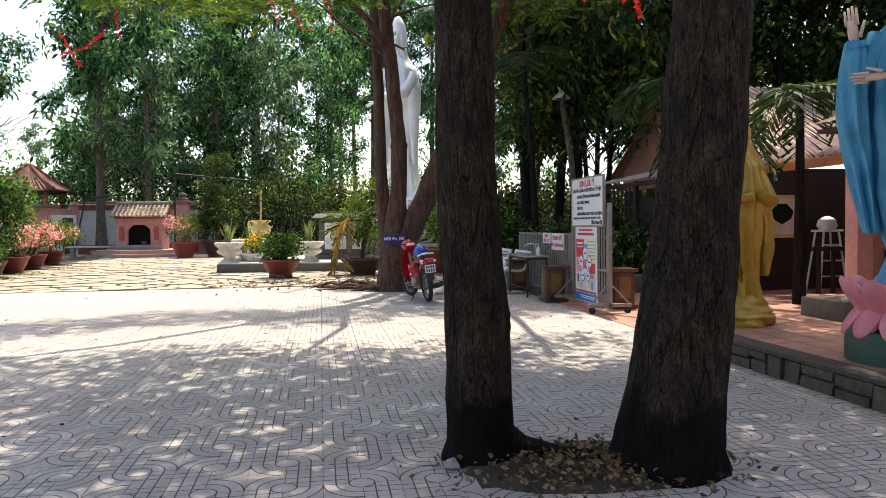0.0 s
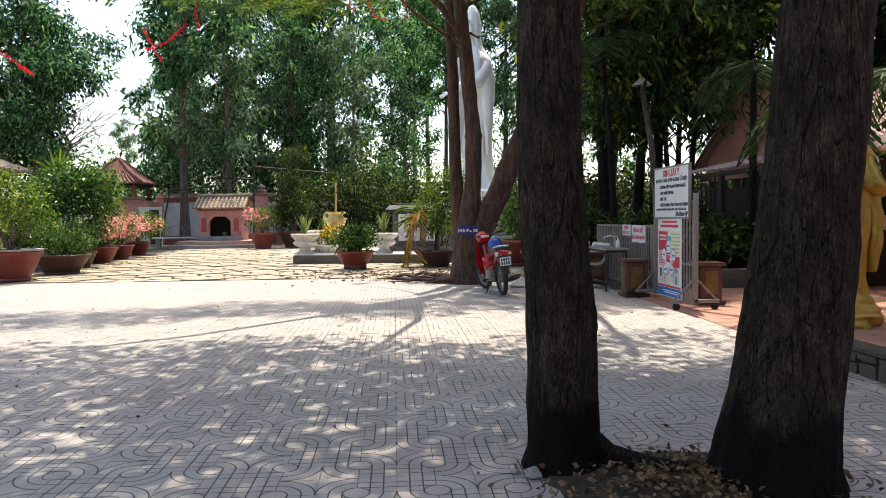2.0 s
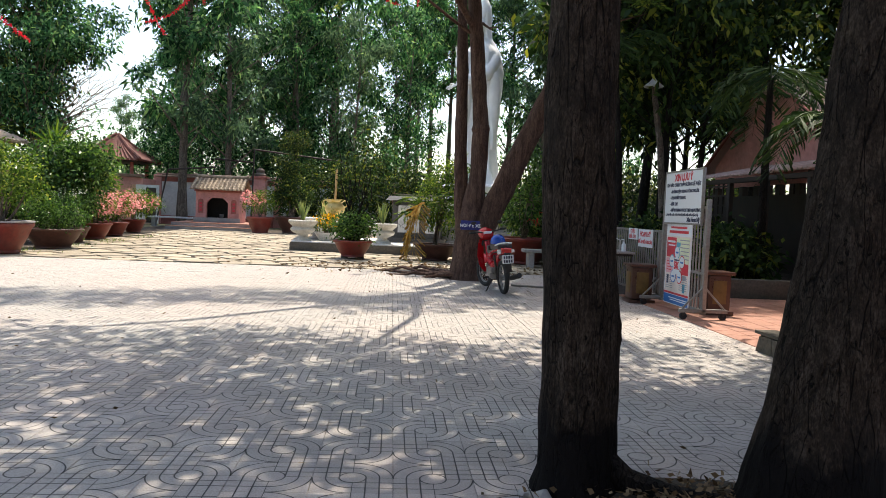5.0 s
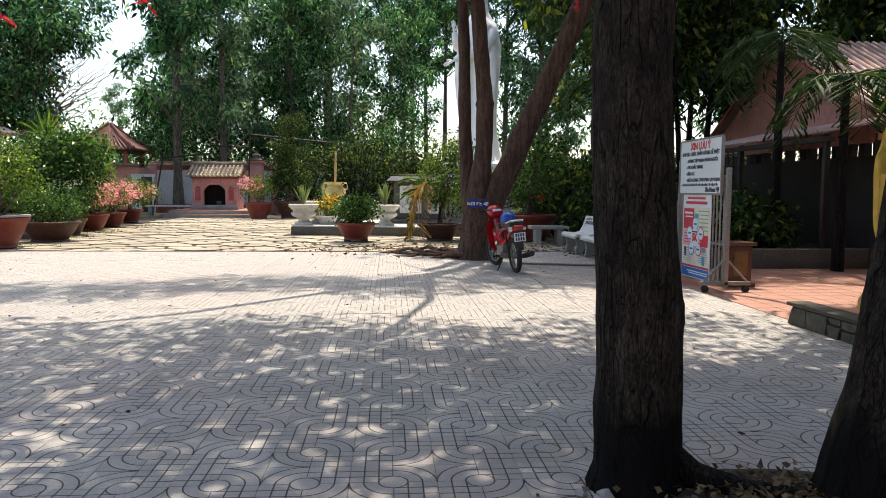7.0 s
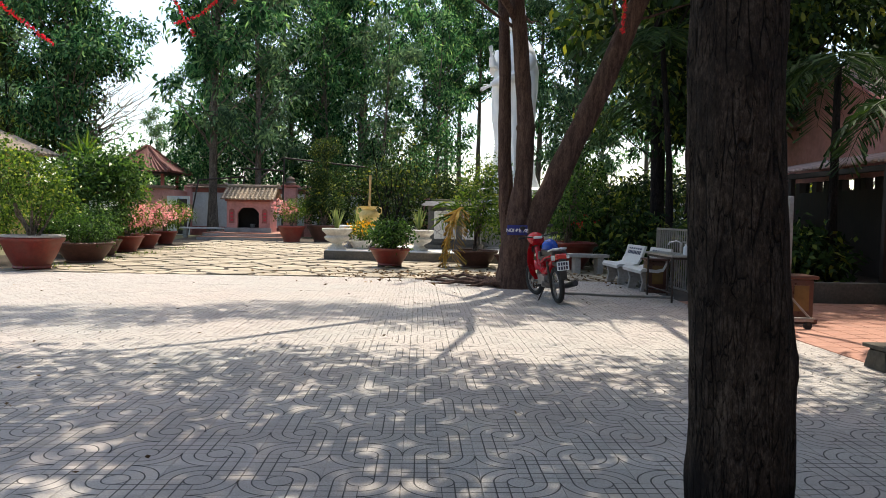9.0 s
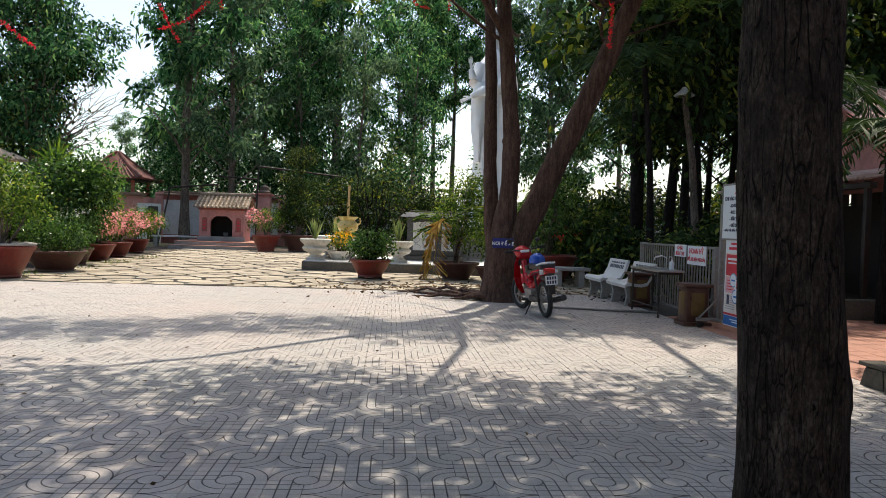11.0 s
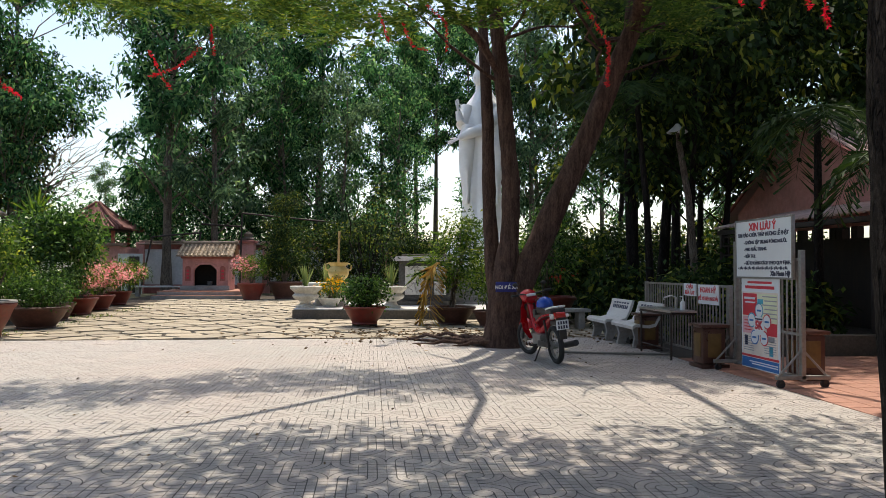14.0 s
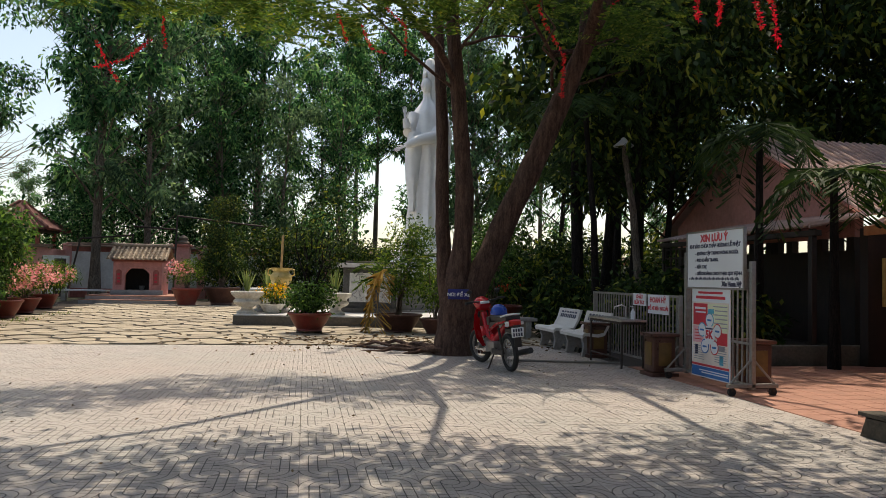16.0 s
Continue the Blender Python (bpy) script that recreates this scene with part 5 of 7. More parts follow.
# ---- planted pots ----
def bowl_profile(r, h):
    return [(r * 0.55, 0.0), (r * 0.62, h * 0.05), (r * 0.60, h * 0.12), (r * 0.82, h * 0.5), (r * 0.96, h * 0.82), (r * 1.04, h * 0.88), (r * 1.06, h * 0.96), (r * 1.02, h), (r * 0.92, h), (r * 0.90, h * 0.9)]


def pot(at, r, h, mt, label, name="plant_pot", feet=False, group="potted plants"):
    t = thing(name, at, 0, label, "potted plant", group)
    z0 = 0.06 if feet else 0.0
    bm = lathe([(a, b + z0) for a, b in bowl_profile(r, h - z0)], 28)
    part("pot", bm, mt, t)
    if feet:
        for sx in (-1, 1):
            part("foot", box(sx * r * 0.42 - 0.09, -0.11, 0, sx * r * 0.42 + 0.09, 0.11, z0 + 0.01, 0.012), CONCRETE_DARK, t)
    part("soil", lathe([(r * 0.90, h * 0.90), (r * 0.5, h * 0.93), (0.01, h * 0.94)], 20), POT_SOIL, t)
    return t


def shrub(t, seed, z0, blobs, twigs, per, leaf, width, mt, stems=5, bark=BARK_FAR, spread=0.10, droop=0.2, shell=0.3, r=0.022):
    bm = bmesh.new()
    rng = random.Random(seed)
    for i in range(stems):
        b = blobs[i % len(blobs)]
        limb(bm, (rng.uniform(-0.08, 0.08), rng.uniform(-0.08, 0.08), z0 - 0.05), (b[0] + rng.uniform(-0.4, 0.4) * b[3], b[1] + rng.uniform(-0.4, 0.4) * b[4], b[2] + b[5] * rng.uniform(0, 0.8)), r, 0.006, 0, seed + i, 5, 6)
    part("stem", bm, bark, t)
    quads("leaves", clumps(np.random.default_rng(seed), blobs, twigs, per, leaf, width, spread, droop, shell), mt, t)


def blossoms(t, seed, blobs, n, mt, size=0.06):
    quads("blossoms", clumps(np.random.default_rng(seed), blobs, n, 6, size, size * 0.7, 0.04, -0.2, 0.6), mt, t, "clusters of blossoms")


# row of pots along the west side of the court
p = pot((-8.75, 12.75, 0), 0.62, 0.70, POT_RED, "large red glazed pot with a leafy shrub", group="pots along the court")
part("inner_rim", lathe([(0.66, 0.70), (0.66, 0.74), (0.52, 0.74), (0.52, 0.70)], 24), CONCRETE, p)
shrub(p, 101, 0.7, [(0.0, 0.0, 1.9, 0.85, 0.8, 0.6), (-0.7, 0.1, 2.2, 0.8, 0.7, 0.6), (0.45, 0.1, 1.5, 0.5, 0.5, 0.35)], 420, 9, 0.085, 0.05, LEAF_SHRUB, 6, r=0.04)
p = pot((-8.6, 14.9, 0), 0.68, 0.52, POT_DARK, "wide dark brown pot with clipped green bush", group="pots along the court")
shrub(p, 102, 0.5, [(0.0, 0.0, 0.95, 0.75, 0.7, 0.4), (0.3, -0.1, 0.8, 0.6, 0.5, 0.35)], 420, 9, 0.075, 0.035, LEAF_BLUISH, 5)
p = pot((-9.15, 17.3, 0), 0.46, 0.5, POT_DARK, "dark brown pot with white-flowered bush", group="pots along the court")
shrub(p, 103, 0.5, [(-0.2, 0.0, 1.15, 0.8, 0.7, 0.5)], 380, 9, 0.08, 0.04, LEAF_BLUISH, 5)
blossoms(p, 203, [(-0.1, -0.2, 1.4, 0.5, 0.4, 0.15)], 18, PETAL_WHITE, 0.07)
p = pot((-9.55, 19.9, 0), 0.50, 0.52, POT_RED, "red footed pot with pink-flowering bush", group="pots along the court")
shrub(p, 104, 0.5, [(0.0, 0.0, 1.15, 0.65, 0.6, 0.4)], 200, 8, 0.08, 0.04, LEAF_SHRUB, 7, r=0.03)
blossoms(p, 204, [(0.1, -0.1, 1.2, 0.75, 0.65, 0.42)], 150, PETAL_PINK, 0.085)
p = pot((-9.95, 22.6, 0), 0.48, 0.50, POT_RED, "red footed pot with salmon-pink blossoms", group="pots along the court")
shrub(p, 105, 0.5, [(0.1, 0.0, 1.15, 0.75, 0.7, 0.45)], 200, 8, 0.08, 0.04, LEAF_SHRUB, 7, r=0.03)
blossoms(p, 205, [(0.2, -0.1, 1.2, 0.85, 0.75, 0.42)], 170, PETAL_PINK, 0.085)
p = pot((-10.45, 26.0, 0), 0.46, 0.52, POT_RED, "red pot with spiky leaves and pink flowers", group="pots along the court")
shrub(p, 106, 0.5, [(0.2, 0.0, 1.2, 0.8, 0.8, 0.45)], 160, 8, 0.22, 0.035, LEAF_SHRUB, 6)
blossoms(p, 206, [(0.2, -0.1, 1.2, 0.8, 0.7, 0.35)], 90, PETAL_PINK, 0.085)
p = pot((-6.15, 30.1, 0), 0.6, 0.75, POT_RED, "red pot with pink blossoms beside the shrine steps", group="pots along the court")
shrub(p, 107, 0.7, [(0.0, 0.0, 1.4, 0.8, 0.7, 0.5)], 160, 8, 0.1, 0.05, LEAF_SHRUB, 7)
blossoms(p, 207, [(-0.3, -0.1, 1.6, 0.6, 0.5, 0.35)], 60, PETAL_PINK, 0.10)
p = pot((-4.8, 30.9, 0), 0.75, 0.8, POT_DARK, "large dark pot with bare-stemmed bush", group="pots along the court")
shrub(p, 108, 0.8, [(0.0, 0.0, 1.9, 1.0, 0.9, 0.6)], 220, 8, 0.16, 0.07, LEAF_DARK, 7, r=0.05)


# garden bed behind the pots
def bush(at, seed, blobs, twigs, leaf, width, mt, label, per=9, stems=7, r=0.04):
    t = thing("garden_bush", (*at, -0.02), 0, label, "bush", "bushes behind the pots")
    shrub(t, seed, 0.0, blobs, twigs, per, leaf, width, mt, stems, r=r, spread=0.16)
    return t


bush((-10.6, 14.2), 111, [(0, 0, 1.4, 1.1, 1.1, 0.8), (-1.0, 0.6, 1.6, 1.0, 1.0, 0.7)], 600, 0.12, 0.05, LEAF_SHRUB, "tall yellow-green bush behind the pots")
bush((-9.75, 18.0), 112, [(0, 0, 1.9, 1.2, 1.1, 1.1), (0.5, 0.3, 2.5, 0.9, 0.9, 0.5)], 800, 0.14, 0.07, LEAF_BLUISH, "tall glossy dark green bush behind the pots")
bush((-10.6, 20.8), 113, [(0, 0, 1.8, 1.2, 1.4, 1.1), (0.2, 0.3, 2.3, 0.8, 0.9, 0.6)], 800, 0.14, 0.06, LEAF_SHRUB, "broad leafy bush behind the pots")
bush((-12.0, 24.5), 114, [(0, 0, 1.0, 1.3, 1.3, 0.8)], 600, 0.14, 0.06, LEAF_DARK, "dark leafy bush by the corner wall")
bush((-14.0, 18.0), 115, [(0, 0, 2.4, 1.6, 1.6, 1.6)], 700, 0.16, 0.07, LEAF_SHRUB, "tall leafy bush near the low house")
bush((-12.6, 15.6), 116, [(0, 0, 1.5, 1.5, 1.4, 1.2)], 600, 0.13, 0.06, LEAF_DARK, "dense dark bush near the low house")
bush((-15.6, 27.5), 117, [(0, 0, 1.2, 1.6, 1.8, 1.0)], 600, 0.16, 0.07, LEAF_SHRUB, "leafy bush before the corner pavilion")


def sword_rosette(parent, at, n, length, width, mt, seed, up=0.7, name="leaf_rosette", droop=0.5):
    rng = random.Random(seed)
    bm = bmesh.new()
    for i in range(n):
        a = rng.uniform(0, 6.28)
        tilt = rng.uniform(0.15, 1.0) * (1.4 - up)
        L = length * rng.uniform(0.7, 1.1)
        side = Vector((-math.sin(a), math.cos(a), 0)) * width / 2
        prev = None
        for k in range(6):
            f = k / 5
            p = Vector(at) + Vector((math.cos(a), math.sin(a), 0)) * math.sin(tilt) * L * f + Vector((0, 0, 1)) * (math.cos(tilt) * L * f - droop * L * tilt * f * f * 0.6)
            w = (1 - f ** 2.2) * (0.6 + 0.8 * min(f * 3, 0.5))
            row = [bm.verts.new(p + side * w), bm.verts.new(p + Vector((0, 0, -width * 0.15 * w))), bm.verts.new(p - side * w)] if k < 5 else [bm.verts.new(p)]
            if prev:
                if len(row) == 3:
                    bm.faces.new((prev[0], prev[1], row[1], row[0]))
                    bm.faces.new((prev[1], prev[2], row[2], row[1]))
                else:
                    bm.faces.new((prev[0], prev[1], row[0]))
                    bm.faces.new((prev[1], prev[2], row[0]))
            prev = row
    return part(name, bm, mt, parent)


drac = thing("dragon_tree", (-10.55, 19.1, -0.02), 0, "dragon tree with a spiky rosette above the bushes", "tree")
part("trunk", tube([(0, 0, 0), (0.1, 0, 1.4), (0.05, 0, 2.85)], [0.09, 0.07, 0.06], 10, True, 0.1), BARK_FAR, drac)
sword_rosette(drac, (0.05, 0, 2.8), 64, 1.1, 0.10, LEAF_SHRUB, 4, 0.4)
weeds = np.random.default_rng(31)
n = 420
wp = np.stack([weeds.normal(-8.6, 0.25, n), weeds.uniform(12.2, 24, n), np.zeros(n)], 1)
wp = wp[(np.sin(wp[:, 1] * 2.1) > -0.2)]
ww = weeds.normal(size=(len(wp), 3)) * 0.5
ww[:, 2] = 1.0
tagged(quads("weeds", blades(weeds, wp, ww, 0.14, 0.015, 0.2), LEAF_SHRUB), "tufts of grass between the pots", "grass", kind="stuff")

# ---- platform with incense urn and stone stele ----
PL = pose(-3.09, 17.85, 0, 0, 0, -8)


def on_platform(x, y, z=0.29):
    v = PL @ Vector((x, y, z))
    return (v.x, v.y, v.z)


plat = solid("platform", box(0, 0, -0.03, 7.6, 4.4, 0.255, 0.01), CONCRETE_DARK, "low stone platform before the great statue", "platform", kind="structure")
plat.matrix_basis = PL
part("paving_slab", box(0.03, 0.03, 0.256, 7.57, 4.37, 0.29, 0.006), MARBLE, plat, "pale polished stone top")


def white_planter(at, label):
    t = thing("urn_planter", at, 0, label, "planter", "white planters")
    part("urn", lathe([(0.27, 0), (0.27, 0.06), (0.20, 0.09), (0.15, 0.14), (0.15, 0.18), (0.21, 0.21), (0.33, 0.27), (0.37, 0.33), (0.36, 0.37), (0.31, 0.40), (0.31, 0.43), (0.38, 0.49), (0.43, 0.54), (0.44, 0.60), (0.42, 0.62), (0.36, 0.62), (0.34, 0.58)], 48, flute=0.02, flutes=16), POT_WHITE, t)
    part("soil", lathe([(0.345, 0.575), (0.01, 0.59)], 16), POT_SOIL, t)
    sword_rosette(t, (0, 0, 0.56), 26, 0.75, 0.06, LEAF_SWORD, int(at[0] * 100), 0.85, droop=0.15)
    return t


white_planter(on_platform(0.28, 0.42), "fluted white concrete urn planted with snake plants")
white_planter(on_platform(2.7, 0.6), "fluted white concrete urn with tall snake plants")
white_planter(on_platform(0.45, 2.6), "white concrete urn with snake plants behind the table")

urn = thing("incense_urn", on_platform(1.0, 1.55), 0, "pale gold incense urn on a stone stand", "incense urn")
part("stand", lathe([(0.30, 0), (0.30, 0.08), (0.20, 0.14), (0.18, 0.55), (0.26, 0.62), (0.30, 0.66), (0.30, 0.72)], 20), CONCRETE, urn)
part("bowl", lathe([(0.14, 0.73), (0.18, 0.76), (0.28, 0.88), (0.32, 0.98), (0.31, 1.08), (0.23, 1.16), (0.22, 1.19), (0.29, 1.25), (0.30, 1.30), (0.26, 1.30), (0.24, 1.27)], 28), GOLD_PALE, urn)
for sx in (-1, 1):
    part("handle", tube([(sx * 0.29, 0, 1.05), (sx * 0.38, 0, 1.10), (sx * 0.37, 0, 1.24), (sx * 0.29, 0, 1.27)], 0.022, 8), GOLD_PALE, urn)
part("ash", lathe([(0.25, 1.275), (0.01, 1.29)], 16), CONCRETE, urn)
part("incense_stick", tube([(0.0, 0.0, 1.29), (0.02, 0.0, 2.25)], 0.035, 10), INCENSE, urn, "tall thick incense stick")
mg = pot(on_platform(0.88, 0.9), 0.34, 0.26, POT_WHITE, "shallow pale pot of orange marigolds", "marigold_pot", group="pots on the platform")
shrub(mg, 121, 0.24, [(0.05, 0, 0.55, 0.42, 0.35, 0.25)], 120, 8, 0.07, 0.03, LEAF_SHRUB, 5)
blossoms(mg, 221, [(0.05, -0.05, 0.62, 0.42, 0.34, 0.22)], 60, PETAL_YELLOW, 0.06)
tb = thing("offering_table", on_platform(0.42, 1.45), 0, "small white round offering table on stone foot", "table")
part("tabletop", lathe([(0.40, 0.62), (0.42, 0.64), (0.42, 0.68), (0.40, 0.70)], 24), MARBLE, tb)
part("column", lathe([(0.22, 0), (0.20, 0.06), (0.09, 0.12), (0.08, 0.50), (0.16, 0.61)], 16), CONCRETE, tb)

stele = thing("stone_stele", on_platform(2.75, 2.2), -8, "grey roofed stone stele with pale carved panels", "stele")
part("base", box(-0.15, -0.1, 0.0, 1.75, 1.15, 0.14, 0.015), CONCRETE_DARK, stele)
part("body", box(0.0, 0.0, 0.142, 1.6, 1.05, 1.36, 0.015), STELE_STONE, stele)
for x0, x1 in ((0.20, 0.90), (1.10, 1.46)):
    pn = part("panel", box(x0, -0.022, 0.32, x1, -0.004, 1.20, 0.004), POT_WHITE, stele, "pale carved stone panel")
    cv = bmesh.new()
    rr = random.Random(int(x0 * 100))
    for k in range(26):
        cx, cz = rr.uniform(x0 + 0.08, x1 - 0.08), rr.uniform(0.34, 1.14)
        add_tube(cv, [(cx, -0.024, cz), (cx + rr.uniform(-0.08, 0.08), -0.028, cz + rr.uniform(0.02, 0.09)), (cx + rr.uniform(-0.1, 0.1), -0.024, cz + 0.1)], 0.012, 5)
    tagged(part("carving", cv, CONCRETE, pn), kind="stuff")
part("panel", box(-0.022, 0.22, 0.32, -0.004, 0.84, 1.20, 0.004), POT_WHITE, stele, "pale stone side panel")
rf = prism([(-0.2, -0.2), (1.8, -0.2), (1.8, 1.25), (-0.2, 1.25)], 1.362, 1.50, 0.16)
part("cap", rf, CONCRETE, stele, "weathered stone cap")
part("ridge", box(0.05, 0.3, 1.50, 1.55, 0.75, 1.57, 0.02), CONCRETE_DARK, stele)

fp = pot((-1.06, 15.05, 0), 0.50, 0.50, POT_RED, "red footed bowl with thin-stemmed ficus", feet=True, group="pots before the platform")
shrub(fp, 131, 0.45, [(0.0, 0.0, 0.85, 0.55, 0.5, 0.32)], 260, 9, 0.09, 0.045, LEAF_BLUISH, 4)
st = bmesh.new()
for i in range(9):
    rr = random.Random(300 + i)
    limb(st, (rr.uniform(-0.1, 0.1), rr.uniform(-0.1, 0.1), 0.45), (rr.uniform(-0.5, 0.9), rr.uniform(-0.4, 0.4), rr.uniform(2.2, 3.5)), 0.028, 0.006, 0, 300 + i, 6, 7)
part("stem", st, BARK_DARK, fp, "thin dark upright stems")
quads("upper_leaves", clumps(np.random.default_rng(132), [(0.2, 0, 2.2, 0.75, 0.6, 0.8), (0.4, 0, 3.1, 0.65, 0.5, 0.5)], 150, 6, 0.11, 0.045, 0.14, 0.3, 0.2), LEAF_DARK, fp)


def frond(bm_pts, base, az, length, rise, droop, leaflets, llen, rng):
    """Base points and directions of the leaflets along one arching palm leaf; returns midrib points."""
    rib = []
    for k in range(10):
        f = k / 9
        out = Vector((math.cos(az), math.sin(az), 0)) * length * f * (0.9 - 0.15 * f)
        rib.append(Vector(base) + out + Vector((0, 0, rise * f - droop * f * f)))
    for i in range(leaflets):
        f = 0.12 + 0.88 * i / leaflets
        k = min(8, int(f * 9))
        p = rib[k].lerp(rib[k + 1], f * 9 - k)
        d = (rib[k + 1] - rib[k]).normalized()
        side = d.cross(Vector((0, 0, 1))).normalized()
        for sg in (-1, 1):
            w = side * sg + d * 0.55 + Vector((0, 0, rng.uniform(-0.55, -0.1)))
            bm_pts.append((p, w, llen * (0.45 + math.sin(math.pi * min(1, f * 0.85 + 0.1)) * 0.6)))
    return rib


def palm_fronds(t, base, specs, mt, seed, name="fronds", llen=0.4, lw=0.035, leaflets=34):
    rng = random.Random(seed)
    pts, ribs = [], bmesh.new()
    for az, length, rise, droop in specs:
        rib = frond(pts, base, az, length, rise, droop, leaflets, llen, rng)
        add_tube(ribs, rib, [0.022 * (1 - 0.85 * k / 9) for k in range(10)], 5)
    part("midrib", ribs, mt, t)
    nr = np.random.default_rng(seed)
    b = np.array([p for p, w, l in pts])
    w = np.array([w for p, w, l in pts])
    ln = np.array([l for p, w, l in pts])
    v = blades(nr, b, w, 1.0, lw, 0.12)
    v = b[:, None, :] + (v - b[:, None, :]) * np.stack([ln, np.ones_like(ln), ln, np.ones_like(ln)], 1)[:, :, None]
    quads(name, v, mt, t)


pp = pot((1.15, 15.7, 0), 0.58, 0.46, POT_DARK, "dark pot with a shrub and a half-withered palm", group="pots before the platform")
shrub(pp, 141, 0.42, [(0.2, 0.1, 1.6, 0.75, 0.6, 0.8), (0.3, 0.1, 2.4, 0.6, 0.5, 0.5)], 420, 8, 0.10, 0.04, LEAF_SHRUB, 10, r=0.02)
palm_fronds(pp, (-0.1, -0.05, 0.9), [(2.7, 1.2, 1.6, 1.3), (2.2, 1.4, 2.2, 1.4), (0.6, 1.1, 2.3, 1.2), (-1.0, 1.0, 2.0, 1.0), (1.4, 1.0, 2.4, 0.9)], LEAF_SHRUB, 142, llen=0.35, lw=0.03)
palm_fronds(pp, (-0.35, -0.3, 1.55), [(3.4, 0.75, 0.25, 1.9), (3.0, 0.7, 0.2, 2.0), (4.0, 0.6, 0.3, 1.8)], LEAF_ORANGE, 143, "withered_frond", llen=0.28, lw=0.04)

rp = pot((3.55, 15.7, 0), 0.80, 0.72, POT_RED, "big red pot with a tall sparse shrub", group="pots before the platform")
shrub(rp, 151, 0.66, [(0.0, 0.0, 1.7, 0.9, 0.7, 0.8), (0.3, 0.1, 2.6, 0.8, 0.7, 0.6)], 420, 7, 0.13, 0.05, LEAF_BLUISH, 10, r=0.025)
blossoms(rp, 251, [(0.3, -0.4, 1.3, 0.4, 0.3, 0.2)], 8, PETAL_RED, 0.06)
fl = pot((2.0, 14.9, 0), 0.42, 0.4, POT_DARK, "small dark pot of leggy flowering stems", group="pots before the platform")
shrub(fl, 161, 0.36, [(-0.1, 0, 1.2, 0.5, 0.45, 0.6)], 200, 6, 0.10, 0.035, LEAF_SHRUB, 9, r=0.014)

# ---- roots and debris round the forked tree ----
rt = bmesh.new()
for i in range(9):
    rr = random.Random(500 + i)
    a = 2.2 + i * 0.36
    limb(rt, (1.5 + math.cos(a) * 0.3, 10.4 + math.sin(a) * 0.3, 0.10), (1.5 + math.cos(a) * rr.uniform(1.2, 2.6), 11.6 + math.sin(a) * rr.uniform(0.8, 1.6), 0.0), 0.06, 0.015, -0.02, 500 + i, 6, 7)
solid("surface_root", rt, BARK_RED, "exposed roots running over the flagstones", "roots")
n = 700
dp = np.stack([weeds.normal(1.0, 1.8, n), weeds.normal(12.6, 0.9, n), np.full(n, 0.03)], 1)
dw = weeds.normal(size=(n, 3))
dw[:, 2] *= 0.1
tagged(quads("dry_litter", blades(weeds, dp, dw, 0.10, 0.04, -0.05), DRY_LEAF), "dry leaf litter on the flagstones", "leaves", kind="stuff")

# ---- earth-god shrine ----
sh = thing("shrine_steps", (-10.7, 30.9, 0), 0, "worn pinkish shrine platform with two steps", "steps")
part("step", box(0.0, 0.0, -0.03, 4.05, 4.4, 0.15, 0.015), CONCRETE, sh)
part("step", box(0.15, 0.42, 0.152, 3.9, 4.3, 0.32, 0.015), CONCRETE, sh)
part("tread", box(0.13, 0.40, 0.322, 3.92, 4.28, 0.345, 0.008), TERRA, sh, "pinkish tiled top")
part("tread", box(-0.02, -0.02, 0.151, 4.07, 0.40, 0.172, 0.008), TERRA, sh, "pinkish tiled tread")

sr = thing("shrine", (-9.75, 32.6, 0.345), 0, "small pink earth-god shrine with clay roof", "shrine")
bm = bmesh.new()
W, D, H = 2.1, 1.7, 1.5
add_box(bm, 0, 0.2, 0, 0.12, D, H)
add_box(bm, W - 0.12, 0.2, 0, W, D, H)
add_box(bm, 0.121, D - 0.12, 0, W - 0.121, D, H)
part("wall", bm, PINK, sr)
fr_ = bmesh.new()
add_box(fr_, 0, 0.0, 0, 0.52, 0.199, H)
add_box(fr_, W - 0.52, 0.0, 0, W, 0.199, H)
add_box(fr_, 0.5205, 0.0, 1.22, W - 0.5205, 0.199, H)
part("front_wall", fr_, PINK, sr)
arch = bmesh.new()
for sx in (0, 1):
    x = 0.5225 if sx == 0 else W - 0.5225
    s_ = 1 if sx == 0 else -1
    pts = [(x, 1.215), (x + s_ * 0.26, 1.215), (x + s_ * 0.14, 1.13), (x, 0.95)]
    a = [arch.verts.new((px, 0.01, pz)) for px, pz in pts]
    b = [arch.verts.new((px, 0.19, pz)) for px, pz in pts]
    arch.faces.new(a)
    arch.faces.new(b[::-1])
    for i in range(4):
        arch.faces.new((a[i], a[(i + 1) % 4], b[(i + 1) % 4], b[i]))
part("arch_corner", arch, PINK, sr)
tr_ = bmesh.new()
for pts in ([(0.50, 0.05), (0.50, 0.96), (0.66, 1.14), (0.80, 1.235), (W - 0.80, 1.235), (W - 0.66, 1.14), (W - 0.50, 0.96), (W - 0.50, 0.05)],):
    add_tube(tr_, [(x, -0.015, z) for x, z in pts], 0.035, 6)
part("arch_moulding", tr_, PINK, sr, "raised pink arch moulding")
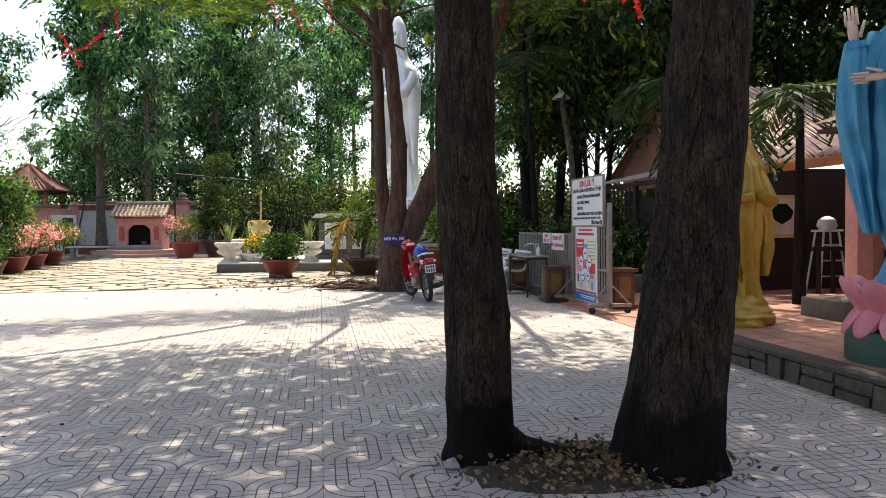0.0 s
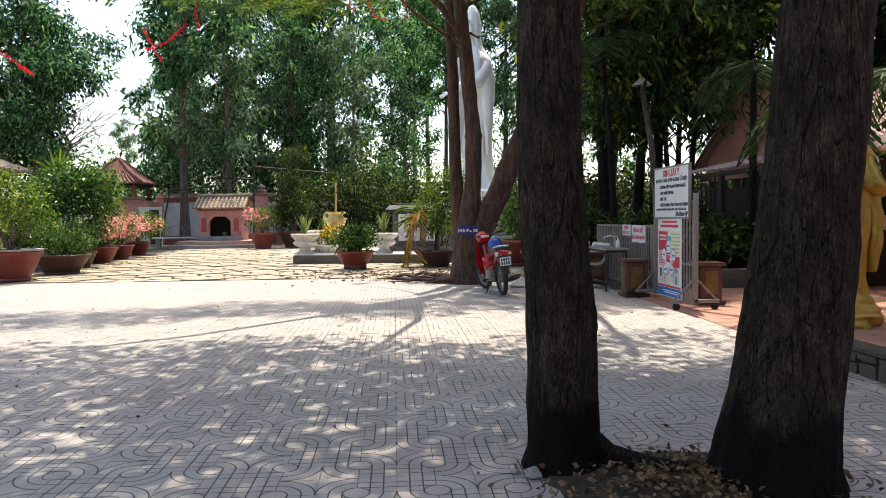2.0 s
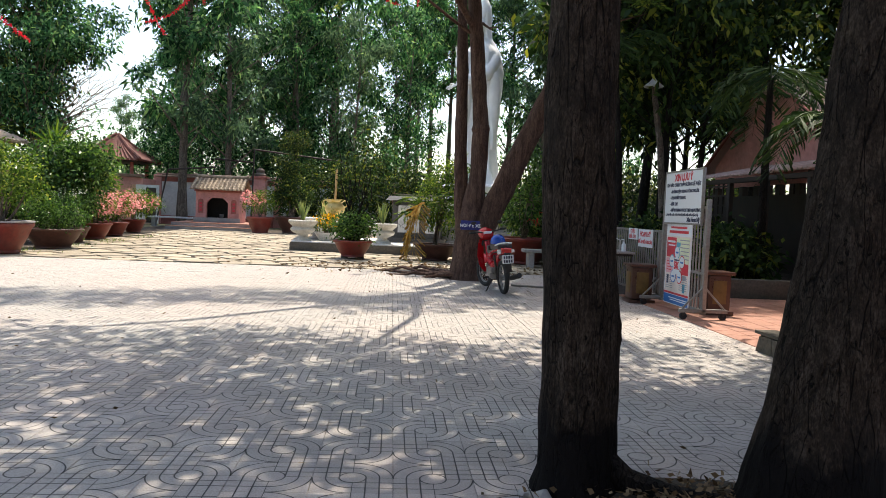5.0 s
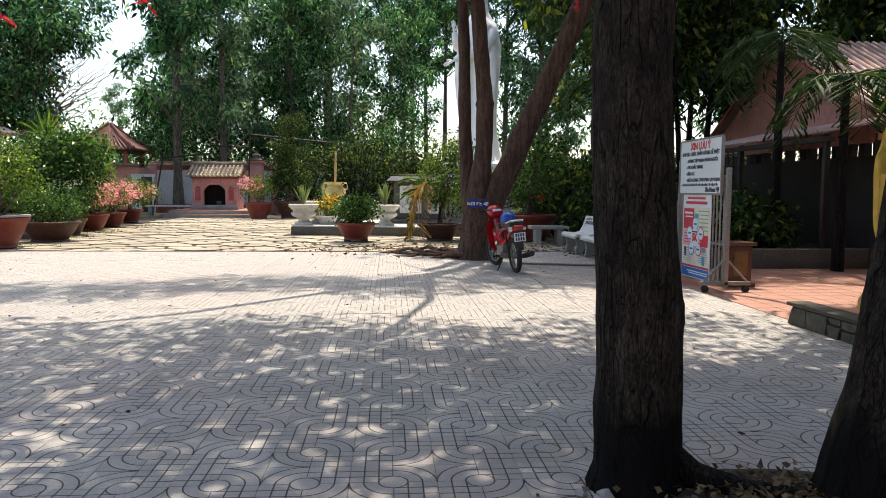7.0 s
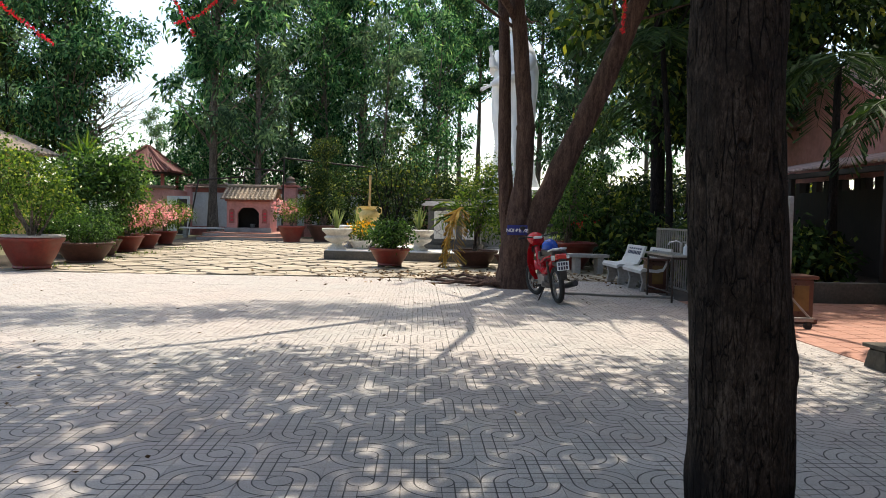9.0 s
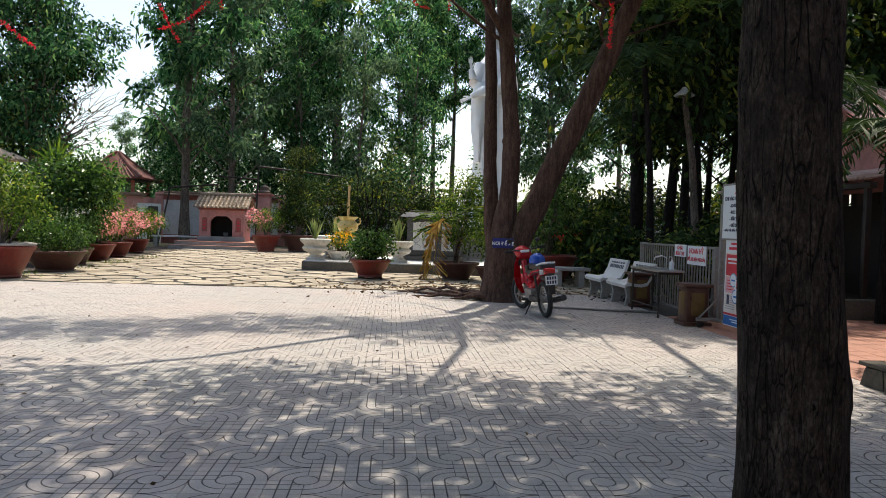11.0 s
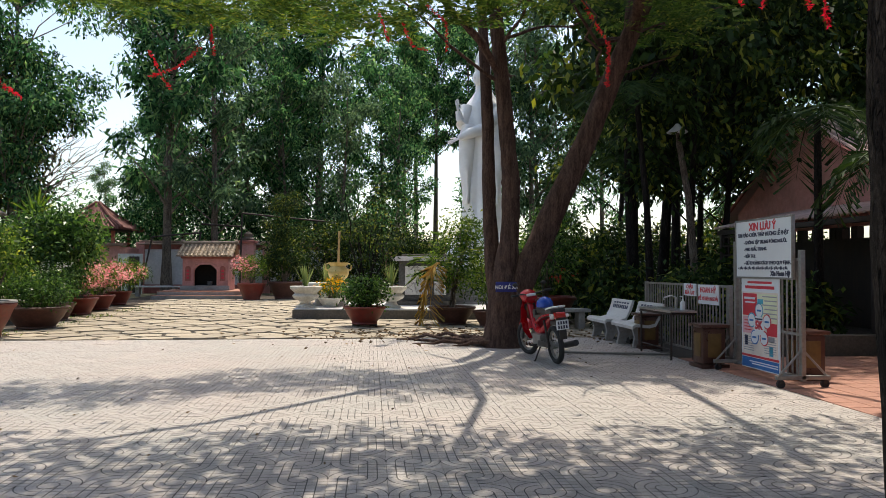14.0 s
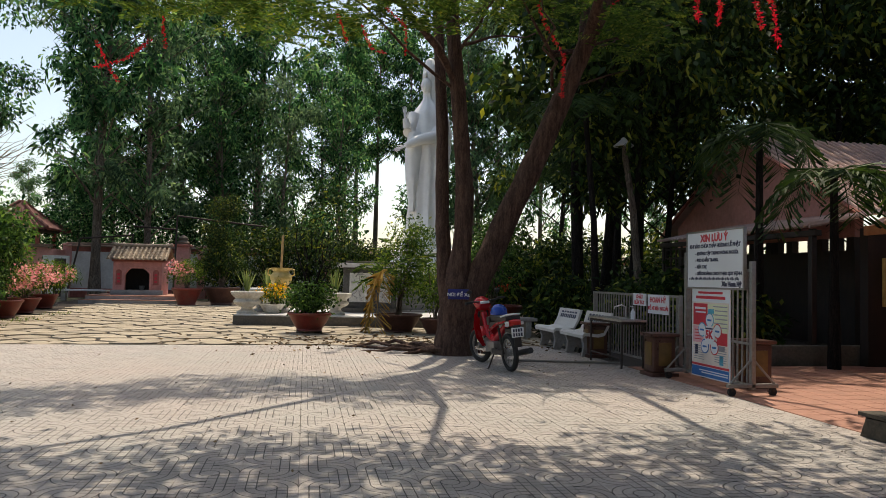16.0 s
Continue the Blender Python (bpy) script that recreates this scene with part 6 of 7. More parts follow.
for x in (0.25, W - 0.25):
    niche = bmesh.new()
    out = [(x - 0.13, 0.45)] + [(x + 0.13 * math.cos(a), 1.02 + 0.13 * math.sin(a)) for a in [math.pi - k * math.pi / 8 for k in range(9)]] + [(x + 0.13, 0.45)]
    a = [niche.verts.new((px, -0.02, pz)) for px, pz in out]
    b = [niche.verts.new((px, -0.002, pz)) for px, pz in out]
    niche.faces.new(a)
    for i in range(len(out)):
        niche.faces.new((a[i], b[i], b[(i + 1) % len(out)], a[(i + 1) % len(out)]))
    nn = part("niche_panel", niche, PINK_DEEP, sr, "red painted arched side panel")
    gl = bmesh.new()
    for k in range(3):
        add_box(gl, x - 0.06, -0.026, 0.55 + k * 0.16, x + 0.06, -0.0205, 0.65 + k * 0.16)
    part("characters", gl, INK_RED, nn, "unreadable painted characters")
part("plinth", box(-0.08, -0.10, 0.0, W + 0.08, -0.003, 0.22, 0.01), CONCRETE, sr)
# Black filling block stands for shade inside the niche.
part("interior", box(0.125, 0.9, 0.02, W - 0.125, 1.57, 1.3), DARK_VOID, sr, "near-black block for the shade in the altar niche")
part("incense_bowl", lathe([(0.07, 0.23), (0.12, 0.30), (0.13, 0.40), (0.10, 0.41)], 14, (W / 2 + 0.1, 0.5, 0.0)), STEEL, sr)
part("altar_step", box(0.53, 0.22, 0.0, W - 0.53, 0.88, 0.22), CONCRETE, sr)
part("lintel", box(-0.05, -0.12, H, W + 0.05, D + 0.05, H + 0.08, 0.01), PINK_DEEP, sr)
roof = part("roof", prism([(-0.1, -0.2), (W + 0.1, -0.2), (W + 0.1, D + 0.15), (-0.1, D + 0.15)], H + 0.081, H + 0.11, 0.0), PINK_DEEP, sr)
gab = bmesh.new()
for x in (0.0, W - 0.1):
    add = [(x, 0.0, H + 0.1), (x, D, H + 0.1), (x, D / 2, H + 0.72)]
    a = [gab.verts.new(p_) for p_ in add]
    b = [gab.verts.new((p_[0] + 0.1, p_[1], p_[2])) for p_ in add]
    gab.faces.new(a)
    gab.faces.new(b[::-1])
    for i in range(3):
        gab.faces.new((a[i], a[(i + 1) % 3], b[(i + 1) % 3], b[i]))
part("gable", gab, PINK, sr)


def tile_slope(parent, x0, x1, y_low, z_low, y_top, z_top, mt, pitch=0.19, rows=5, r=0.055):
    """Roof slope of barrel tiles: each tile a half round, laid in rows that overlap."""
    n = int((x1 - x0) / pitch)
    L = math.hypot(y_top - y_low, z_top - z_low) / rows
    ang = math.atan2(z_top - z_low, y_top - y_low)
    bm0 = bmesh.new()
    ring = []
    for e, rr in ((0, r), (L * 1.12, r * 0.85)):
        for off in (0, 0.014):
            ring.append([bm0.verts.new((math.cos(math.pi * k / 5) * (rr - off), e, math.sin(math.pi * k / 5) * (rr - off))) for k in range(6)])
    for a, b in ((ring[0], ring[2]), (ring[3], ring[1]), (ring[1], ring[0]), (ring[2], ring[3])):
        for k in range(5):
            bm0.faces.new((a[k], a[k + 1], b[k + 1], b[k]))
    me = link_mesh("roof_tile", bm0, mt)
    slope = Vector((0, math.cos(ang), math.sin(ang)))
    for i in range(n):
        for j in range(rows):
            ob = new("roof_tile", me)
            ob.parent = parent
            p_ = Vector((x0 + (i + 0.5) * (x1 - x0) / n, y_low, z_low)) + slope * (j * L)
            ob.matrix_basis = Matrix.Translation(p_) @ Matrix.Rotation(ang - radians(2.5), 4, 'X')
    pan = bmesh.new()
    a = [pan.verts.new(c) for c in ((x0, y_low, z_low - 0.03), (x1, y_low, z_low - 0.03), (x1, y_top, z_top - 0.03), (x0, y_top, z_top - 0.03))]
    f = pan.faces.new(a)
    bmesh.ops.solidify(pan, geom=[f], thickness=0.04)
    part("roof_bed", pan, mt, parent)


tile_slope(sr, -0.25, W + 0.25, -0.32, H + 0.12, D / 2, H + 0.72, CLAY, 0.2, 5, 0.06)
tile_slope(sr, -0.25, W + 0.25, D + 0.32, H + 0.12, D / 2, H + 0.72, CLAY, 0.2, 3, 0.06)
part("ridge", tube([(-0.3, D / 2, H + 0.86), (-0.1, D / 2, H + 0.78), (W + 0.1, D / 2, H + 0.78), (W + 0.3, D / 2, H + 0.86)], 0.09, 10), CLAY, sr)

gp = thing("gate_post", (-7.6, 37.9, 0), 0, "pink gate pier with tiered cap near the shrine", "pier")
part("shaft", box(-0.35, -0.35, -0.05, 0.35, 0.35, 2.75, 0.02), PINK, gp)
part("cap", box(-0.45, -0.45, 2.752, 0.45, 0.45, 2.9, 0.03), PINK_DEEP, gp)
part("finial", lathe([(0.30, 2.9), (0.34, 3.0), (0.22, 3.1), (0.26, 3.25), (0.05, 3.4)], 12), CONCRETE_DARK, gp)
tf = thing("pipe_trellis", (-13.4, 36.2, 0), 0, "dark leaning pipe trellis behind the shrine", "trellis")
for a, b in (((0.6, 0, 0), (1.2, 0, 3.0)), ((3.0, 0.3, 0), (3.6, 0.3, 3.3)), ((1.2, 0, 3.0), (3.6, 0.3, 3.25)), ((5.6, 0.3, 0), (5.7, 0.3, 4.3)), ((3.6, 0.3, 3.7), (5.7, 0.3, 3.6)), ((5.7, 0.3, 4.3), (10.2, 0.6, 3.9))):
    part("pipe", tube([a, b], 0.045, 8), IRON, tf)
lb = thing("stone_bench", (-11.6, 35.0, 0), 0, "long white stone bench beside the shrine", "bench")
part("seat", box(-1.2, -0.2, 0.42, 1.2, 0.2, 0.5, 0.01), BENCH_WHITE, lb)
for x in (-0.9, 0.9):
    part("support", box(x - 0.1, -0.15, -0.04, x + 0.1, 0.15, 0.42, 0.01), CONCRETE, lb)

# ---- corner pavilion ----
pv = thing("pavilion", (-16.7, 41.2, -0.38), 0, "open pavilion with dull red hipped tile roof", "pavilion")
pv.scale = (0.73, 0.73, 1.0)
part("plinth", box(-2.3, -2.2, -0.05, 2.3, 2.2, 0.3), CONCRETE_DARK, pv)
for sx in (-1, 1):
    for sy in (-1, 1):
        part("post", box(sx * 1.8 - 0.12, sy * 1.8 - 0.12, 0.3, sx * 1.8 + 0.12, sy * 1.8 + 0.12, 3.9, 0.01), PINK_DEEP, pv)
part("eave", box(-2.5, -2.5, 3.86, 2.5, 2.5, 3.96, 0.02), SHADE_DARK_WOOD, pv)
hip = bmesh.new()
v4 = [hip.verts.new((x * 2.65, y * 2.65, 3.965)) for x, y in ((-1, -1), (1, -1), (1, 1), (-1, 1))]
m4 = [hip.verts.new((x * 1.3, y * 1.3, 4.62)) for x, y in ((-1, -1), (1, -1), (1, 1), (-1, 1))]
t4 = [hip.verts.new((x * 0.1, y * 0.1, 5.5)) for x, y in ((-1, -1), (1, -1), (1, 1), (-1, 1))]
for a, b in ((v4, m4), (m4, t4)):
    for i in range(4):
        hip.faces.new((a[i], a[(i + 1) % 4], b[(i + 1) % 4], b[i]))
hip.faces.new(t4)
hip.faces.new(v4[::-1])
part("roof", hip, CLAY_RED, pv)
rib = bmesh.new()
for i in range(4):
    ax = [(-1, -1), (1, -1), (1, 1), (-1, 1)]
    p0, p1 = ax[i], ax[(i + 1) % 4]
    for k in range(15):
        f = (k + 0.5) / 15
        x, y = p0[0] + (p1[0] - p0[0]) * f, p0[1] + (p1[1] - p0[1]) * f
        add_tube(rib, [(x * 2.7, y * 2.7, 3.99), (x * 1.3, y * 1.3, 4.66), (x * 0.12, y * 0.12, 5.5)], [0.09, 0.06, 0.02], 5)
    add_tube(rib, [(p0[0] * 2.75, p0[1] * 2.75, 4.06), (p0[0] * 1.3, p0[1] * 1.3, 4.72), (p0[0] * 0.1, p0[1] * 0.1, 5.56)], 0.10, 6)
part("tile_ribs", rib, CLAY_RED, pv, "rows of dull red roof tiles")

# ---- low house in the west ----
hs = thing("house", (-18.3, 21.8, -0.15), -10, "ochre low house with pale tiled roof behind bushes", "house")
part("wall", box(-4, -4, -0.05, 2.2, 4, 3.6), YELLOW_WALL, hs)
hr = bmesh.new()
pr4 = [(-4.5, -4.8, 3.5), (3.0, -4.8, 3.5), (3.0, 4.8, 3.5), (-4.5, 4.8, 3.5)]
a = [hr.verts.new(c) for c in pr4]
r1, r2 = hr.verts.new((-0.8, -4.0, 5.1)), hr.verts.new((-0.8, 4.0, 5.1))
hr.faces.new((a[0], a[1], r1))
hr.faces.new((a[1], a[2], r2, r1))
hr.faces.new((a[2], a[3], r2))
hr.faces.new((a[3], a[0], r1, r2))
hr.faces.new(a[::-1])
part("roof", hr, CLAY, hs)
rw = bmesh.new()
for k in range(40):
    y = -4.7 + k * 0.24
    e = min(1.0, (4.8 - abs(y)) / 0.8)
    add_tube(rw, [(3.02, y, 3.53), (3.0 - 3.8 * e, y, 3.53 + 1.6 * e)], 0.06, 5)
part("tile_ribs", rw, CLAY, hs)
part("door", box(2.205, -0.6, 0, 2.24, 0.6, 2.1, 0.01), SHADE_DARK_WOOD, hs)
part("window", box(2.205, 1.6, 0.9, 2.24, 2.9, 2.0, 0.01), SHADE_DARK_WOOD, hs)


# ---- statues: plain sculpted shapes ----
def robe(bm, stations, folds=9, depth=0.06, n=40, turn=0.0, seed=0):
    """A draped body through (z, cx, cy, rx, ry) stations, with hanging folds."""
    rings = []
    for (a, b) in zip(stations, stations[1:]):
        k = max(2, int((b[0] - a[0]) / (stations[-1][0] - stations[0][0]) * 44))
        for i in range(k):
            f = i / k
            f = f * f * (3 - 2 * f)
            rings.append([a[j] + (b[j] - a[j]) * f for j in range(5)])
    rings.append(list(stations[-1]))
    vs = []
    H = stations[-1][0] - stations[0][0]
    for z, cx, cy, rx, ry in rings:
        row = []
        g = (z - stations[0][0]) / H
        for k in range(n):
            a = 2 * math.pi * k / n
            w = math.sin(folds * a + g * 4 + seed + math.sin(g * 9 + seed) * 0.8) * depth * (1 - g * 0.75)
            sw = noise.noise(Vector((math.cos(a) * 2, math.sin(a) * 2, g * 7 + seed))) * depth * 0.9
            r = 1 + w + sw
            row.append(bm.verts.new((cx + math.cos(a + turn) * rx * r, cy + math.sin(a + turn) * ry * r, z)))
        vs.append(row)
    for a, b in zip(vs, vs[1:]):
        for k in range(n):
            bm.faces.new((a[k], a[(k + 1) % n], b[(k + 1) % n], b[k]))
    bm.faces.new(vs[0][::-1])
    bm.faces.new(vs[-1])


def ball(bm, c, rx, ry, rz, n=16):
    prof = [(max(0.004, math.sin(math.pi * k / 10)), -math.cos(math.pi * k / 10)) for k in range(11)]
    rings = []
    for r, z in prof:
        rings.append([bm.verts.new((c[0] + r * rx * math.cos(2 * math.pi * k / n), c[1] + r * ry * math.sin(2 * math.pi * k / n), c[2] + z * rz)) for k in range(n)])
    for a, b in zip(rings, rings[1:]):
        for k in range(n):
            bm.faces.new((a[k], a[(k + 1) % n], b[(k + 1) % n], b[k]))


def palm_of(bm, at, way, s):
    """An open palm with fingers close together."""
    at, way = Vector(at), Vector(way).normalized()
    side = way.cross(Vector((0, 1, 0.2))).normalized()
    add_tube(bm, [at, at + way * s * 0.5, at + way * s], [s * 0.16, s * 0.24, s * 0.2], 10, True, 0, 0.5)
    for k in range(4):
        o = side * (k - 1.5) * s * 0.115
        add_tube(bm, [at + way * s * 0.85 + o, at + way * s * (1.6 - abs(k - 1.3) * 0.1) + o * 1.15], [s * 0.075, s * 0.04], 6)
    add_tube(bm, [at + way * s * 0.35 - side * s * 0.2, at + way * s * 0.95 - side * s * 0.42], [s * 0.08, s * 0.05], 6)


# great white statue on its pedestal
wst = bmesh.new()
robe(wst, [(0.0, 0, 0, 0.90, 0.80), (0.5, 0, 0, 0.72, 0.66), (2.2, -0.02, 0, 0.62, 0.56), (3.4, 0, 0, 0.68, 0.58), (4.2, 0.02, 0, 0.74, 0.60), (4.85, 0.02, 0, 0.64, 0.50), (5.2, -0.02, 0, 0.34, 0.32), (5.4, -0.06, 0, 0.19, 0.19), (5.62, -0.08, -0.02, 0.17, 0.18)], 11, 0.09, 56)
robe(wst, [(3.3, 0.46, 0.25, 0.34, 0.30), (4.2, 0.36, 0.22, 0.48, 0.38), (4.95, 0.20, 0.16, 0.46, 0.38), (5.4, 0.10, 0.12, 0.26, 0.28), (5.75, 0.04, 0.10, 0.27, 0.28), (6.2, 0.02, 0.08, 0.30, 0.30), (6.6, 0.0, 0.06, 0.25, 0.25), (6.86, -0.02, 0.05, 0.13, 0.13), (6.92, -0.02, 0.05, 0.03, 0.03)], 8, 0.05, 48, seed=2)
ball(wst, (-0.16, -0.12, 5.86), 0.20, 0.22, 0.30)
ball(wst, (-0.34, -0.20, 5.84), 0.05, 0.05, 0.07, 10)
ball(wst, (-0.22, -0.16, 6.22), 0.10, 0.12, 0.14, 12)
ball(wst, (-0.05, -0.05, 6.28), 0.20, 0.20, 0.28)
add_tube(wst, [(-0.55, -0.15, 4.75), (-0.80, -0.35, 4.05), (-0.88, -0.5, 4.25), (-0.95, -0.55, 4.55)], [0.26, 0.22, 0.15, 0.10], 12)
palm_of(wst, (-0.95, -0.55, 4.5), (-0.10, -0.05, 1), 0.30)
add_tube(wst, [(0.45, -0.2, 4.6), (0.10, -0.55, 3.95), (-0.55, -0.7, 3.75), (-0.95, -0.72, 3.55)], [0.28, 0.24, 0.18, 0.10], 12)
palm_of(wst, (-0.95, -0.72, 3.55), (-1, -0.1, -0.5), 0.28)
for sx in (-0.62, 0.45):
    robe(wst, [(1.3, sx, -0.3, 0.10, 0.22), (2.4, sx, -0.3, 0.24, 0.30), (3.5, sx * 0.95, -0.3, 0.30, 0.34), (4.1, sx * 0.9, -0.3, 0.24, 0.28)], 5, 0.08, 24, seed=3 + sx)
solid("great_statue", wst, WHITE_PAINT, "tall white robed statue with one raised palm", "statue", at=(3.05, 23.0, 2.40))
ped = thing("statue_pedestal", (3.15, 23.0, 0), 0, "tiered white pedestal under the great statue", "pedestal")
part("base", lathe([(2.4, -0.05), (2.4, 0.5), (2.1, 0.55), (2.1, 1.1), (1.8, 1.15)], 8), CONCRETE, ped)
part("lotus", lathe([(1.1, 1.15), (1.25, 1.4), (1.5, 1.7), (1.35, 1.95), (1.2, 2.1), (1.35, 2.3), (1.2, 2.4)], 32, flute=0.05, flutes=12), WHITE_PAINT, ped, "carved white lotus")
stp = thing("statue_steps", (2.9, 19.8, 0), 0, "grey steps climbing to the great statue", "steps")
for k in range(8):
    part("step", box(-1.2, k * 0.28, -0.03, 2.0, 2.3, 0.29 + 0.175 * (k + 1) - 0.29, 0.008), CONCRETE, stp)

# golden monk-like statue on a rock
gst = bmesh.new()
robe(gst, [(0.30, 0, 0, 0.23, 0.20), (0.55, 0.0, 0, 0.20, 0.18), (0.95, 0, 0, 0.25, 0.21), (1.35, 0.0, 0, 0.27, 0.22), (1.62, 0.02, 0, 0.22, 0.18), (1.76, 0.0, 0, 0.10, 0.10), (1.84, 0, 0, 0.085, 0.09)], 11, 0.16, 66, seed=5)
robe(gst, [(0.5, 0.22, -0.05, 0.07, 0.12), (0.85, 0.24, -0.05, 0.11, 0.15), (1.15, 0.24, -0.03, 0.12, 0.15), (1.45, 0.2, 0, 0.10, 0.12)], 6, 0.24, 48, seed=6)
robe(gst, [(1.05, 0.17, 0.02, 0.06, 0.1), (1.3, 0.21, 0.03, 0.15, 0.15), (1.6, 0.17, 0.03, 0.17, 0.15), (1.78, 0.10, 0.03, 0.10, 0.11), (1.92, 0.08, 0.03, 0.055, 0.06)], 8, 0.14, 56, seed=7)
robe(gst, [(0.45, -0.2, -0.08, 0.07, 0.12), (0.8, -0.22, -0.08, 0.10, 0.14), (1.2, -0.2, -0.05, 0.10, 0.13)], 5, 0.12, 20, seed=8)
ball(gst, (0.0, -0.02, 1.95), 0.095, 0.11, 0.13)
ball(gst, (0.06, 0.02, 2.06), 0.06, 0.06, 0.09)
add_tube(gst, [(-0.2, -0.02, 1.55), (-0.26, -0.18, 1.25), (-0.06, -0.26, 1.30)], [0.10, 0.085, 0.05], 10)
add_tube(gst, [(0.2, -0.02, 1.55), (0.26, -0.18, 1.25), (0.06, -0.26, 1.32)], [0.10, 0.085, 0.05], 10)
robe(gst, [(0.0, 0.0, 0, 0.34, 0.31), (0.10, 0.0, 0, 0.35, 0.32), (0.20, 0.02, 0, 0.30, 0.27), (0.32, 0.0, 0, 0.22, 0.2)], 5, 0.12, 36, seed=11)
solid("golden_statue", gst, GOLD, "gold painted robed statue on a rock base", "statue", at=(4.58, 2.62, 0.214), rz=10).scale = (1.0, 1.0, 1.08)

# blue-robed statue on a pink lotus
bst = bmesh.new()
robe(bst, [(0.0, 0, 0, 0.30, 0.30), (0.25, 0, 0, 0.22, 0.22), (0.8, -0.05, 0, 0.33, 0.28), (1.4, -0.05, 0, 0.34, 0.28), (1.9, -0.02, 0, 0.36, 0.28), (2.25, 0.0, 0, 0.32, 0.24), (2.42, 0.0, 0, 0.16, 0.15), (2.52, 0, 0, 0.12, 0.12)], 13, 0.10, 84, seed=1)
robe(bst, [(0.45, -0.36, -0.06, 0.06, 0.14), (0.9, -0.44, -0.06, 0.10, 0.20), (1.35, -0.50, -0.08, 0.12, 0.20), (1.75, -0.52, -0.08, 0.12, 0.16), (2.05, -0.50, -0.08, 0.11, 0.13), (2.18, -0.50, -0.08, 0.08, 0.1)], 7, 0.24, 60, seed=2)
robe(bst, [(1.7, 0.05, 0.12, 0.34, 0.22), (2.2, 0.03, 0.08, 0.30, 0.24), (2.65, 0.02, 0.05, 0.21, 0.20), (2.85, 0.02, 0.03, 0.10, 0.12), (2.9, 0.02, 0.02, 0.03, 0.03)], 7, 0.03, 36, seed=4)
add_tube(bst, [(-0.28, 0, 2.2), (-0.46, -0.06, 1.85), (-0.50, -0.1, 2.12)], [0.14, 0.13, 0.11], 12)
for k in range(9):
    z = 0.75 + k * 0.12
    add_tube(bst, [(-0.22, -0.22 - 0.02 * (k % 2), z + 0.07), (-0.06, -0.31, z), (0.10, -0.27, z + 0.07)], 0.018, 6)
# the painted parts share one figure; each colour keeps its own faces
bst_me = link_mesh("blue_statue", bst, ROBE_BLUE)
extra = bmesh.new()
extra.from_mesh(bst_me)
nface = len(extra.faces)
ball(extra, (-0.02, -0.06, 2.66), 0.12, 0.13, 0.17)
palm_of(extra, (-0.50, -0.12, 2.12), (-0.12, 0.0, 1), 0.24)
add_tube(extra, [(0.25, -0.2, 2.0), (0.05, -0.38, 1.82), (-0.25, -0.40, 1.80)], [0.06, 0.06, 0.045], 10)
palm_of(extra, (-0.22, -0.40, 1.80), (-1, -0.1, -0.03), 0.20)
bmesh.ops.recalc_face_normals(extra, faces=extra.faces)
extra.faces.ensure_lookup_table()
for i, f in enumerate(extra.faces):
    f.material_index = 1 if i >= nface else 0
    f.smooth = True
extra.to_mesh(bst_me)
extra.free()
bst_me.materials.append(SKIN_PAINT)
bso = new("blue_statue", bst_me)
bso.matrix_basis = pose(4.72, 0.32, 0.84, 0, 0, -40) @ Matrix.Scale(0.9, 4)
tagged(bso, "blue-robed enamelled statue with raised cream palm", "statue")
lot = thing("lotus_pedestal", (4.72, 0.32, 0.214), 0, "pink lotus pedestal on a dark green drum", "pedestal")
part("drum", lathe([(0.52, 0.0), (0.52, 0.24), (0.50, 0.26)], 36), BASE_GREEN, lot, "dark green drum")
part("core", lathe([(0.40, 0.262), (0.46, 0.34), (0.40, 0.45), (0.48, 0.60), (0.40, 0.625)], 28), LOTUS, lot)
for ring, (rz0, r0, zc, up, sz) in enumerate(((0, 0.44, 0.34, -0.5, 0.17), (0.26, 0.44, 0.50, 0.9, 0.2))):
    for k in range(12):
        a = rz0 + 2 * math.pi * k / 12
        pb = bmesh.new()
        ball(pb, (0, 0, 0), 0.055, sz * 0.72, sz, 10)
        m = Matrix.Translation((math.cos(a) * r0, math.sin(a) * r0, zc)) @ Matrix.Rotation(a, 4, 'Z') @ Matrix.Rotation(radians(35 if up > 0 else -35), 4, 'Y')
        bmesh.ops.transform(pb, matrix=m, verts=pb.verts)
        part("petal", pb, LOTUS, lot, "pink enamelled petal")


# ---- hall and awning building on the right ----
ann = thing("annex_building", (0, 0, 0), 0, "pink gabled building with pale tin awning", "building")
GX = 9.4
wl = bmesh.new()
out = [(9.9, 2.36), (16.8, 2.36), (16.8, 2.98), (13.5, 4.92), (9.9, 2.96)]
a = [wl.verts.new((GX, y, z)) for y, z in out]
b = [wl.verts.new((GX + 0.2, y, z)) for y, z in out]
wl.faces.new(a)
wl.faces.new(b[::-1])
for i in range(5):
    wl.faces.new((a[i], a[(i + 1) % 5], b[(i + 1) % 5], b[i]))
part("gable_wall", wl, PINK, ann, "pink limewashed gable wall")
# Near-black boarding and piers made up for the darkness under the awning.
part("shade_boarding", box(GX, 9.9, -0.02, GX + 0.2, 16.8, 2.10), SHADE_DARK_WOOD, ann, "made-up near-black boarding for the shade under the awning")
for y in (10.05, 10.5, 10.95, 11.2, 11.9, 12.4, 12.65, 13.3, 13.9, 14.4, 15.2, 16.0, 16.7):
    part("pier", box(GX + 0.02, y - 0.1, 2.101, GX + 0.18, y + 0.1, 2.359), SHADE_DARK_WOOD, ann)
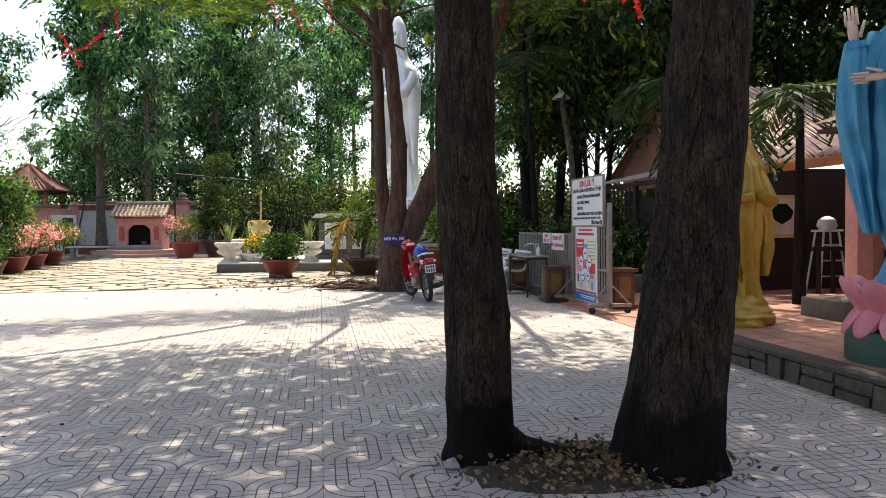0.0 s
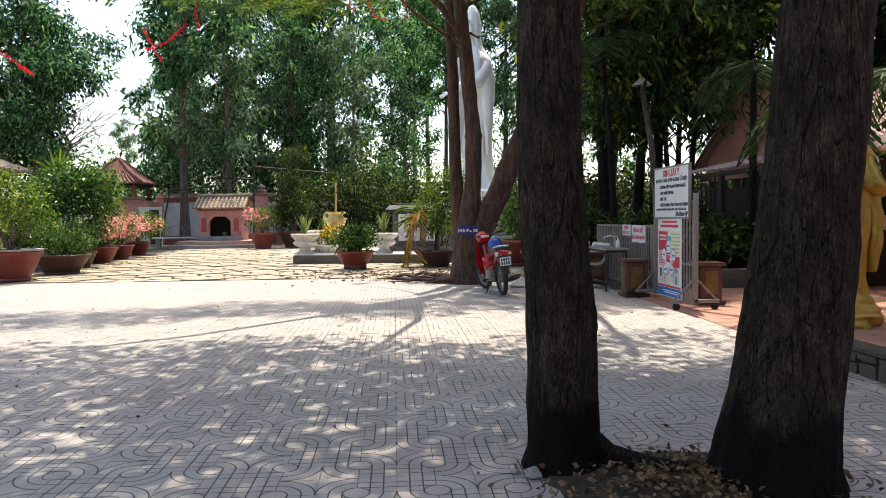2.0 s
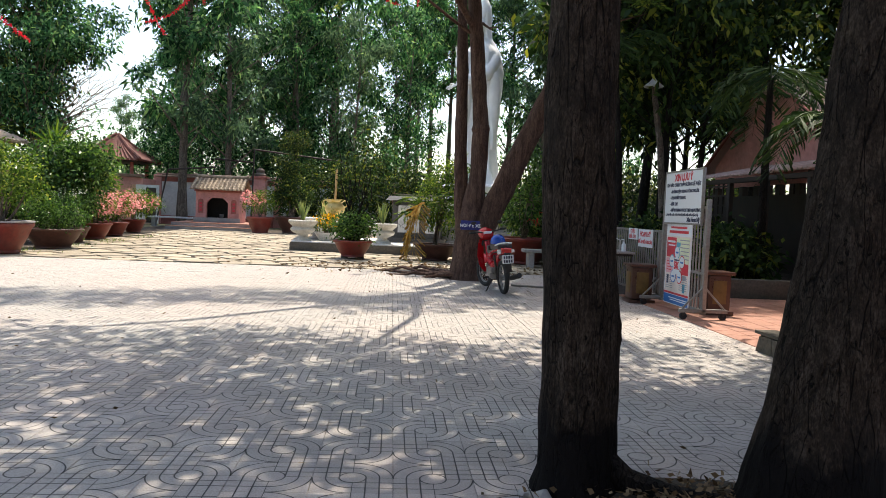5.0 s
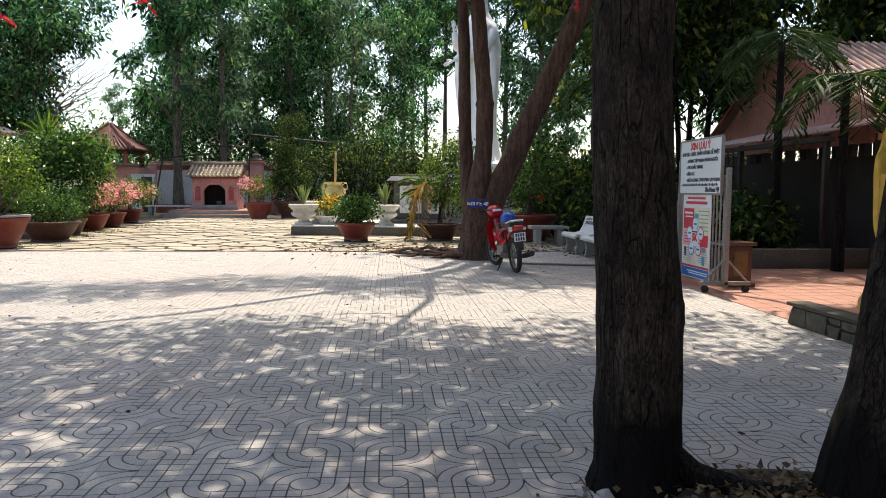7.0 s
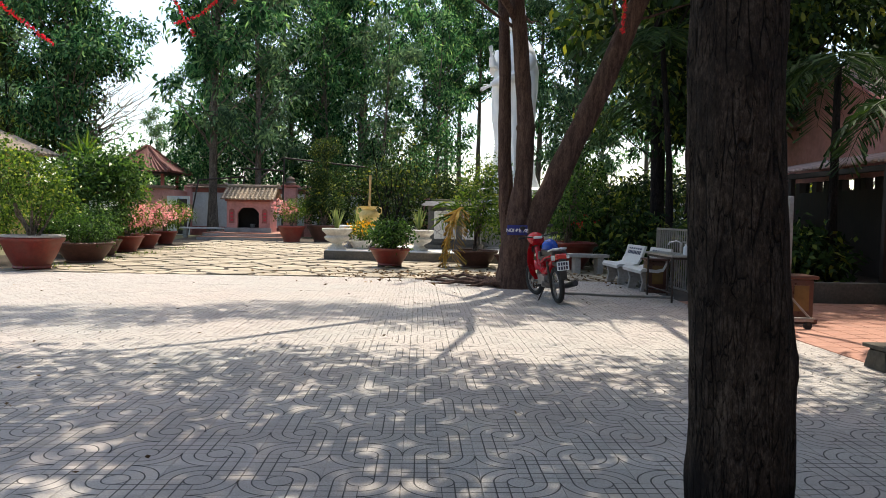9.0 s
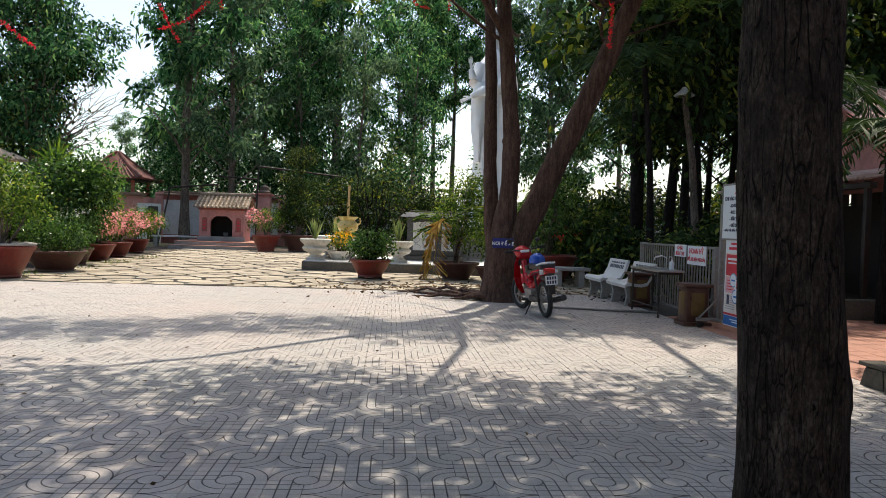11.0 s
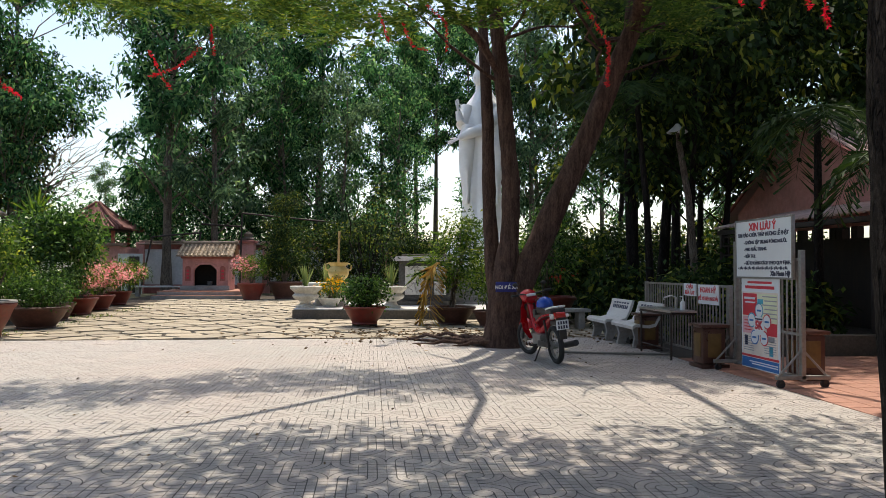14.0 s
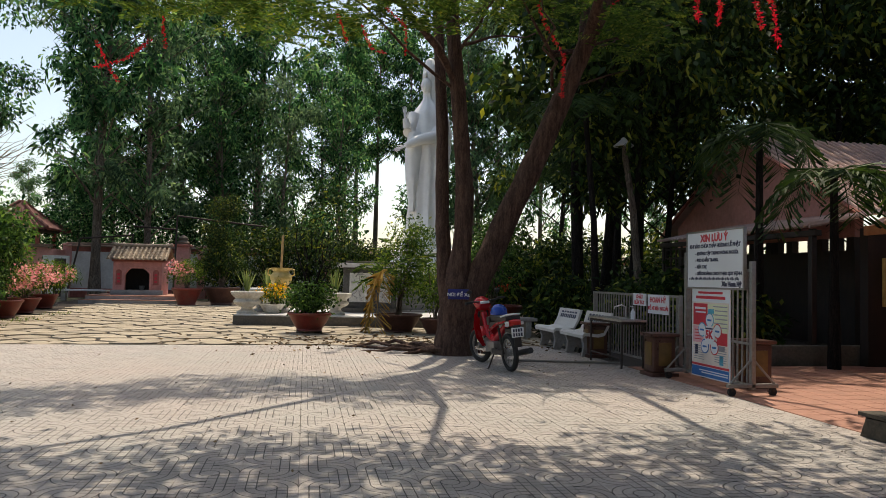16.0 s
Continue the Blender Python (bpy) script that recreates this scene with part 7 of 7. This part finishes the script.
for (y0, z0, y1, z1) in ((9.35, 2.74, 13.5, 5.0), (17.3, 2.76, 13.5, 5.0)):
    sh_ = bmesh.new()
    f = sh_.faces.new([sh_.verts.new(c) for c in ((GX - 0.25, y0, z0), (14.0, y0, z0), (14.0, y1, z1), (GX - 0.25, y1, z1))])
    bmesh.ops.solidify(sh_, geom=[f], thickness=0.05)
    rp_ = part("roof_slope", sh_, TIN, ann, "faded pale tin roof sheet")
    cr = bmesh.new()
    for k in range(24):
        x = GX - 0.2 + k * 0.2
        add_tube(cr, [(x, y0, z0 + 0.03), (x, y1, z1 + 0.03)], 0.035, 5)
    part("corrugation", cr, TIN, rp_)
    part("barge_board", tube([(GX - 0.27, y0, z0 - 0.03), (GX - 0.27, y1, z1 - 0.03)], 0.05, 6), PINK_DEEP, ann, "dark pink barge board")
aw = bmesh.new()
f = aw.faces.new([aw.verts.new(c) for c in ((7.5, 8.6, 2.40), (7.5, 14.4, 2.40), (GX - 0.02, 14.4, 2.80), (GX - 0.02, 8.6, 2.80))])
bmesh.ops.solidify(aw, geom=[f], thickness=0.03)
awp = part("awning", aw, TIN, ann, "pale corrugated tin awning")
cr = bmesh.new()
for k in range(36):
    y = 8.68 + k * 0.16
    add_tube(cr, [(7.46, y, 2.425), (GX - 0.03, y, 2.832)], 0.03, 5)
part("corrugation", cr, TIN, awp)
for y in (8.8, 10.4, 12.0, 14.2):
    part("post", box(7.57, y - 0.05, -0.02, 7.67, y + 0.05, 2.385, 0.01), SHADE_DARK_WOOD, ann)
part("beam", box(7.55, 8.65, 2.26, 7.69, 14.35, 2.36, 0.01), SHADE_DARK_WOOD, ann)
lat = bmesh.new()
for k in range(9):
    y = 12.1 + k * 0.25
    add_box(lat, 7.6, y, 1.5, 7.635, y + 0.04, 2.255)
for k in range(4):
    add_box(lat, 7.603, 12.05, 1.52 + k * 0.22, 7.632, 14.15, 1.56 + k * 0.22)
part("lattice", lat, SHADE_DARK_WOOD, ann, "dark wooden lattice")

hall = thing("temple_hall", (0, 0, 0), 0, "temple hall with pale tiled roof and pink columns", "building")
# Hall shade is put into the dark colour of these walls.
part("back_wall", box(13.0, -6.0, 0.0, 13.2, 8.3, 3.0), SHADE_DARK_WOOD, hall, "timber back wall with the hall's shade in its colour")
part("side_wall", box(8.32, 8.31, 0.0, 13.0, 8.50, 2.4), SHADE_DARK_WOOD, hall, "timber side wall with the hall's shade in its colour")
for (x, y) in ((7.15, 3.95), (9.6, 6.6), (7.15, -1.5), (9.6, 1.5)):
    c = part("column", box(x - 0.12, y - 0.12, 0.0, x + 0.12, y + 0.12, 2.6, 0.015), PINK, hall, "pink plastered column")
    part("column_base", box(x - 0.16, y - 0.16, 0.0, x + 0.16, y + 0.16, 0.34, 0.015), PINK_DEEP, hall)
hr_ = bmesh.new()
f = hr_.faces.new([hr_.verts.new(c) for c in ((8.3, -6, 2.42), (8.3, 8.3, 2.42), (13.4, 8.3, 4.6), (13.4, -6, 4.6))])
bmesh.ops.solidify(hr_, geom=[f], thickness=0.08)
hrp = part("roof_slope", hr_, TIN, hall, "pale pinkish tiled roof slope")
cr = bmesh.new()
for k in range(64):
    y = -5.9 + k * 0.222
    add_tube(cr, [(8.28, y, 2.45), (13.4, y, 4.64)], 0.06, 5)
part("tile_ribs", cr, TIN, hrp)
part("fascia", box(8.22, -6, 2.26, 8.30, 8.3, 2.42, 0.01), ORANGE_TRIM, hall, "orange painted fascia")
lr_ = bmesh.new()
f = lr_.faces.new([lr_.verts.new(c) for c in ((6.6, 1.0, 2.66), (6.6, 4.3, 2.66), (8.6, 4.3, 3.3), (8.6, 1.0, 3.3))])
bmesh.ops.solidify(lr_, geom=[f], thickness=0.06)
part("porch_roof", lr_, CLAY, hall, "dark weathered porch roof")
# Soffit colour carries the shade under the porch roof.
part("porch_soffit", box(6.7, 1.1, 2.54, 8.5, 4.2, 2.59), SHADE_DARK_WOOD, hall)
fence = thing("hall_railing", (9.0, 7.4, 0), 0, "dark low wooden railing of the hall", "railing")
for k in range(12):
    part("baluster", box(0.1 + k * 0.3, -0.03, 0.0, 0.16 + k * 0.3, 0.03, 0.8, 0.005), SHADE_DARK_WOOD, fence)
part("top_rail", box(0, -0.05, 0.802, 3.8, 0.05, 0.88, 0.01), SHADE_DARK_WOOD, fence)

blk = solid("step_block", box(5.75, 2.45, 0.2, 6.55, 3.2, 0.44, 0.015), CONCRETE_DARK, "dark stone step block on the terrace", "step")
pic = thing("framed_picture", (9.0, 8.27, 1.46), 0, "framed landscape picture with ochre border on the wall", "picture")
part("frame", box(-0.42, -0.03, -0.42, 0.42, 0.03, 0.42, 0.01), GOLD_PALE, pic, "ochre frame")
part("canvas", box(-0.35, -0.036, -0.35, 0.35, -0.031, 0.35), INK_CREAM, pic)
part("painted_tree", lathe([(0.02, 0), (0.2, 0.1), (0.25, 0.25), (0.1, 0.4)], 10, (-0.05, -0.036, -0.15), 0.02), LEAF_DARK, pic)
lad = thing("high_stool", (9.68, 7.9, 0.0), 0, "tall pale wooden step stool before the hall", "stool")
for sx in (-1, 1):
    for sy in (-1, 1):
        part("leg", tube([(sx * 0.30, sy * 0.2, 0), (sx * 0.16, sy * 0.12, 1.15)], 0.022, 6), BENCH_WHITE, lad)
for k in range(3):
    part("rung", tube([(-0.27 + 0.04 * k, -0.18 + 0.02 * k, 0.3 + 0.3 * k), (0.27 - 0.04 * k, -0.18 + 0.02 * k, 0.3 + 0.3 * k)], 0.016, 6), BENCH_WHITE, lad)
part("seat", box(-0.22, -0.18, 1.15, 0.22, 0.18, 1.19, 0.01), BENCH_WHITE, lad)
bag = thing("cloth_bundle", (9.68, 7.9, 1.19), 0, "pale green cloth bundle on the stool", "bundle")
part("cloth", lathe([(0.16, 0.0), (0.2, 0.08), (0.16, 0.2), (0.05, 0.26)], 14, squash=0.8), BENCH_WHITE, bag)


# ---- palms, lamp, undergrowth ----
def palm(at, height, n, length, seed, label, lean=(0.0, 0.0), droop=1.5, rise=1.0, up=0.5):
    t = thing("palm_tree", (*at, -0.02), 0, label, "palm tree", "palms")
    top = (lean[0], lean[1], height)
    part("trunk", tube([(0, 0, 0), (lean[0] * 0.3, lean[1] * 0.3, height * 0.5), top], [0.11, 0.075, 0.06], 10, True, 0.1), BARK_DARK, t)
    rng = random.Random(seed)
    specs = [(2 * math.pi * k / n + rng.uniform(-0.2, 0.2), length * rng.uniform(0.8, 1.1), rise * rng.uniform(0.6, 1.2), droop * rng.uniform(0.8, 1.3)) for k in range(n)]
    palm_fronds(t, top, specs, LEAF_PALM, seed, llen=0.5, lw=0.045, leaflets=30)
    return t


palm((7.25, 9.8), 4.2, 9, 1.6, 61, "slim palm with arching fronds before the gable")
palm((7.45, 8.05), 3.2, 9, 1.6, 62, "slim palm with dark arching fronds")
palm((6.4, 16.8), 4.6, 12, 2.3, 63, "tall dark palm behind the benches")
palm((5.6, 13.6), 5.6, 12, 2.2, 64, "tall palm above the railing", (-0.3, 0.2))
palm((7.7, 5.95), 3.4, 7, 1.1, 65, "slim palm beside the hall porch")
lp = thing("yard_lamp", (6.4, 14.0, 0), 0, "yard lamp with pale conical shade on a pole", "lamp")
part("pole", tube([(0.42, 0, -0.05), (0.40, 0, 1.6), (0.26, 0, 3.2), (0.05, 0, 4.4), (0, 0, 4.72)], [0.10, 0.09, 0.08, 0.07, 0.04], 10, True, 0.1), BARK_FAR, lp, "crooked pale trunk serving as a pole")
part("shade", lathe([(0.24, 4.70), (0.25, 4.72), (0.10, 4.84), (0.04, 4.92)], 20), SIGN_WHITE, lp, "pale conical shade")


def undergrowth(at, seed, r, h, mt, label, twigs=420, leaf=0.2, width=0.07):
    t = thing("shade_bush", (*at, 0.1), 0, label, "bush", "undergrowth in the planter")
    shrub(t, seed, 0.0, [(0, 0, h * 0.55, r, r, h * 0.5), (r * 0.4, 0.2, h * 0.8, r * 0.6, r * 0.6, h * 0.35)], twigs, 8, leaf, width, mt, 7, r=0.025, spread=0.18)


for i, (x, y, r, h, mt) in enumerate(((5.5, 11.6, 0.7, 1.0, LEAF_DARK), (6.6, 9.9, 0.8, 0.9, LEAF_DARK), (5.0, 14.6, 0.6, 1.1, LEAF_DARK), (6.7, 12.6, 0.8, 1.2, LEAF_DARK), (4.6, 17.6, 1.0, 1.8, LEAF_DARK), (6.3, 20.0, 1.4, 2.3, LEAF_DARK), (8.6, 17.5, 1.2, 1.5, LEAF_DARK), (4.9, 21.4, 1.2, 2.6, LEAF_SHRUB), (-3.6, 36.8, 1.7, 3.4, LEAF_DARK), (0.2, 37.2, 1.7, 3.3, LEAF_DARK), (-5.6, 37.4, 1.3, 3.0, LEAF_DARK), (-1.8, 37.6, 1.5, 3.6, LEAF_DARK), (13.5, 19.5, 1.6, 2.0, LEAF_DARK), (5.6, 26.0, 1.6, 2.2, LEAF_DARK), (9.5, 25.5, 2.0, 2.9, LEAF_DARK), (12.2, 23.0, 2.0, 3.2, LEAF_DARK), (14.0, 25.0, 2.2, 2.6, LEAF_DARK), (2.0, 37.4, 1.6, 2.8, LEAF_DARK), (8.5, 33.0, 2.0, 2.2, LEAF_DARK), (-15.0, 43.4, 2.0, 5.4, LEAF_FAR), (-12.2, 43.8, 2.0, 5.8, LEAF_FAR), (-9.4, 43.2, 2.0, 5.2, LEAF_FAR), (-6.6, 44.0, 2.1, 5.8, LEAF_FAR), (-3.8, 43.4, 2.0, 5.2, LEAF_FAR), (-1.2, 43.8, 2.0, 5.0, LEAF_FAR))):
    undergrowth((x, y), 700 + i, r, h, mt, "leafy shade bush under the trees", int(300 + 120 * r), 0.16 + 0.03 * r, 0.07 + 0.01 * r)
hedge = solid("boundary_east", box(22.0, -12, -0.05, 22.2, 45, 2.4), WHITEWASH, "plain boundary wall beyond the trees", "wall", kind="structure")
# Unseen wall, added to block skylight from behind; dark so it bounces little.
sky_block_s = solid("sky_block_south", box(-24.0, -10.2, -0.05, 22.0, -10.0, 6.5), CONCRETE_DARK, "unseen dark wall added behind the yard to cut sky light", "wall", kind="structure")


# ---- red tinsel in the branches ----
def tinsel(pts, label="red tinsel garland hanging from a branch", w=0.04):
    rng = np.random.default_rng(int(abs(pts[0][0] * 100 + pts[0][2] * 10)))
    p_ = np.array(pts, dtype=float)
    seg = np.linalg.norm(np.diff(p_, axis=0), axis=1)
    n = int(seg.sum() * 170)
    s = rng.uniform(0, seg.sum(), n)
    cum = np.concatenate([[0], np.cumsum(seg)])
    pos = np.stack([np.interp(s, cum, p_[:, k]) for k in range(3)], 1)
    t = tagged(quads("tinsel_garland", blades(rng, pos, rng.normal(size=(n, 3)), w, 0.022, 0.0), RIBBON), label, "garland", "garlands in the trees")
    return t


tinsel([(-5.75, 6.0, 4.0), (-5.51, 6.0, 3.78), (-4.95, 6.0, 3.38)], w=0.045)
tinsel([(-4.13, 8.0, 4.57), (-3.95, 8.0, 4.2), (-3.82, 8.0, 4.0)])
tinsel([(-4.15, 8.1, 4.2), (-3.75, 8.0, 4.3), (-3.4, 8.0, 4.62)])
tinsel([(-3.25, 8.0, 4.95), (-3.25, 8.0, 4.79), (-3.2, 8.0, 4.5)])
tinsel([(-0.81, 8.5, 5.4), (-0.67, 8.5, 4.98)])
tinsel([(-0.45, 8.5, 5.25), (-0.3, 8.5, 4.9), (-0.05, 8.5, 4.85)])
tinsel([(-0.07, 8.5, 5.55), (0.24, 8.5, 5.3), (0.25, 8.5, 4.82)])
tinsel([(2.60, 9.6, 6.7), (2.69, 9.6, 6.44), (2.87, 9.6, 5.95), (3.24, 9.6, 5.37), (3.21, 9.6, 4.62)], w=0.06)
tinsel([(4.05, 9.6, 6.3), (4.3, 9.6, 6.55)])
for x0, z0, x1, z1 in ((3.75, 5.5, 3.77, 4.8), (4.15, 5.5, 4.05, 4.75), (4.50, 5.5, 4.71, 4.8), (4.78, 5.5, 4.96, 4.58)):
    tinsel([(x0, 6.0, z0), (x1, 6.0, z1)], w=0.06)


# ---- pieces of the pavings ----
def slab_mesh(name, size, z0, z1, material, chamfer=0.004, mirrored=False):
    bm = bmesh.new()
    h = size / 2
    low = [bm.verts.new((x * h, y * h, z0)) for x, y in ((-1, -1), (1, -1), (1, 1), (-1, 1))]
    mid = [bm.verts.new((x * h, y * h, z1 - chamfer)) for x, y in ((-1, -1), (1, -1), (1, 1), (-1, 1))]
    g = h - chamfer
    top = [bm.verts.new((x * g, y * g, z1)) for x, y in ((-1, -1), (1, -1), (1, 1), (-1, 1))]
    for a, b in ((low, mid), (mid, top)):
        for i in range(4):
            bm.faces.new((a[i], a[(i + 1) % 4], b[(i + 1) % 4], b[i]))
    bm.faces.new(top)
    uvl = bm.loops.layers.uv.new("UVMap")
    for f in bm.faces:
        for lp in f.loops:
            lp[uvl].uv = ((-1 if mirrored else 1) * lp.vert.co.x / size + 0.5, lp.vert.co.y / size + 0.5)
    me = bpy.data.meshes.new(name)
    bm.to_mesh(me)
    bm.free()
    me.materials.append(material)
    return me


def joined_slabs(name, cells, size, z1, material, chamfer=0.004):
    """Many square slabs in one mesh; cells are (x, y, turned)."""
    h, g = size / 2, size / 2 - chamfer
    vs, fs, uvs = [], [], []
    sq = ((-1, -1), (1, -1), (1, 1), (-1, 1))
    for x, y, turned in cells:
        b = len(vs)
        dz = noise.noise(Vector((x * 1.3, y * 1.3, 0))) * 0.002
        vs += [(x + a * h, y + c * h, z1 - 0.012 + dz) for a, c in sq] + [(x + a * g, y + c * g, z1 + dz) for a, c in sq]
        quad = [(b + 4, b + 5, b + 6, b + 7)] + [(b + i, b + (i + 1) % 4, b + 4 + (i + 1) % 4, b + 4 + i) for i in range(4)]
        fs += quad
        lu = [(a * 0.5 + 0.5, c * 0.5 + 0.5) for a, c in sq]
        if turned:
            lu = [(1 - u, v) for u, v in lu]
        for q in quad:
            uvs += [lu[(i - b) % 4] for i in q]
    me = bpy.data.meshes.new(name)
    me.from_pydata(vs, [], fs)
    lay = me.uv_layers.new(name="UVMap")
    lay.data.foreach_set("uv", [c for p in uvs for c in p])
    me.materials.append(material)
    return new(name, me)


tile_me = [slab_mesh("paving_tile", 0.398, -0.02, 0.0, TILE, 0.002, k) for k in (False, True)]
rest = []
pr = random.Random(9)
for i in range(-35, 10):
    for j in range(-22, 30):
        x, y = (i + 0.5) * S, (j + 0.5) * S
        if x > 3.82:
            continue
        if (x - 1.4) ** 2 / 0.72 ** 2 + (y + 0.98) ** 2 / 0.36 ** 2 < 1:
            continue
        turned = (i + j) % 2 == 0
        if -10 <= i <= 8 and -8 <= j <= 7 and len(yard.children) < 300:
            ob = new("paving_tile", tile_me[turned])
            ob.parent = yard
            ob.matrix_basis = pose(x, y, pr.uniform(-0.0015, 0.0015), pr.uniform(-0.15, 0.15), pr.uniform(-0.15, 0.15), 0)
        else:
            rest.append((x, y, turned))
ob = tagged(joined_slabs("paving_tiles", rest, 0.398, 0.0, TILE, 0.002), kind="stuff")
ob.parent = yard


def jit(i, j, k, amp):
    q = random.Random(i * 7919 + j * 104729 + k * 31)
    return q.uniform(-amp, amp), q.uniform(-amp, amp)


def flag_cells():
    """Irregular five- and six-sided stones on a loose honeycomb."""
    w, d = 0.80, 0.62
    out = []
    for j in range(0, 32):
        for i in range(-15, 8):
            ox = (j % 2) * w / 2
            cx, cy = i * w + ox + 0.4, 12.4 + j * d
            if not (-9.3 + max(0, cy - 20) * -0.05 < cx < 5.6) or cy > 30.9:
                continue
            pts = []
            for a, b in ((-1, -1), (0, -2), (1, -1), (1, 1), (0, 2), (-1, 1)):
                # lattice corner shared with the neighbours
                vx, vy = cx + a * w / 2, cy + b * d / 3
                dx, dy = jit(round(vx / (w / 2)), round(vy / (d / 6)), 1, 0.13)
                pts.append((vx + dx, vy + dy))
            out.append((cx, cy, pts))
    return out


near_flags, far_bm = 0, bmesh.new()
for cx, cy, pts in flag_cells():
    gap = 0.05
    o = []
    for x, y in pts:
        dx, dy = cx - x, cy - y
        L = math.hypot(dx, dy)
        o.append((x + dx / L * gap, y + dy / L * gap))
    z1 = pr.uniform(0.0, 0.02)
    if near_flags < 300:
        near_flags += 1
        bm = prism([(x - cx, y - cy) for x, y in o], -0.03, z1, 0.015)
        me = bpy.data.meshes.new("flagstone")
        bm.to_mesh(me)
        bm.free()
        me.materials.append(FLAG)
        ob = new("flagstone", me)
        ob.parent = court
        ob.location = (cx, cy, 0)
    else:
        low = [far_bm.verts.new((x, y, -0.03)) for x, y in o]
        top = [far_bm.verts.new((x + (cx - x) * 0.04, y + (cy - y) * 0.04, z1)) for x, y in o]
        for i in range(6):
            far_bm.faces.new((low[i], low[(i + 1) % 6], top[(i + 1) % 6], top[i]))
        far_bm.faces.new(top)
ob = part("flagstones", far_bm, FLAG, court)
tagged(ob, kind="stuff")

# rubble stones in the terrace kerb, terracotta tiles above and below
y = -8.9
while y < 3.2:
    w = pr.uniform(0.18, 0.46)
    cut = pr.uniform(0.06, 0.12)
    for z0, z1 in (((-0.02, 0.186),) if pr.random() < 0.4 else ((-0.02, cut - 0.005), (cut + 0.005, 0.186))):
        e = lambda a=0.028: pr.uniform(-a, a)
        poly = [(y + 0.004 + e(), z0), (y + w - 0.004 + e(), z0 + abs(e(0.01))), (min(y + w, 3.24) - 0.004 + e(), z1 - abs(e(0.01))), (y + 0.004 + e(), z1)]
        bm = prism(poly, 0, pr.uniform(0.035, 0.06), 0.012)
        bmesh.ops.transform(bm, matrix=Matrix(((0, 0, -1, 3.905), (1, 0, 0, 0), (0, 1, 0, 0), (0, 0, 0, 1))), verts=bm.verts)
        ob = part("stone", bm, RUBBLE, terrace)
    y += w
x = 3.92
while x < 9:
    w = pr.uniform(0.18, 0.34)
    bm = prism([(x + 0.012, 0.0), (x + w - 0.012, 0.01), (x + w - 0.02, 0.18), (x + 0.02, 0.17)], 0, 0.05, 0.018)
    bmesh.ops.transform(bm, matrix=Matrix(((1, 0, 0, 0), (0, 0, 1, 3.255), (0, 1, 0, 0), (0, 0, 0, 1))), verts=bm.verts)
    part("stone", bm, RUBBLE, terrace)
    x += w
cells = [(4.26 + i * 0.3, -8.7 + j * 0.3, False) for i in range(32) for j in range(40)]
ob = tagged(joined_slabs("terracotta_tiles", cells, 0.294, 0.214, TERRA, 0.003), kind="stuff")
ob.parent = terrace
cells = [(4.12 + i * 0.3, 3.5 + j * 0.3, False) for i in range(39) for j in range(17)]
ob = tagged(joined_slabs("terracotta_tiles", cells, 0.294, 0.008, TERRA, 0.003), kind="stuff")
ob.parent = lower_floor
